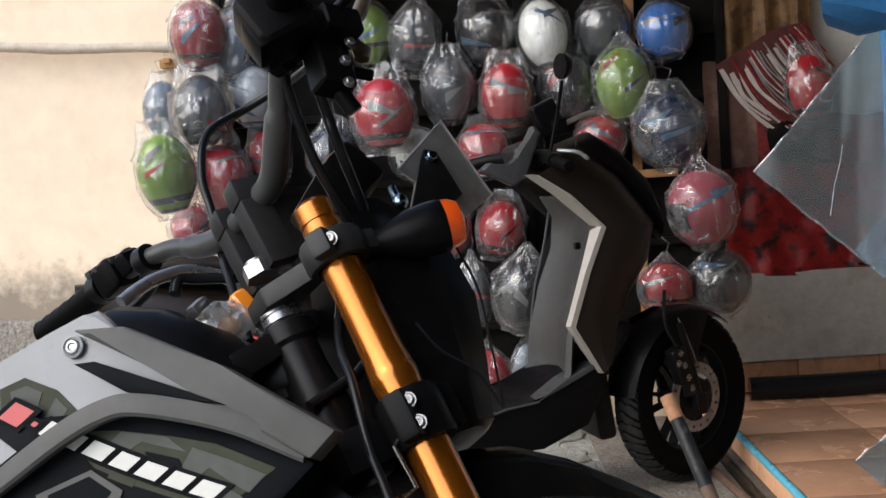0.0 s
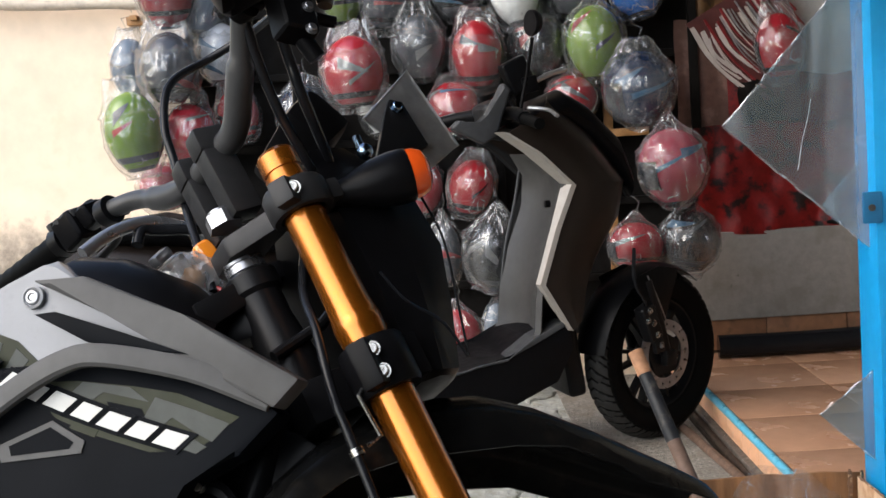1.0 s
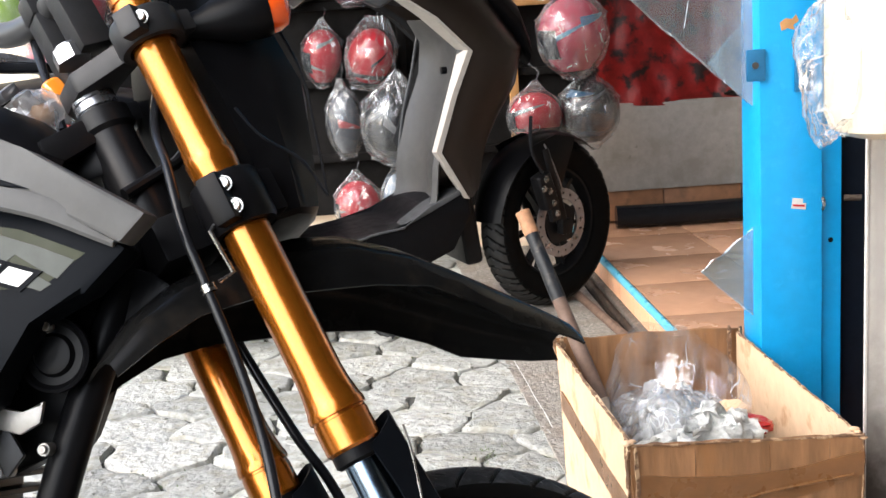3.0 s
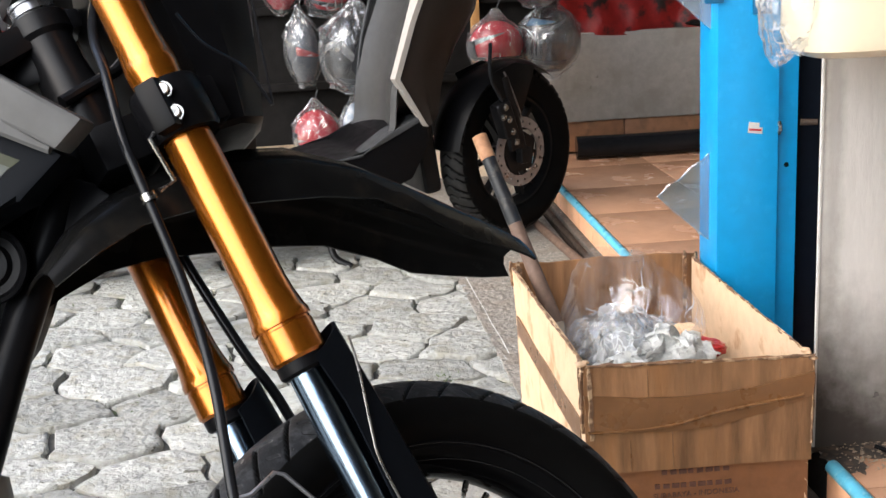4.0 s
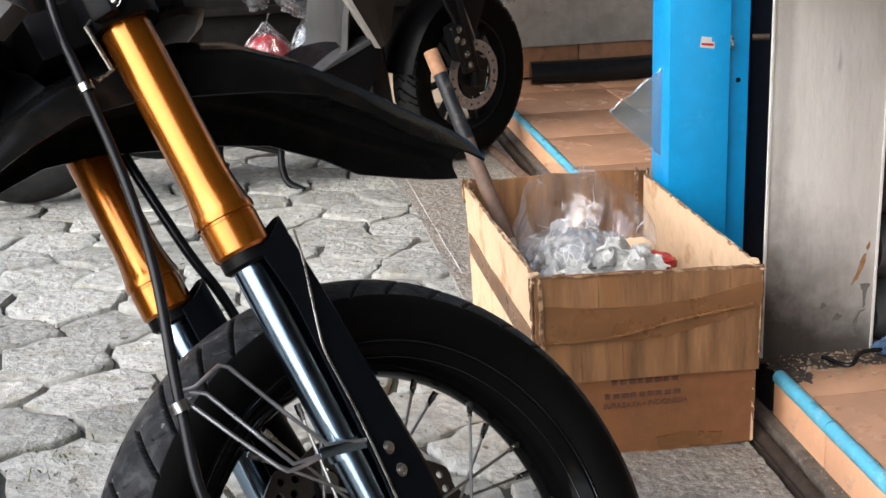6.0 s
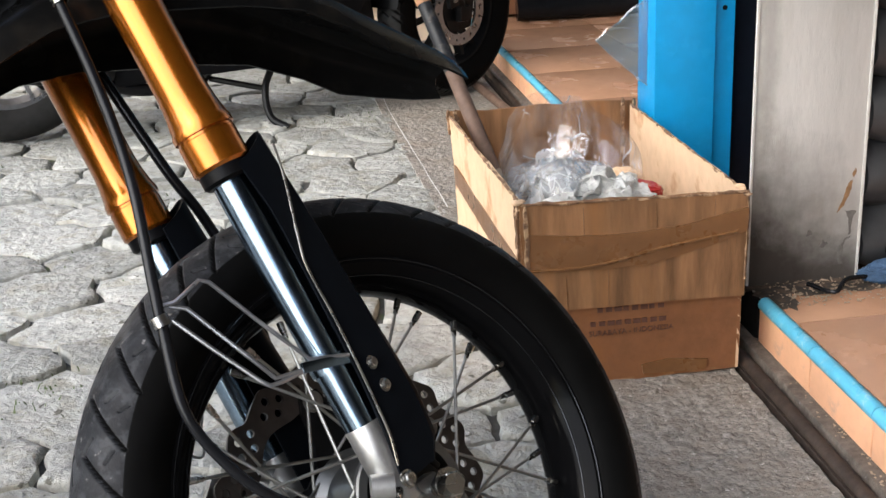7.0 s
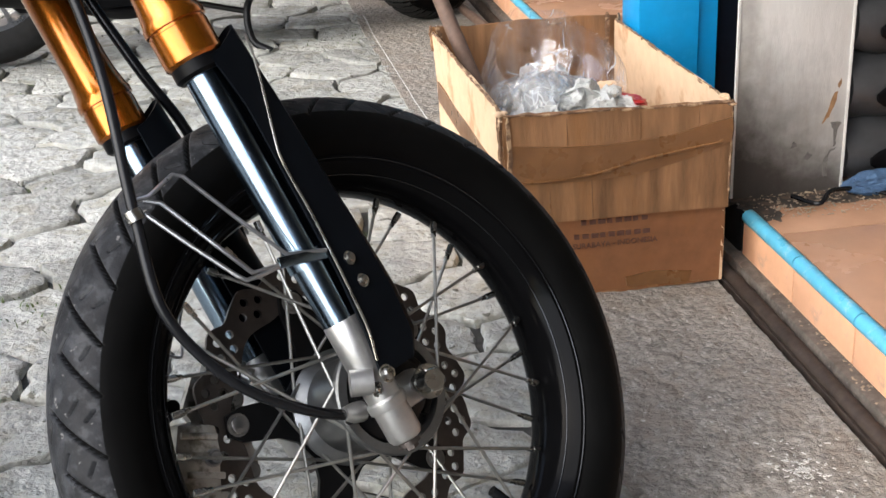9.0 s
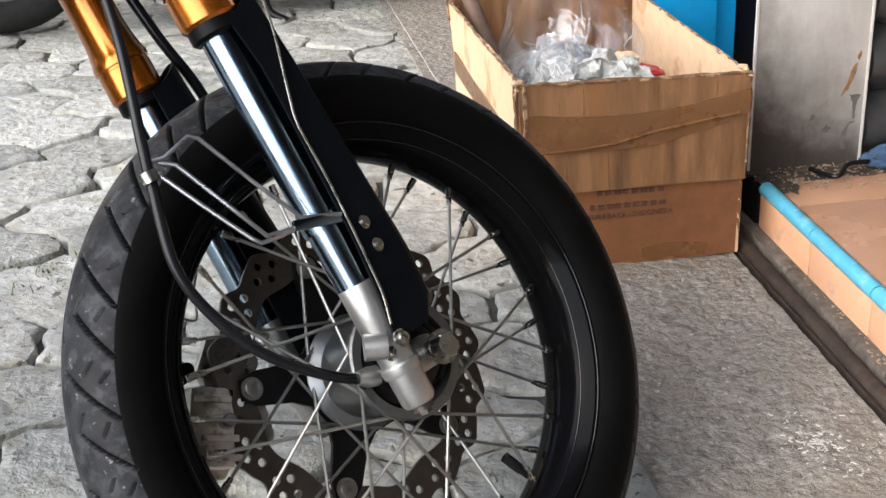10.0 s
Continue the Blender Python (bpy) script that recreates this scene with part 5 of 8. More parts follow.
turned(bm, [(0.116, 0.0115), (0.1195, 0.0112), (0.12, 0.0095), (0.1185, 0.0085)], 24, "X", (0, -0.245, 0.098))
part("bolt_recess", bm, TANK_WHITE, bike, at=BODY)
bm = bmesh.new()
turned(bm, [(0.1165, 0.0083), (0.118, 0.0083), (0.121, 0.0062), (0.1215, 0.004), (0.12, 0.003), (0.12, 0.0002)], 24, "X", (0, -0.245, 0.098))
part("cover_bolt", bm, STEEL_DULL, bike, at=BODY)

# block decals on the shroud
decals = [
    ([(-0.245, 0.016), (-0.19, 0.0164), (-0.135, 0.0103), (-0.09, 0.0028), (-0.03, -0.0197), (-0.068, -0.048), (-0.115, -0.05), (-0.17, -0.034), (-0.21, -0.018)], 0.1222, DECAL_OLIVE),
    ([(-0.185, 0.0155), (-0.138, 0.0095), (-0.118, -0.0045), (-0.1635, 0.0055), (-0.175, -0.002), (-0.2, 0.002)], 0.1228, DECAL_GREY),
    ([(-0.16, -0.003), (-0.125, -0.0105), (-0.12, -0.02), (-0.155, -0.012)], 0.1228, SHROUD_BLACK),
    ([(-0.112, -0.0004), (-0.075, -0.012), (-0.0393, -0.0256), (-0.0548, -0.0415), (-0.066, -0.036), (-0.0943, -0.019), (-0.105, -0.027), (-0.124, -0.022)], 0.1228, DECAL_GREY),
    ([(-0.1, -0.034), (-0.088, -0.03), (-0.06, -0.046), (-0.07, -0.052), (-0.094, -0.044)], 0.1228, DECAL_GREY),
    ([(-0.19, -0.018), (-0.165, -0.027), (-0.17, -0.036), (-0.196, -0.027)], 0.1226, DECAL_OLIVE),
    ([(-0.322, 0.059), (-0.296, 0.07), (-0.26, 0.057), (-0.237, 0.037), (-0.252, 0.018), (-0.291, 0.023), (-0.319, 0.035)], 0.1152, DECAL_OLIVE),
    ([(-0.31, 0.056), (-0.293, 0.062), (-0.275, 0.055), (-0.28, 0.036), (-0.305, 0.04)], 0.1158, DECAL_GREY),
    ([(-0.26, 0.05), (-0.246, 0.038), (-0.256, 0.027), (-0.27, 0.031)], 0.1158, DECAL_GREY),
    ([(-0.36, 0.036), (-0.315, 0.013), (-0.292, -0.002), (-0.312, -0.017), (-0.36, -0.04)], 0.1236, TANK_WHITE),
    ([(-0.268, -0.043), (-0.213, -0.02), (-0.179, -0.039), (-0.182, -0.05), (-0.262, -0.058)], 0.1236, SHROUD_GREY),
    ([(-0.255, -0.043), (-0.214, -0.026), (-0.19, -0.04), (-0.194, -0.046), (-0.252, -0.052)], 0.1242, SHROUD_BLACK),
    ([(-0.4, -0.075), (-0.2, -0.11), (-0.125, -0.135), (-0.135, -0.15), (-0.22, -0.14), (-0.4, -0.11)], 0.1225, DECAL_GREY),
]
for outline, x, mat in decals:
    panel("decal", outline, x - 0.002, x, mat, bevel=0)
# slanted plain marks in a white outline
def slant(u, w):
    """A place on the slanted strip: u along it, w across it."""
    y = -0.309 + 0.225 * u
    return (y + 1.15 * w, 0.041 - 0.083 * u - 0.006 * math.sin(math.pi * u) + w)


def strip(u0, u1, w0, w1):
    return [slant(u0, w0), slant(u1, w0), slant(u1, w1), slant(u0, w1)]


for u, wide, tall, low, mat in ((0.008, 0.115, 0.0165, -0.0095, DECAL_RED), (0.135, 0.045, 0.005, -0.004, DECAL_RED), (0.19, 0.1, 0.0135, -0.007, DECAL_WHITE), (0.3, 0.09, 0.0135, -0.007, DECAL_WHITE), (0.395, 0.12, 0.0135, -0.0065, DECAL_WHITE), (0.522, 0.11, 0.0135, -0.0065, DECAL_WHITE), (0.64, 0.12, 0.0135, -0.0065, DECAL_WHITE), (0.768, 0.115, 0.0135, -0.0065, DECAL_WHITE), (0.89, 0.125, 0.0135, -0.0065, DECAL_WHITE)):
    # a plain slanted block in a black outline
    panel("mark_ground", strip(u - 0.01, u + wide + 0.01, low - 0.0021, low + tall + 0.0021), 0.12, 0.124, SHROUD_BLACK, bevel=0)
    panel("mark", strip(u + 0.012, u + wide - 0.012, low + 0.0008, low + tall - 0.0008), 0.12, 0.1243, mat, bevel=0)

panel("foot_plate", [(-0.2, -0.1), (-0.154, -0.118), (-0.1417, -0.1236), (-0.1256, -0.1252), (-0.1301, -0.165), (-0.1384, -0.1904), (-0.16, -0.23), (-0.2, -0.2)], 0.118, 0.1245, SHROUD_GREY, "matt grey lower side plate", bevel=0.002)
bm = bmesh.new()
bolt(bm, (0.1245, -0.1453, -0.1369), (1, 0, 0), 0.0085, 0.006)
part("plate_bolt", bm, CALIPER, bike, at=BODY)
panel("alloy_bracket", [(-0.125, -0.15), (-0.1023, -0.159), (-0.0827, -0.1466), (-0.0857, -0.1668), (-0.1043, -0.1768), (-0.1348, -0.169)], 0.08, 0.086, CALIPER, "grey alloy bracket", bevel=0.002)

# instruments and the far indicator behind the bars
bm = bmesh.new()
block(bm, (0.0, 0.05, 0.875), (0.13, 0.05, 0.06), Euler((0.5, 0, 0)).to_matrix(), 0.012)
part("instrument_pod", bm, BLACK_SATIN, bike, "black instrument pod", FORK)
bm = bmesh.new()
block(bm, (-0.055, -0.08, 0.797), (0.02, 0.022, 0.036), Euler((0.3, 0, 0)).to_matrix(), 0.008, 3)
part("side_reflector", bm, AMBER_LENS, bike, "small amber reflector", FORK)

# steel frame: gusset, down tube, engine cradle, horn
bm = bmesh.new()
block(bm, (0.0, -0.085, 0.075), (0.045, 0.1, 0.03), Euler((0.33, 0, 0)).to_matrix(), 0.005)
tube(bm, glide([(0.02, -0.015, 0.02), (0.035, -0.05, -0.1), (0.05, -0.075, -0.2), (0.05, -0.11, -0.32), (0.06, -0.16, -0.45), (0.07, -0.3, -0.52), (0.07, -0.6, -0.5)], 6), 0.018, 16)
tube(bm, glide([(0.0, -0.05, 0.02), (0.03, -0.2, -0.02), (0.06, -0.5, -0.06)], 6), 0.018, 16)
frame_ob = part("frame", bm, BLACK_SATIN, bike, "black steel frame", BODY)
bm = bmesh.new()
turned(bm, [(0.055, 0.012), (0.058, 0.026), (0.07, 0.034), (0.076, 0.034), (0.0775, 0.031), (0.074, 0.027), (0.074, 0.02), (0.079, 0.017), (0.0805, 0.008), (0.08, 0.003)], 36, "X", (0, -0.079, -0.106))
part("horn", bm, BLACK_SATIN, bike, "black horn", BODY)
panel("inner_panel", [(-0.3, 0.0), (-0.1, 0.0), (0.0, -0.03), (0.022, -0.045), (-0.02, -0.095), (-0.042, -0.11), (-0.05, -0.15), (-0.06, -0.18), (-0.075, -0.2), (-0.1, -0.195), (-0.13, -0.215), (-0.3, -0.25)], 0.01, 0.04, BLACK_SATIN, "black inner panel behind the shroud")
for y, z, w, h in ((-0.125, -0.075, 0.022, 0.03), (-0.14, -0.13, 0.03, 0.022), (-0.15, -0.165, 0.018, 0.035)):
    bm = bmesh.new()
    block(bm, (0.065, y, z), (0.03, w, h), Euler((0.3, 0, 0)).to_matrix(), 0.004)
    part("bracket", bm, GREY_CAST, frame_ob, at=BODY)
bm = bmesh.new()
tube(bm, glide([(0.07, -0.16, -0.06), (0.085, -0.13, -0.09), (0.08, -0.12, -0.14), (0.07, -0.14, -0.2)], 6), 0.004, 10)
part("wiring", bm, HOSE, frame_ob, "black wiring loom", at=BODY)
bm = bmesh.new()
block(bm, (0.0, -0.24, -0.25), (0.12, 0.14, 0.14), bevel=0.01)
block(bm, (0.0, -0.3, -0.38), (0.2, 0.34, 0.16), bevel=0.03)
engine = part("engine", bm, BLACK_METAL, bike, "dark finned engine", BODY)
for k in range(7):
    bm = bmesh.new()
    block(bm, (0.0, -0.24, -0.2 - 0.016 * k), (0.17, 0.19, 0.006), bevel=0.002)
    part("cooling_fin", bm, BLACK_METAL, engine, at=BODY)
for y, z in ((-0.085, -0.08), (-0.11, -0.165), (-0.085, -0.19), (-0.14, -0.15), (-0.13, -0.21)):
    bm = bmesh.new()
    tube(bm, [(0.05, y, z), (0.078, y, z)], 0.006, 12)
    bolt(bm, (0.078, y, z), (1, 0, 0), 0.0042, 0.005)
    part("frame_bolt", bm, CALIPER, frame_ob, at=BODY)
panel("engine_bracket", [(-0.16, -0.15), (-0.125, -0.165), (-0.105, -0.195), (-0.12, -0.215), (-0.16, -0.185)], 0.07, 0.076, GREY_CAST, "grey alloy engine bracket", bevel=0.002)
bm = bmesh.new()
tube(bm, glide([(-0.05, -0.5, -0.42), (-0.16, -0.5, -0.62), (-0.235, -0.48, -0.73)], 5), 0.011, 12)
part("side_stand", bm, BLACK_METAL, bike, at=BODY)
bm = bmesh.new()
rear = BODY @ Matrix.Translation((0, -1.25, -0.47))
turned(bm, [(-0.035, 0.216), (-0.05, 0.25), (-0.045, 0.275), (-0.02, 0.29), (0.0, 0.292), (0.02, 0.29), (0.045, 0.275), (0.05, 0.25), (0.035, 0.216)], 72, closed=True)
part("rear_wheel", bm, RUBBER, bike, at=rear)
bm = bmesh.new()
secs = []
for y, half, low, top in ((-1.35, 0.03, 0.14, 0.17), (-1.1, 0.07, 0.08, 0.15), (-0.85, 0.1, 0.0, 0.12), (-0.6, 0.1, -0.02, 0.11), (-0.45, 0.07, 0.0, 0.11)):
    secs.append([(half * math.cos(a), y, (low + top) / 2 + (top - low) / 2 * math.sin(a)) for a in (2 * math.pi * k / 20 for k in range(20))])
loft(bm, secs)
part("seat", bm, BLACK_SATIN, bike, "long black seat", BODY)


# ---- the scooter parked behind ----
SCOOT = Matrix.Translation((0.72, 3.97, ground_z(0.72))) @ Matrix.Rotation(radians(17 - 90), 4, "Z")
scooter = thing("scooter", "bronze and grey scooter with a silver-edged leg shield", "scooter", SCOOT)
SW = Matrix.Translation((0.715, 3.97, 0.283)) @ Matrix.Rotation(radians(38 - 90), 4, "Z")
SCOOTER_GROOVES = [(0.004, 0.1, 0.04, 0.7, 0.004), (0.02, 0.75, 0.04, 1.05, 0.0035), (0.0, 0.55, 0.012, 0.75, 0.003)]
scooter_tyre = tyre_mesh(0.28, 0.053, 0.046, 0.178, 26, SCOOTER_GROOVES, 780, 60)
scooter_tyre.materials.append(RUBBER)
scooter_tyre.materials.append(OLD_RUBBER)
sw = place("front_wheel", scooter_tyre, scooter, SW, "black scooter wheel with a dusty tyre")


def scooter_rim(parent, at, mat=BLACK_METAL, label="black alloy rim"):
    bm = bmesh.new()
    turned(bm, [(-0.04, 0.19), (-0.036, 0.172), (0.0, 0.16), (0.036, 0.172), (0.04, 0.19), (0.034, 0.184), (0.0, 0.172), (-0.034, 0.184)], 72, closed=True)
    tube(bm, [(-0.045, 0, 0), (0.05, 0, 0)], 0.032, 24)
    for k in range(6):
        a = 2 * math.pi * k / 6
        d, e = V(0, math.cos(a), math.sin(a)), V(0, -math.sin(a), math.cos(a))
        for s in (1, -1):
            loft(bm, [[d * r + e * (s * w + o) + V(x, 0, 0) for x, o in ((-h, -0.006), (h, -0.006), (h, 0.006), (-h, 0.006))] for r, w, h in ((0.028, 0.012, 0.02), (0.09, 0.016, 0.014), (0.166, 0.03, 0.016))])
    return part("rim", bm, mat, parent, label, at)


scooter_rim(sw, SW)
bm = bmesh.new()
pierced(bm, ring_of(0, 0, 0.112, 48), [ring_of(0, 0, 0.078, 40)] + [ring_of(0.096 * math.cos(2 * math.pi * k / 18), 0.096 * math.sin(2 * math.pi * k / 18), 0.005, 8) for k in range(18)], 0.056, 0.06)
part("brake_disc", bm, STEEL_DULL, sw, "steel brake disc with rust", SW, smooth=0)
bm = bmesh.new()
pierced(bm, ring_of(0, 0, 0.08, 5, 0.4), [ring_of(0, 0, 0.02, 12)], 0.05, 0.056)
part("disc_carrier", bm, BLACK_METAL, sw, at=SW, smooth=0)
for s in (1, -1):
    bm = bmesh.new()
    tube(bm, [(s * 0.07, 0.0, -0.02), (s * 0.07, -0.04, 0.12), (s * 0.07, -0.08, 0.25)], [0.018, 0.02, 0.016], 18)
    block(bm, (s * 0.075, 0, -0.01), (0.03, 0.05, 0.05), bevel=0.008)
    block(bm, (s * 0.075, -0.08, 0.11), (0.035, 0.045, 0.09), Euler((0.3, 0, 0)).to_matrix(), 0.008)
    part("fork_leg", bm, BLACK_METAL, scooter, "black fork leg", SW)
bm = bmesh.new()
block(bm, (0.088, -0.1, 0.12), (0.045, 0.06, 0.12), Euler((0.35, 0, 0)).to_matrix(), 0.012, 3)
block(bm, (0.1, -0.075, 0.05), (0.02, 0.04, 0.06), Euler((0.2, 0, 0)).to_matrix(), 0.006, 2)
caliper = part("brake_caliper", bm, BLACK_METAL, scooter, "black brake caliper", SW)
for y, z in ((-0.115, 0.16), (-0.1, 0.12), (-0.085, 0.08), (-0.07, 0.045), (-0.125, 0.13)):
    bm = bmesh.new()
    bolt(bm, (0.11, y, z), (1, 0, 0), 0.008, 0.008)
    part("caliper_bolt", bm, STEEL, caliper, at=SW)
bm = bmesh.new()
tube(bm, glide([(0.1, -0.12, 0.18), (0.105, -0.17, 0.26), (0.09, -0.15, 0.36)], 6), 0.006, 10)
part("brake_hose", bm, HOSE, scooter, "black brake hose", SW)
bm = bmesh.new()
secs = []
for k in range(15):
    a = radians(52 + 120 * k / 14)
    half = 0.06 + 0.014 * math.sin(math.pi * k / 14)
    secs.append([(half * s, (0.296 - 0.02 * s * s) * math.cos(a), (0.296 - 0.02 * s * s) * math.sin(a)) for s in (-1, -0.7, -0.35, 0, 0.35, 0.7, 1)])
loft(bm, secs, closed=False, caps=False)
thicken(bm, 0.003)
guard_ob = part("front_fender", bm, BLACK_SATIN, scooter, "black plastic mudguard", SW)
for s in (1, -1):
    # skirt that joins the mudguard to the fork leg; a pale tube paints its highlight
    bm = bmesh.new()
    slab(bm, [(-0.15, 0.262), (-0.03, 0.29), (0.06, 0.272), (0.03, 0.2), (-0.015, 0.11), (-0.05, 0.1), (-0.09, 0.17)], s * 0.076 - 0.002, s * 0.076 + 0.002, "YZ", 0.0015)
    part("skirt", bm, BLACK_SATIN, guard_ob, at=SW)
    bm = bmesh.new()
    tube(bm, glide([V(s * 0.08, -0.085, 0.265), V(s * 0.081, -0.045, 0.19), V(s * 0.081, -0.012, 0.115)], 5), 0.0025, 8)
    part("edge_bead", bm, STEEL_DULL, guard_ob, "pale line for the highlight on the fork edge", SW)

# leg shield: silver edge lines, grey inner wall between them, bronze fairing to the nose
EDGE = [(0.2, -0.525, 1.021), (0.2, -0.426, 0.9565), (0.2, -0.321, 0.853), (0.2, -0.378, 0.726), (0.2, -0.437, 0.5625), (0.195, -0.395, 0.49), (0.19, -0.352, 0.415)]
NOSE = [(0.03, -0.33, 1.13), (0.05, -0.2, 1.0), (0.06, -0.1, 0.85), (0.07, -0.13, 0.74), (0.09, -0.21, 0.638), (0.12, -0.27, 0.55), (0.15, -0.315, 0.45)]


def mirror(p, s):
    return V(s * p[0], p[1], p[2])


bm = bmesh.new()
for s in (1, -1):
    rows2 = []
    for e, n, swell in zip(EDGE, NOSE, (1, 1, 1, 0.9, 0.7, 0.5, 0.3)):
        a, b = mirror(e, s), mirror(n, s)
        mid = (a + b) / 2 + swell * V(0.045 * s, 0.02, 0)
        rows2.append([a, a.lerp(mid, 0.5) + V(0.012 * s, 0, 0), mid, mid.lerp(b, 0.5) + V(0.015 * s, 0.005, 0), b])
    loft(bm, rows2, closed=False, caps=False)
loft(bm, [[mirror(n, 1), V(0, n[1] + 0.03, n[2]), mirror(n, -1)] for n in NOSE], closed=False, caps=False)
bmesh.ops.subdivide_edges(bm, edges=list(bm.edges), cuts=1, use_grid_fill=True, smooth=0.5)
thicken(bm, 0.004)
part("front_fairing", bm, COWL_BRONZE, scooter, "dark bronze front fairing", SCOOT)
for s in (1, -1):
    bm = bmesh.new()
    inner = [mirror(e, s) + (V(-w, -0.8 * w, 0.003) if s > 0 else V(0.006, 0.012, 0.0)) for e, w in zip(EDGE, (0.035, 0.045, 0.036, 0.024, 0.022, 0.02, 0.014))]
    outer_ = [mirror(e, s) + V(0.004 * s, 0.0, 0) for e in EDGE]
    loft(bm, [[o, o + V(0, -0.016, 0.003), i + V(0, -0.004, 0), i + V(0, 0.02, 0)] for o, i in zip(outer_, inner)])
    part("edge_trim", bm, TRIM_SILVER if s > 0 else COWL_GREY, scooter, "satin silver edge trim" if s > 0 else "dark inner edge trim", SCOOT)
bm = bmesh.new()
rows2 = []
INNER = [(0.95, -0.40), (0.88, -0.36), (0.78, -0.37), (0.66, -0.42), (0.52, -0.46), (0.42, -0.47), (0.335, -0.52), (0.30, -0.62)]
for z, y in INNER:
    rows2.append([(0.182 * u, y + 0.05 * (1 - u * u) + (0.02 if abs(u) > 0.9 else 0), z) for u in (1, 0.9, 0.7, 0.4, 0.0, -0.4, -0.7, -0.9, -1)])
loft(bm, rows2, closed=False, caps=False)
bmesh.ops.subdivide_edges(bm, edges=list(bm.edges), cuts=1, use_grid_fill=True, smooth=0.4)
thicken(bm, 0.004)
shield = part("inner_shield", bm, SHIELD_GREY, scooter, "matt grey inner leg shield", SCOOT)
for z in (0.80, 0.60):
    bm = bmesh.new()
    tube(bm, [(0.14, -0.385 - 0.1 * (0.8 - z), z), (0.14, -0.40 - 0.1 * (0.8 - z), z)], 0.011, 14)
    part("plug", bm, BLACK_SATIN, shield, at=SCOOT)
bm = bmesh.new()
slab(bm, [(-0.352, 0.43), (-0.346, 0.364), (-0.405, 0.262), (-0.55, 0.205), (-1.1, 0.2), (-1.1, 0.29), (-0.708, 0.33), (-0.655, 0.338), (-0.55, 0.35), (-0.474, 0.398), (-0.385, 0.438)], -0.185, 0.185, "YZ", 0.012)
part("floorboard", bm, BLACK_SATIN, scooter, "black ribbed footboard", SCOOT)
bm = bmesh.new()
slab(bm, [(-0.37, 0.40), (-0.45, 0.355), (-0.55, 0.315), (-0.7, 0.305), (-1.0, 0.3), (-1.0, 0.29), (-0.7, 0.292), (-0.55, 0.302), (-0.45, 0.34)], -0.165, 0.165, "YZ", 0.002)
part("foot_mat", bm, COWL_GREY, scooter, at=SCOOT)
bm = bmesh.new()
block(bm, (0, -0.335, 0.4), (0.22, 0.06, 0.42), Euler((0.12, 0, 0)).to_matrix(), 0.02, 3)
part("wheel_well", bm, BLACK_METAL, scooter, "black panel behind the front wheel", SCOOT)
STEP_GREY = material("grey_foot_step", (0.04, 0.041, 0.043), 0.42, 0.0, 0.15, 40, 0.2, 500, spec=0.25)
bm = bmesh.new()
slab(bm, [(-0.362, 0.436), (-0.376, 0.446), (-0.474, 0.408), (-0.548, 0.361), (-0.56, 0.352), (-0.47, 0.39)], 0.1, 0.19, "YZ", 0.003)
part("foot_step", bm, STEP_GREY, scooter, "grey ribbed foot step", SCOOT)
bm = bmesh.new()
tube(bm, glide([(0.188, -0.56, 0.35), (0.188, -0.655, 0.34), (0.188, -0.71, 0.328), (0.188, -0.9, 0.3)], 5), 0.004, 8)
part("board_edge", bm, STEP_GREY, scooter, "grey footboard edge", SCOOT)
# the inner shield's edge highlight, built as a paler tube
bm = bmesh.new()
tube(bm, glide([(-0.17, -0.36, 0.9), (-0.178, -0.385, 0.78), (-0.18, -0.42, 0.66), (-0.18, -0.445, 0.52), (-0.18, -0.46, 0.4)], 5), 0.005, 8)
part("shield_edge", bm, STEP_GREY, scooter, "pale line for the highlight along the inner shield", SCOOT)
# handlebar cover, screen, grips, levers, mirrors
bm = bmesh.new()
block(bm, (0, -0.50, 1.08), (0.15, 0.09, 0.085), Euler((0.3, 0, 0)).to_matrix(), 0.03, 3)
part("bar_cover", bm, COWL_GREY, scooter, "grey handlebar cover", SCOOT)
bm = bmesh.new()
secs = []
for y_, z, half, thick in ((-0.47, 1.035, 0.13, 0.02), (-0.38, 1.085, 0.12, 0.05), (-0.29, 1.105, 0.1, 0.06), (-0.2, 1.05, 0.085, 0.06), (-0.1, 0.95, 0.065, 0.06), (-0.06, 0.86, 0.05, 0.05)):
    secs.append([(half * math.cos(a), y_, z + thick * math.sin(a) - 0.02) for a in (2 * math.pi * k / 16 for k in range(16))])
loft(bm, secs)
part("front_hood", bm, BLACK_SATIN, scooter, "black upper hood", SCOOT)
bm = bmesh.new()
slab(bm, [(-0.676, 1.044), (-0.575, 0.991), (-0.535, 1.01), (-0.479, 1.148), (-0.504, 1.171), (-0.552, 1.07), (-0.584, 1.047), (-0.647, 1.068)], 0.085, 0.13, "YZ", 0.01, 3)
part("bar_wing", bm, STEP_GREY, scooter, "angular grey handlebar cover", SCOOT)
bm = bmesh.new()
block(bm, (0.1, -0.45, 1.19), (0.05, 0.08, 0.1), Euler((0.4, 0, 0)).to_matrix(), 0.012, 3)
block(bm, (0.12, -0.42, 1.16), (0.03, 0.05, 0.05), Euler((0.2, 0, 0)).to_matrix(), 0.008, 2)
part("switch_box", bm, BLACK_SATIN, scooter, "black handlebar switch box", SCOOT)
bm = bmesh.new()
tube(bm, glide([(0.1, -0.401, 1.166), (0.1, -0.34, 1.19), (0.1, -0.289, 1.2)], 5), 0.008, 10)
part("lever_end", bm, ALLOY, scooter, "bright alloy lever end", SCOOT)
TURNED = Matrix.Rotation(radians(20), 4, "Z")
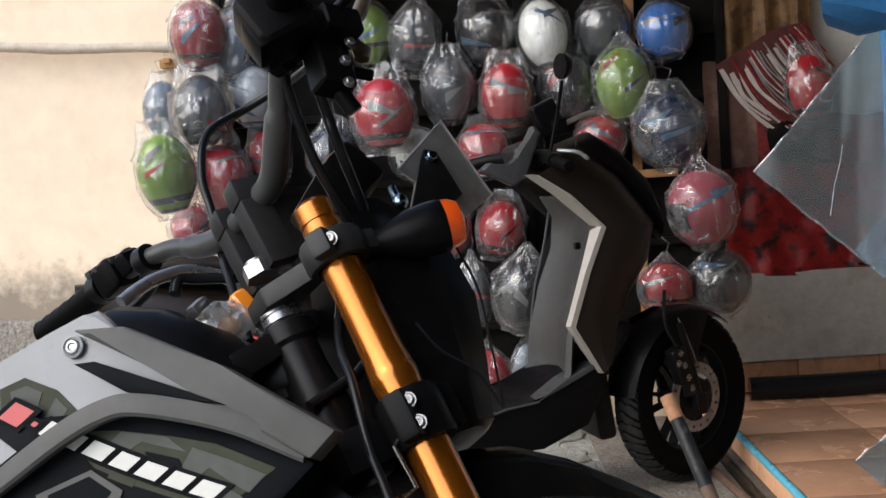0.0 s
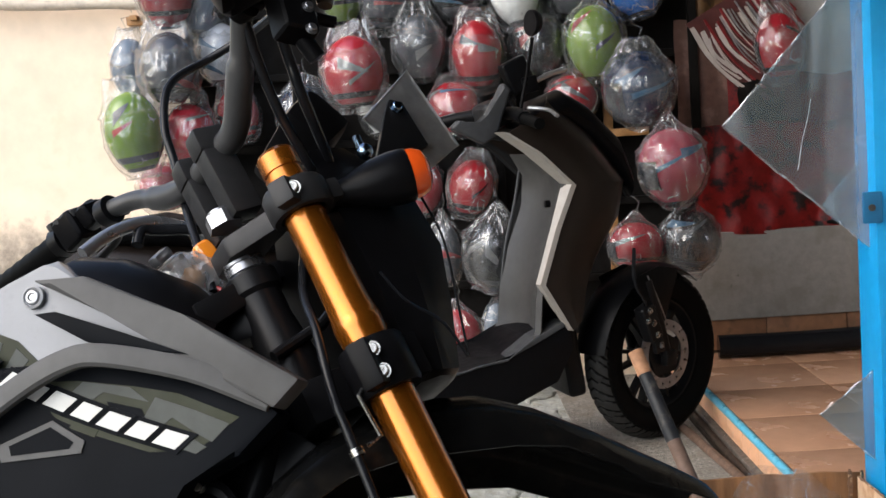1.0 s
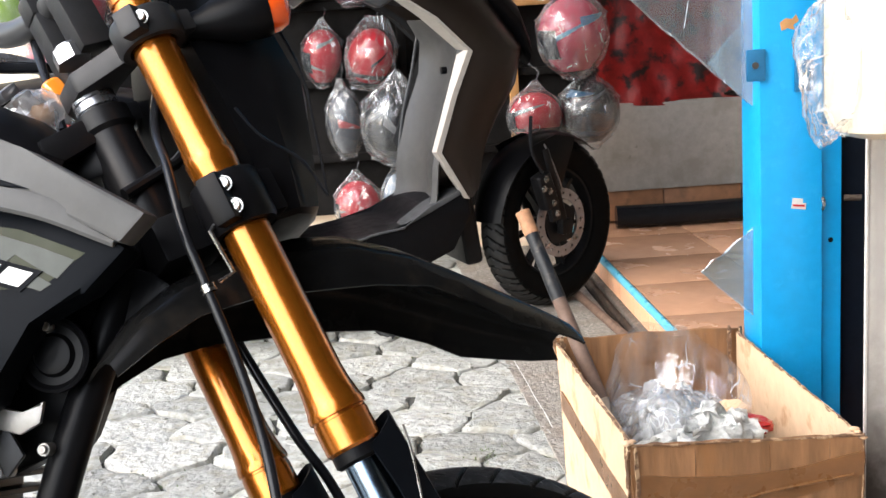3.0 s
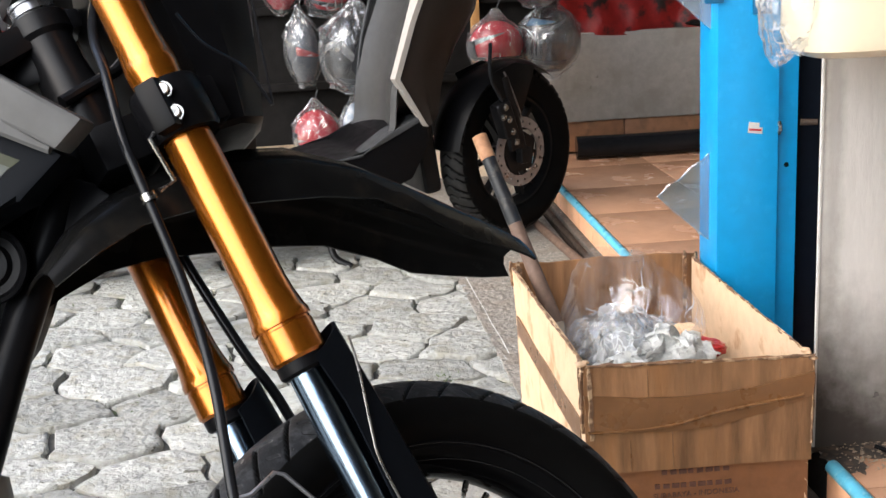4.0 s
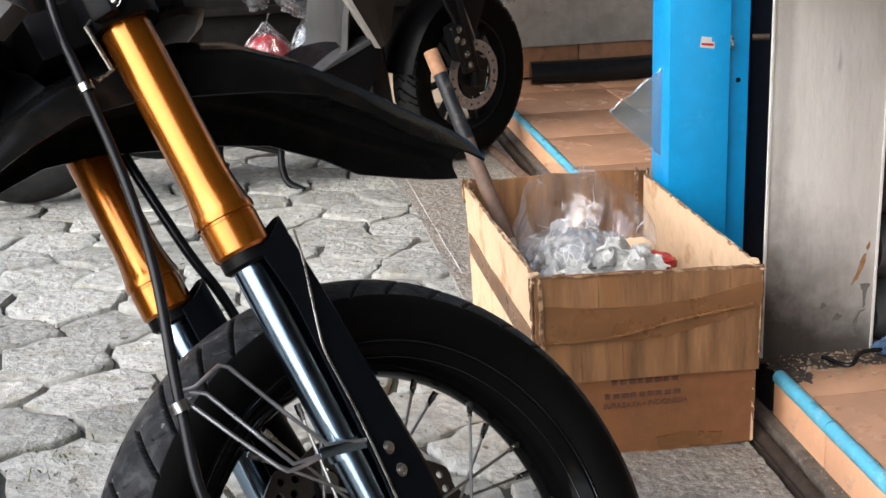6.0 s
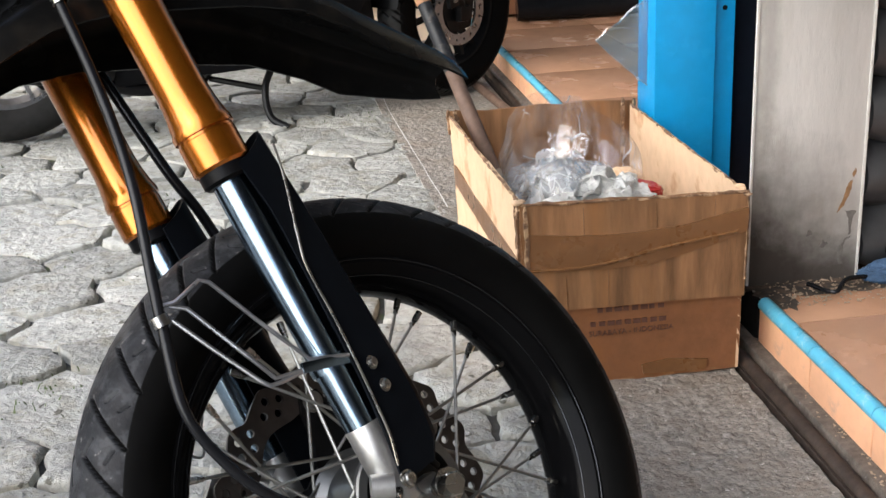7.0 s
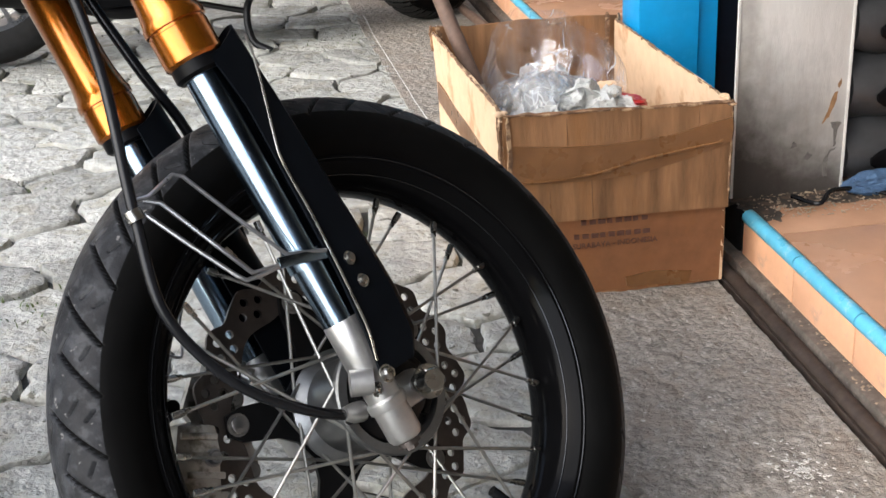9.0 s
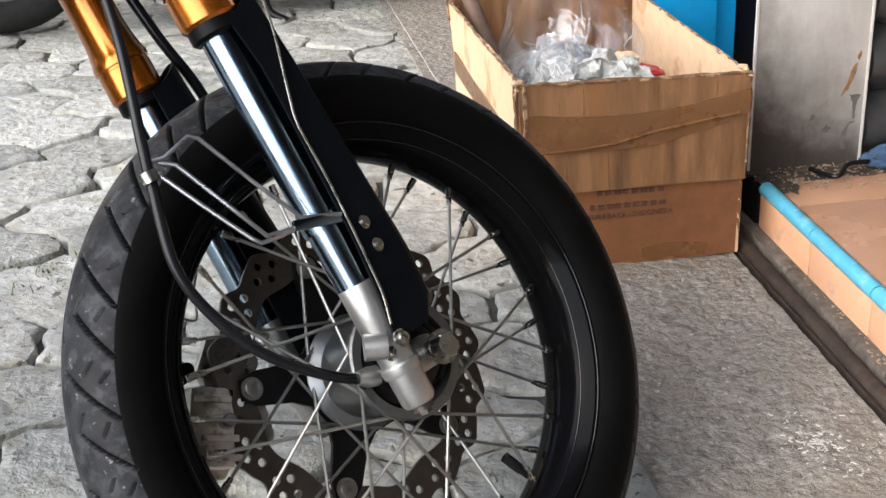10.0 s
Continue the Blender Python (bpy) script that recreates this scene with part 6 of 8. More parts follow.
for s in (1, -1):
    def p(x, y, z):
        return TURNED @ V(s * x, y + 0.4, z) + V(0, -0.5, 0)

    bm = bmesh.new()
    tube(bm, glide([p(0.05, -0.40, 1.08), p(0.14, -0.42, 1.075), p(0.22, -0.46, 1.06)], 5), [0.02] * 11, 16)
    part("bar_end", bm, BLACK_SATIN, scooter, "black handlebar arm", SCOOT)
    bm = bmesh.new()
    tube(bm, glide([p(0.2, -0.45, 1.062), p(0.33, -0.5, 1.04)], 6), 0.0165, 16)
    part("grip", bm, RUBBER, scooter, "black rubber grip", SCOOT)
    bm = bmesh.new()
    tube(bm, glide([p(0.18, -0.41, 1.09), p(0.26, -0.405, 1.08), p(0.35, -0.45, 1.06)], 5), 0.006, 10)
    part("lever", bm, ALLOY, scooter, "alloy lever", SCOOT)
    if s < 0:
        continue
    bm = bmesh.new()
    tube(bm, glide([p(0.17, -0.43, 1.09), p(0.2, -0.42, 1.2), p(0.24, -0.43, 1.29)], 5), 0.0055, 10)
    c = p(0.25, -0.44, 1.33)
    loft(bm, [[c + V(0.055 * k * math.cos(a), d, 0.038 * k * math.sin(a)) for a in (2 * math.pi * j / 18 for j in range(18))] for d, k in ((0.022, 0.3), (0.018, 0.8), (0.005, 1.0), (-0.004, 0.97))])
    part("mirror", bm, BLACK_SATIN, scooter, "black rear-view mirror", SCOOT)
# body, seat, engine, rear wheel, stand
bm = bmesh.new()
secs = []
for y, half, low, top in ((-1.85, 0.05, 0.72, 0.80), (-1.65, 0.12, 0.58, 0.80), (-1.4, 0.17, 0.46, 0.76), (-1.15, 0.17, 0.30, 0.74), (-0.95, 0.13, 0.28, 0.70), (-0.85, 0.08, 0.28, 0.6)):
    secs.append([(half * math.copysign(abs(math.cos(a)) ** 0.7, math.cos(a)), y, (low + top) / 2 + (top - low) / 2 * math.copysign(abs(math.sin(a)) ** 0.8, math.sin(a))) for a in (2 * math.pi * k / 24 for k in range(24))])
loft(bm, secs)
part("rear_body", bm, COWL_BRONZE, scooter, "dark bronze rear body", SCOOT)
bm = bmesh.new()
secs = []
for y, half, low, top in ((-1.75, 0.1, 0.78, 0.84), (-1.5, 0.15, 0.76, 0.86), (-1.25, 0.16, 0.72, 0.80), (-1.0, 0.12, 0.69, 0.78), (-0.88, 0.07, 0.66, 0.72)):
    secs.append([(half * math.cos(a), y, (low + top) / 2 + (top - low) / 2 * math.sin(a)) for a in (2 * math.pi * k / 20 for k in range(20))])
loft(bm, secs)
part("seat", bm, BLACK_SATIN, scooter, "black seat", SCOOT)
RW = SCOOT @ Matrix.Translation((0, -1.36, 0.283 + ground_z(-0.58) - ground_z(0.72)))
bm = bmesh.new()
turned(bm, [(-0.034, 0.178), (-0.05, 0.20), (-0.058, 0.23), (-0.05, 0.255), (-0.03, 0.274), (0.0, 0.28), (0.03, 0.274), (0.05, 0.255), (0.058, 0.23), (0.05, 0.20), (0.034, 0.178)], 72, closed=True)
rear_w = part("rear_wheel", bm, OLD_RUBBER, scooter, "black rear wheel", RW)
scooter_rim(rear_w, RW, STEEL_DULL, "bluish grey alloy rim")
bm = bmesh.new()
pierced(bm, ring_of(0, 0, 0.11, 40), [ring_of(0, 0, 0.075, 30)], 0.05, 0.054)
part("brake_disc", bm, STEEL, rear_w, at=RW, smooth=0)
bm = bmesh.new()
block(bm, (0.02, -1.1, 0.27), (0.2, 0.4, 0.14), bevel=0.04, seg=3)
tube(bm, glide([(0.12, -0.85, 0.2), (0.15, -1.0, 0.18), (0.17, -1.15, 0.22)], 5), 0.02, 14)
part("engine", bm, BLACK_METAL, scooter, "black engine block", SCOOT)
bm = bmesh.new()
tube(bm, [(0.175, -1.1, 0.25), (0.18, -1.15, 0.26), (0.19, -1.6, 0.36), (0.19, -1.65, 0.37)], [0.03, 0.055, 0.06, 0.03], 24)
part("exhaust", bm, BLACK_METAL, scooter, "black exhaust silencer", SCOOT)
bm = bmesh.new()
tube(bm, glide([(0.1, -0.62, 0.2), (0.12, -0.66, 0.13), (0.15, -0.66, 0.05), (0.19, -0.62, 0.02)], 5), 0.011, 10)
tube(bm, glide([(-0.1, -0.72, 0.2), (-0.12, -0.78, 0.13), (-0.14, -0.78, 0.06), (-0.16, -0.76, 0.045)], 5), 0.011, 10)
tube(bm, [(-0.12, -0.76, 0.13), (0.12, -0.66, 0.13)], 0.009, 10)
part("centre_stand", bm, BLACK_METAL, scooter, "black centre stand", SCOOT)


# ---- helmets in plastic bags on the back rack ----
SHELLS = {
    "maroon": (0.2, 0.02, 0.025), "slate": (0.12, 0.15, 0.19), "green": (0.12, 0.2, 0.025), "charcoal": (0.045, 0.048, 0.055),
    "black": (0.014, 0.014, 0.016), "white": (0.7, 0.72, 0.7), "blue": (0.02, 0.12, 0.4), "silver": (0.4, 0.42, 0.45),
    "red": (0.27, 0.018, 0.026), "crimson": (0.24, 0.014, 0.02), "navy": (0.012, 0.02, 0.045), "pink": (0.28, 0.04, 0.065), "clear": (0.55, 0.57, 0.58),
}
SHELL_MATS = {k: material("helmet_" + k, c, 0.22, 0.0, 0.08, 30, coat=0.4) for k, c in SHELLS.items()}
VISOR = material("smoked_visor", (0.02, 0.022, 0.026), 0.08, 0.0, 0.1, 20, coat=0.6)
STRIPES = [material("helmet_stripe_" + n, c, 0.3) for n, c in (("white", (0.12, 0.12, 0.12)), ("silver", (0.08, 0.08, 0.085)), ("red", (0.2, 0.015, 0.015)), ("blue", (0.03, 0.09, 0.16)))]
WORDS = {"maroon": "dark red", "slate": "slate grey", "green": "lime green", "charcoal": "charcoal grey", "clear": "pale grey", "navy": "navy black", "pink": "dusty pink", "crimson": "crimson"}
TOP = [
    (-0.94, 4.75, 1.65, 0.115, 0.164, "maroon"),
    (-0.81, 4.85, 1.63, 0.089, 0.167, "slate"),
    (-0.29, 4.95, 1.63, 0.097, 0.148, "green"),
    (-0.11, 4.85, 1.59, 0.103, 0.156, "charcoal"),
    (0.17, 4.9, 1.61, 0.118, 0.141, "black"),
    (0.39, 4.85, 1.58, 0.106, 0.156, "white"),
    (0.63, 4.9, 1.59, 0.113, 0.141, "charcoal"),
    (0.86, 4.85, 1.56, 0.109, 0.128, "blue"),
]
MIDDLE = [
    (-1.15, 4.95, 1.39, 0.080, 0.137, "slate"),
    (-0.94, 4.7, 1.36, 0.121, 0.162, "charcoal"),
    (-0.77, 4.85, 1.42, 0.095, 0.134, "silver"),
    (-0.24, 4.65, 1.30, 0.126, 0.162, "red"),
    (0.01, 4.8, 1.39, 0.110, 0.149, "charcoal"),
    (0.23, 4.75, 1.34, 0.107, 0.158, "crimson"),
    (0.47, 4.85, 1.37, 0.112, 0.145, "black"),
    (0.68, 4.75, 1.36, 0.118, 0.164, "green"),
    (0.82, 4.6, 1.17, 0.137, 0.158, "navy"),
]
LOW = [
    (-1.07, 4.6, 1.13, 0.114, 0.180, "green"),
    (-0.89, 4.75, 1.10, 0.114, 0.153, "red"),
    (-0.72, 4.85, 1.17, 0.089, 0.123, "red"),
    (-1.03, 4.85, 0.91, 0.112, 0.112, "pink"),
    (-0.46, 4.8, 1.16, 0.099, 0.132, "navy"),
    (-0.14, 4.85, 1.14, 0.106, 0.117, "white"),
    (0.13, 4.75, 1.14, 0.107, 0.120, "red"),
    (0.29, 4.95, 1.13, 0.091, 0.114, "charcoal"),
    (0.59, 4.8, 1.15, 0.105, 0.105, "red"),
    (0.90, 4.45, 0.88, 0.125, 0.158, "pink"),
]
FLOOR = [
    (0.18, 4.8, 0.83, 0.099, 0.132, "crimson"),
    (0.77, 4.55, 0.58, 0.104, 0.110, "red"),
    (0.97, 4.55, 0.59, 0.110, 0.136, "black"),
    (0.25, 4.55, 0.60, 0.125, 0.16, "black"),
    (0.24, 4.6, 0.29, 0.058, 0.132, "slate"),
    (0.06, 4.75, 0.59, 0.071, 0.142, "charcoal"),
    (0.09, 4.75, 0.26, 0.093, 0.120, "red"),
    (1.37, 4.7, 1.29, 0.092, 0.151, "crimson"),
    (-0.01, 4.9, 0.84, 0.079, 0.124, "red"),
]


def helmet(x, y, z, half, tall, colour, seed):
    """A helmet hung upright in a tied clear bag: shell, visor, a stripe, the bag with its gathered neck."""
    rnd = random.Random(seed)
    at = Matrix.Translation((x, y, z)) @ Euler((rnd.uniform(-0.2, 0.2), rnd.uniform(-0.2, 0.2), rnd.uniform(1.6, 4.7))).to_matrix().to_4x4()
    ob = thing("helmet", WORDS.get(colour, colour) + " helmet wrapped in a crinkled clear plastic bag", "helmet", at, "helmets on the rack")
    r, h, sink = half * 0.97, tall * 0.88, -0.1 * tall
    band = rnd.choice((-34, -30, -22, -12))
    # some bags are drawn in to a neck, others end in a flat open mouth
    mouth, lop = rnd.choice((0.0, 0.55, 0.75, 0.9)) if z > 0.7 else 0.0, rnd.uniform(-0.35, 0.35)
    facing = radians(-90) - at.to_euler().z

    def skin(a, e, k=1.0):
        flat = 1.0 - 0.12 * max(0.0, -math.sin(e))
        return V(r * k * 0.94 * math.cos(a) * math.cos(e) * flat, r * k * 1.04 * math.sin(a) * math.cos(e) * flat, sink + h * k * math.sin(e))

    bm = bmesh.new()
    rings = [[skin(2 * math.pi * j / 28, radians(-62 + 152 * i / 15)) for j in range(28)] for i in range(16)]
    loft(bm, rings)
    part("shell", bm, SHELL_MATS[colour], ob, at=at)
    bm = bmesh.new()
    loft(bm, [[skin(radians(-90 - 62 + 124 * j / 14), radians(-30 + 44 * i / 6), 1.025) for j in range(15)] for i in range(7)], closed=False, caps=False)
    thicken(bm, 0.003)
    part("visor", bm, VISOR, ob, "smoked visor", at=at)
    bm = bmesh.new()
    loft(bm, [[skin(2 * math.pi * j / 28, radians(e0), k0) for j in range(28)] for e0, k0 in ((-63, 0.99), (-60, 1.02), (band - 5, 1.012), (band, 1.0))], caps=False)
    thicken(bm, 0.002)
    part("rim_band", bm, SHELL_MATS[rnd.choice(("charcoal", "black", colour))], ob, at=at)
    for k in range(2):
        # printed swooshes that taper to a point
        bm = bmesh.new()
        a0, e0 = facing + radians(rnd.uniform(-75, 25)), radians(rnd.uniform(-25, 40))
        long_, thick, rise = radians(rnd.uniform(35, 85)), radians(rnd.uniform(6, 20)), radians(rnd.uniform(-35, 35))
        loft(bm, [[skin(a0 + long_ * j / 13, min(1.5, e0 + rise * j / 13 + thick * (i / 2 - 0.5) * (1 - j / 13) ** 0.7), 1.012) for j in range(14)] for i in range(3)], closed=False, caps=False)
        part("swoosh", bm, rnd.choice(STRIPES + [SHELL_MATS["black"], SHELL_MATS["charcoal"]]), ob, at=at)
    # bag: a creased skin drawn in to a neck above, with two loose corners below
    bm = bmesh.new()
    noise_at = V(seed * 3.1, seed * 1.7, 0)
    rings = []
    across = V(-math.sin(facing), math.cos(facing), 0)
    for i in range(44):
        f = i / 43
        zz = -tall * 1.04 + 2.16 * tall * f
        q = abs(zz - sink) / (h * 1.06)
        rad = half * 1.02 * math.sqrt(max(0.0, 1 - q**2.3))
        if zz > sink:
            rad = max(rad, half * (0.1 + 0.75 * max(0.0, (1.12 * tall - zz) / (0.62 * tall)) ** 1.2 * 0.9)) if zz > sink + 0.45 * h else rad
        else:
            rad = max(rad, half * 0.42)
        gather = 0.03 + 0.24 * max(0.0, 2 * f - 1) ** 2 + 0.12 * max(0.0, 1 - 5 * f)
        ring = []
        for j in range(72):
            a = 2 * math.pi * j / 72
            d = V(math.cos(a), math.sin(a), 0)
            q = noise_at + d * 2.2 + V(0, 0, zz * 9)
            n = 0.6 - 1.5 * abs(noise.noise(q)) - 0.9 * abs(noise.noise(q * 2.3 + V(4, 0, 0)))
            pleat = gather * (0.5 - 1.6 * abs(noise.noise(noise_at + d * 5.0 + V(0, 0, zz * 2))))
            ear = 0.3 * half * max(0.0, abs(math.cos(a)) - 0.82) / 0.18 * max(0.0, 0.2 - f) / 0.2
            spot = d * (rad * (1 + 0.085 * n + pleat) + ear)
            flat = mouth * min(1.0, max(0.0, (f - 0.62) / 0.26))
            if flat:
                side = d.dot(across)
                wide_ = half * (0.95 - 0.25 * max(0.0, f - 0.8) / 0.2) * (1 + 0.1 * noise.noise(noise_at + V(zz * 14, 0, 0)))
                level = across * (wide_ * side) + (d - across * side) * (0.25 * rad + 0.012) + d * (0.05 * half * n)
                spot = spot.lerp(level, flat)
                zz_ = zz - flat * tall * (0.16 * (0.5 + noise.noise(noise_at + d * 1.5)) + 0.3 * lop * side)
            else:
                zz_ = zz
            ring.append(spot + V(0, 0, zz_ + 0.009 * n))
        rings.append(ring)
    loft(bm, rings, caps=True)
    part("bag", bm, BAG, ob, "crinkled clear plastic bag", at=at, smooth=28)
    bm = bmesh.new()
    top = V(0, 0, tall * 0.98)
    tube(bm, [top, top + V(0.0, 0.02, 0.05), at.inverted() @ V(x, y + 0.1, z + tall + 0.07), at.inverted() @ V(x, 5.03, z + tall + 0.09)], 0.0025, 6)
    part("tie", bm, BAG, ob, at=at)
    return ob


seed = 1
for row in (TOP, MIDDLE, LOW, FLOOR):
    for spot in row:
        helmet(*spot, seed)
        seed += 1


# ---- rack, drapes and goods on the back wall ----
rack = thing("helmet_rack", "wooden wall rack behind the hung helmets, coloured near black for shade", "rack", pose(0, 4.98, 1.0))
# board and rails are near black to carry the shade behind the helmets
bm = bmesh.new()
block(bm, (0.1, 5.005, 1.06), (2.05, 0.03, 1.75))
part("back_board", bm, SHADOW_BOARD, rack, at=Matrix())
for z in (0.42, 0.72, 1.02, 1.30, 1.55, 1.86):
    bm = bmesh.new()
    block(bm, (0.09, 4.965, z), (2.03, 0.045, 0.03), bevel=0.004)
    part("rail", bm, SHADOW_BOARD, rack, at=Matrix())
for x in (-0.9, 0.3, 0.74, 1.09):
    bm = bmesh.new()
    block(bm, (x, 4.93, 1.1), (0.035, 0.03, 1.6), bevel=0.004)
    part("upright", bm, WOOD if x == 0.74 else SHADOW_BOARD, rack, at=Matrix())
bm = bmesh.new()
block(bm, (0.81, 4.88, 0.995), (0.16, 0.03, 0.032), bevel=0.004)
part("cross_piece", bm, WOOD, rack, "orange-brown wooden cross piece", at=Matrix())
bm = bmesh.new()
block(bm, (0.2, 4.86, 1.84), (2.0, 0.25, 0.025), bevel=0.004)
part("shelf", bm, WOOD, rack, "orange-brown varnished shelf", at=Matrix())

bm = bmesh.new()
path = [V(-2.6 + 0.1 * k, 4.97, 1.73 - 0.0068 * k + 0.004 * math.sin(k)) for k in range(17)]
tube(bm, path, [0.021 if k % 5 else 0.024 for k in range(17)], 16)
solid("bamboo_pole", bm, BAMBOO, "grey dried bamboo pole fixed along the cream wall", "pole")
bm = bmesh.new()
block(bm, (-1.13, 5.02, 1.57), (0.07, 0.04, 0.035), bevel=0.004)
block(bm, (-1.13, 4.99, 1.58), (0.03, 0.03, 0.02), bevel=0.003)
solid("wall_bracket", bm, WOOD, "small wooden bracket on the cream wall", "bracket")
bm = bmesh.new()
tube(bm, glide([(1.1, 4.75, 0.138), (1.4, 4.73, 0.138), (1.7, 4.75, 0.138), (2.1, 4.77, 0.138)], 6), 0.045, 18)
solid("black_pipe", bm, HOSE, "black round band along the tiled bench foot", "hose")


def drape(name, mat, label, category, x0, x1, z0, z1, y, folds, deep, seed, lean=0.0):
    """Cloth or vinyl hung against the wall, with folds."""
    bm = bmesh.new()
    rows3 = []
    for i in range(25):
        f = i / 24
        row = []
        for j in range(41):
            g = j / 40
            n = noise.noise(V(g * folds, f * 1.6, seed)) + 0.4 * noise.noise(V(g * folds * 2.7, f * 4, seed + 5))
            row.append((x0 + (x1 - x0) * g + lean * f + 0.02 * n, y + deep * n, z1 + (z0 - z1) * f + 0.02 * noise.noise(V(g * 4, 0, seed))))
        rows3.append(row)
    loft(bm, rows3, closed=False, caps=False)
    thicken(bm, 0.003)
    return solid(name, bm, mat, label, category)


drape("red_cover", CLOTH_RED, "red vinyl cover heaped on the white bench", "cover", 1.06, 1.95, 0.56, 0.99, 4.86, 5, 0.05, 3)
drape("red_sheet", CLOTH_RED, "glossy red sheet with dark blotches for its shade", "sheet", 1.22, 1.9, 0.6, 1.18, 4.93, 3, 0.03, 9)
STRIPE_W = material("printed_white_stripe", (0.42, 0.37, 0.34), 0.4, 0.0, 0.1, 30)
STRIPE_R = material("printed_brown_red", (0.075, 0.02, 0.018), 0.4, 0.0, 0.2, 30)
STRIPE_D = material("printed_maroon", (0.16, 0.012, 0.014), 0.35, 0.0, 0.2, 30)
STRIPE_G = material("printed_grey", (0.2, 0.19, 0.19), 0.35, 0.0, 0.2, 30)
banner = thing("striped_banner", "dark printed plastic banner with slanting white, grey and maroon stripes", "banner", pose(1.3, 4.9, 1.0))
bm = bmesh.new()
slab(bm, [(1.06, 1.40), (1.3, 1.53), (1.42, 1.55), (1.5, 1.4), (1.5, 1.0), (1.33, 1.05)], 4.9, 4.906, "XZ")
part("cloth", bm, STRIPE_R, banner, at=Matrix())
rnd = random.Random(12)
for k in range(34):
    # each stripe starts on the slanting upper rim and runs down to the right
    bm = bmesh.new()
    f = k / 33
    x, z = 1.065 + 0.33 * f + rnd.uniform(-0.004, 0.004), 1.395 + 0.145 * f
    w, l = rnd.choice((0.003, 0.004, 0.006, 0.009, 0.016)), rnd.uniform(0.6, 1.0) * (0.42 - 0.2 * f)
    start = rnd.uniform(0.0, 0.12) * (1 - f)
    bow = 0.03 * (1 - f)
    left, right = [], []
    for j in range(9):
        g = start + (l - start) * j / 8
        q = (x + 0.62 * g - bow * math.sin(math.pi * j / 8), z - 0.78 * g)
        left.append(q)
        right.append((q[0] + w * (1 + 0.3 * math.sin(j)), q[1] + 0.4 * w))
    slab(bm, left + right[::-1], 4.894 - 0.0002 * k, 4.9, "XZ")
    part("stripe", bm, rnd.choice((STRIPE_W, STRIPE_W, STRIPE_G, STRIPE_D)), banner, at=Matrix())
drape("brown_drape", STEM_BROWN, "mustard-brown cloth hung in upright folds on the shop wall", "cloth", 1.1, 1.46, 1.36, 2.05, 4.955, 4, 0.045, 21)
drape("brown_cloth", BROWN_CLOTH, "faded reddish-brown cloth hung under the mustard drape", "cloth", 1.02, 1.26, 0.9, 1.42, 4.935, 2, 0.02, 33)
drape("dark_cloth", SHADOW_BOARD, "black cloth hung beside the red cover", "cloth", 1.26, 1.44, 1.0, 1.16, 4.9, 2, 0.02, 39)
bundle = thing("shoe", "black and red sports shoe lying on the white bench", "shoe", pose(1.66, 4.87, 0.575))
for name, mat, at_, size, k in (("sole", SHADOW_BOARD, (1.66, 4.87, 0.592), (0.085, 0.045, 0.022), 61), ("upper", CLOTH_RED, (1.69, 4.87, 0.625), (0.055, 0.038, 0.03), 62)):
    part(name, bag_mesh(at_, size, k, 3, 0.1), mat, bundle, at=Matrix())

# ---- clear plastic sheets hung beside the post ----
def sheet(outline, y, lean):
    bm = bmesh.new()
    n = len(outline)
    c = sum((V(p[0], 0, p[1]) for p in outline), V(0, 0, 0)) / n
    rings = []
    for f in (1.0, 0.985, 0.7, 0.4, 0.15):
        ring = []
        for k in range(n):
            for j in range(6):
                a, b = V(outline[k][0], 0, outline[k][1]), V(outline[(k + 1) % n][0], 0, outline[(k + 1) % n][1])
                q = c + (a.lerp(b, j / 6) - c) * f
                q.y = y + lean * (q.x - c.x) + 0.012 * noise.noise(q * 6)
                ring.append(q)
        rings.append(ring)
    loft(bm, rings, caps=False)
    bmesh.ops.holes_fill(bm, edges=[e for e in bm.edges if e.is_boundary], sides=6 * n)
    return bm


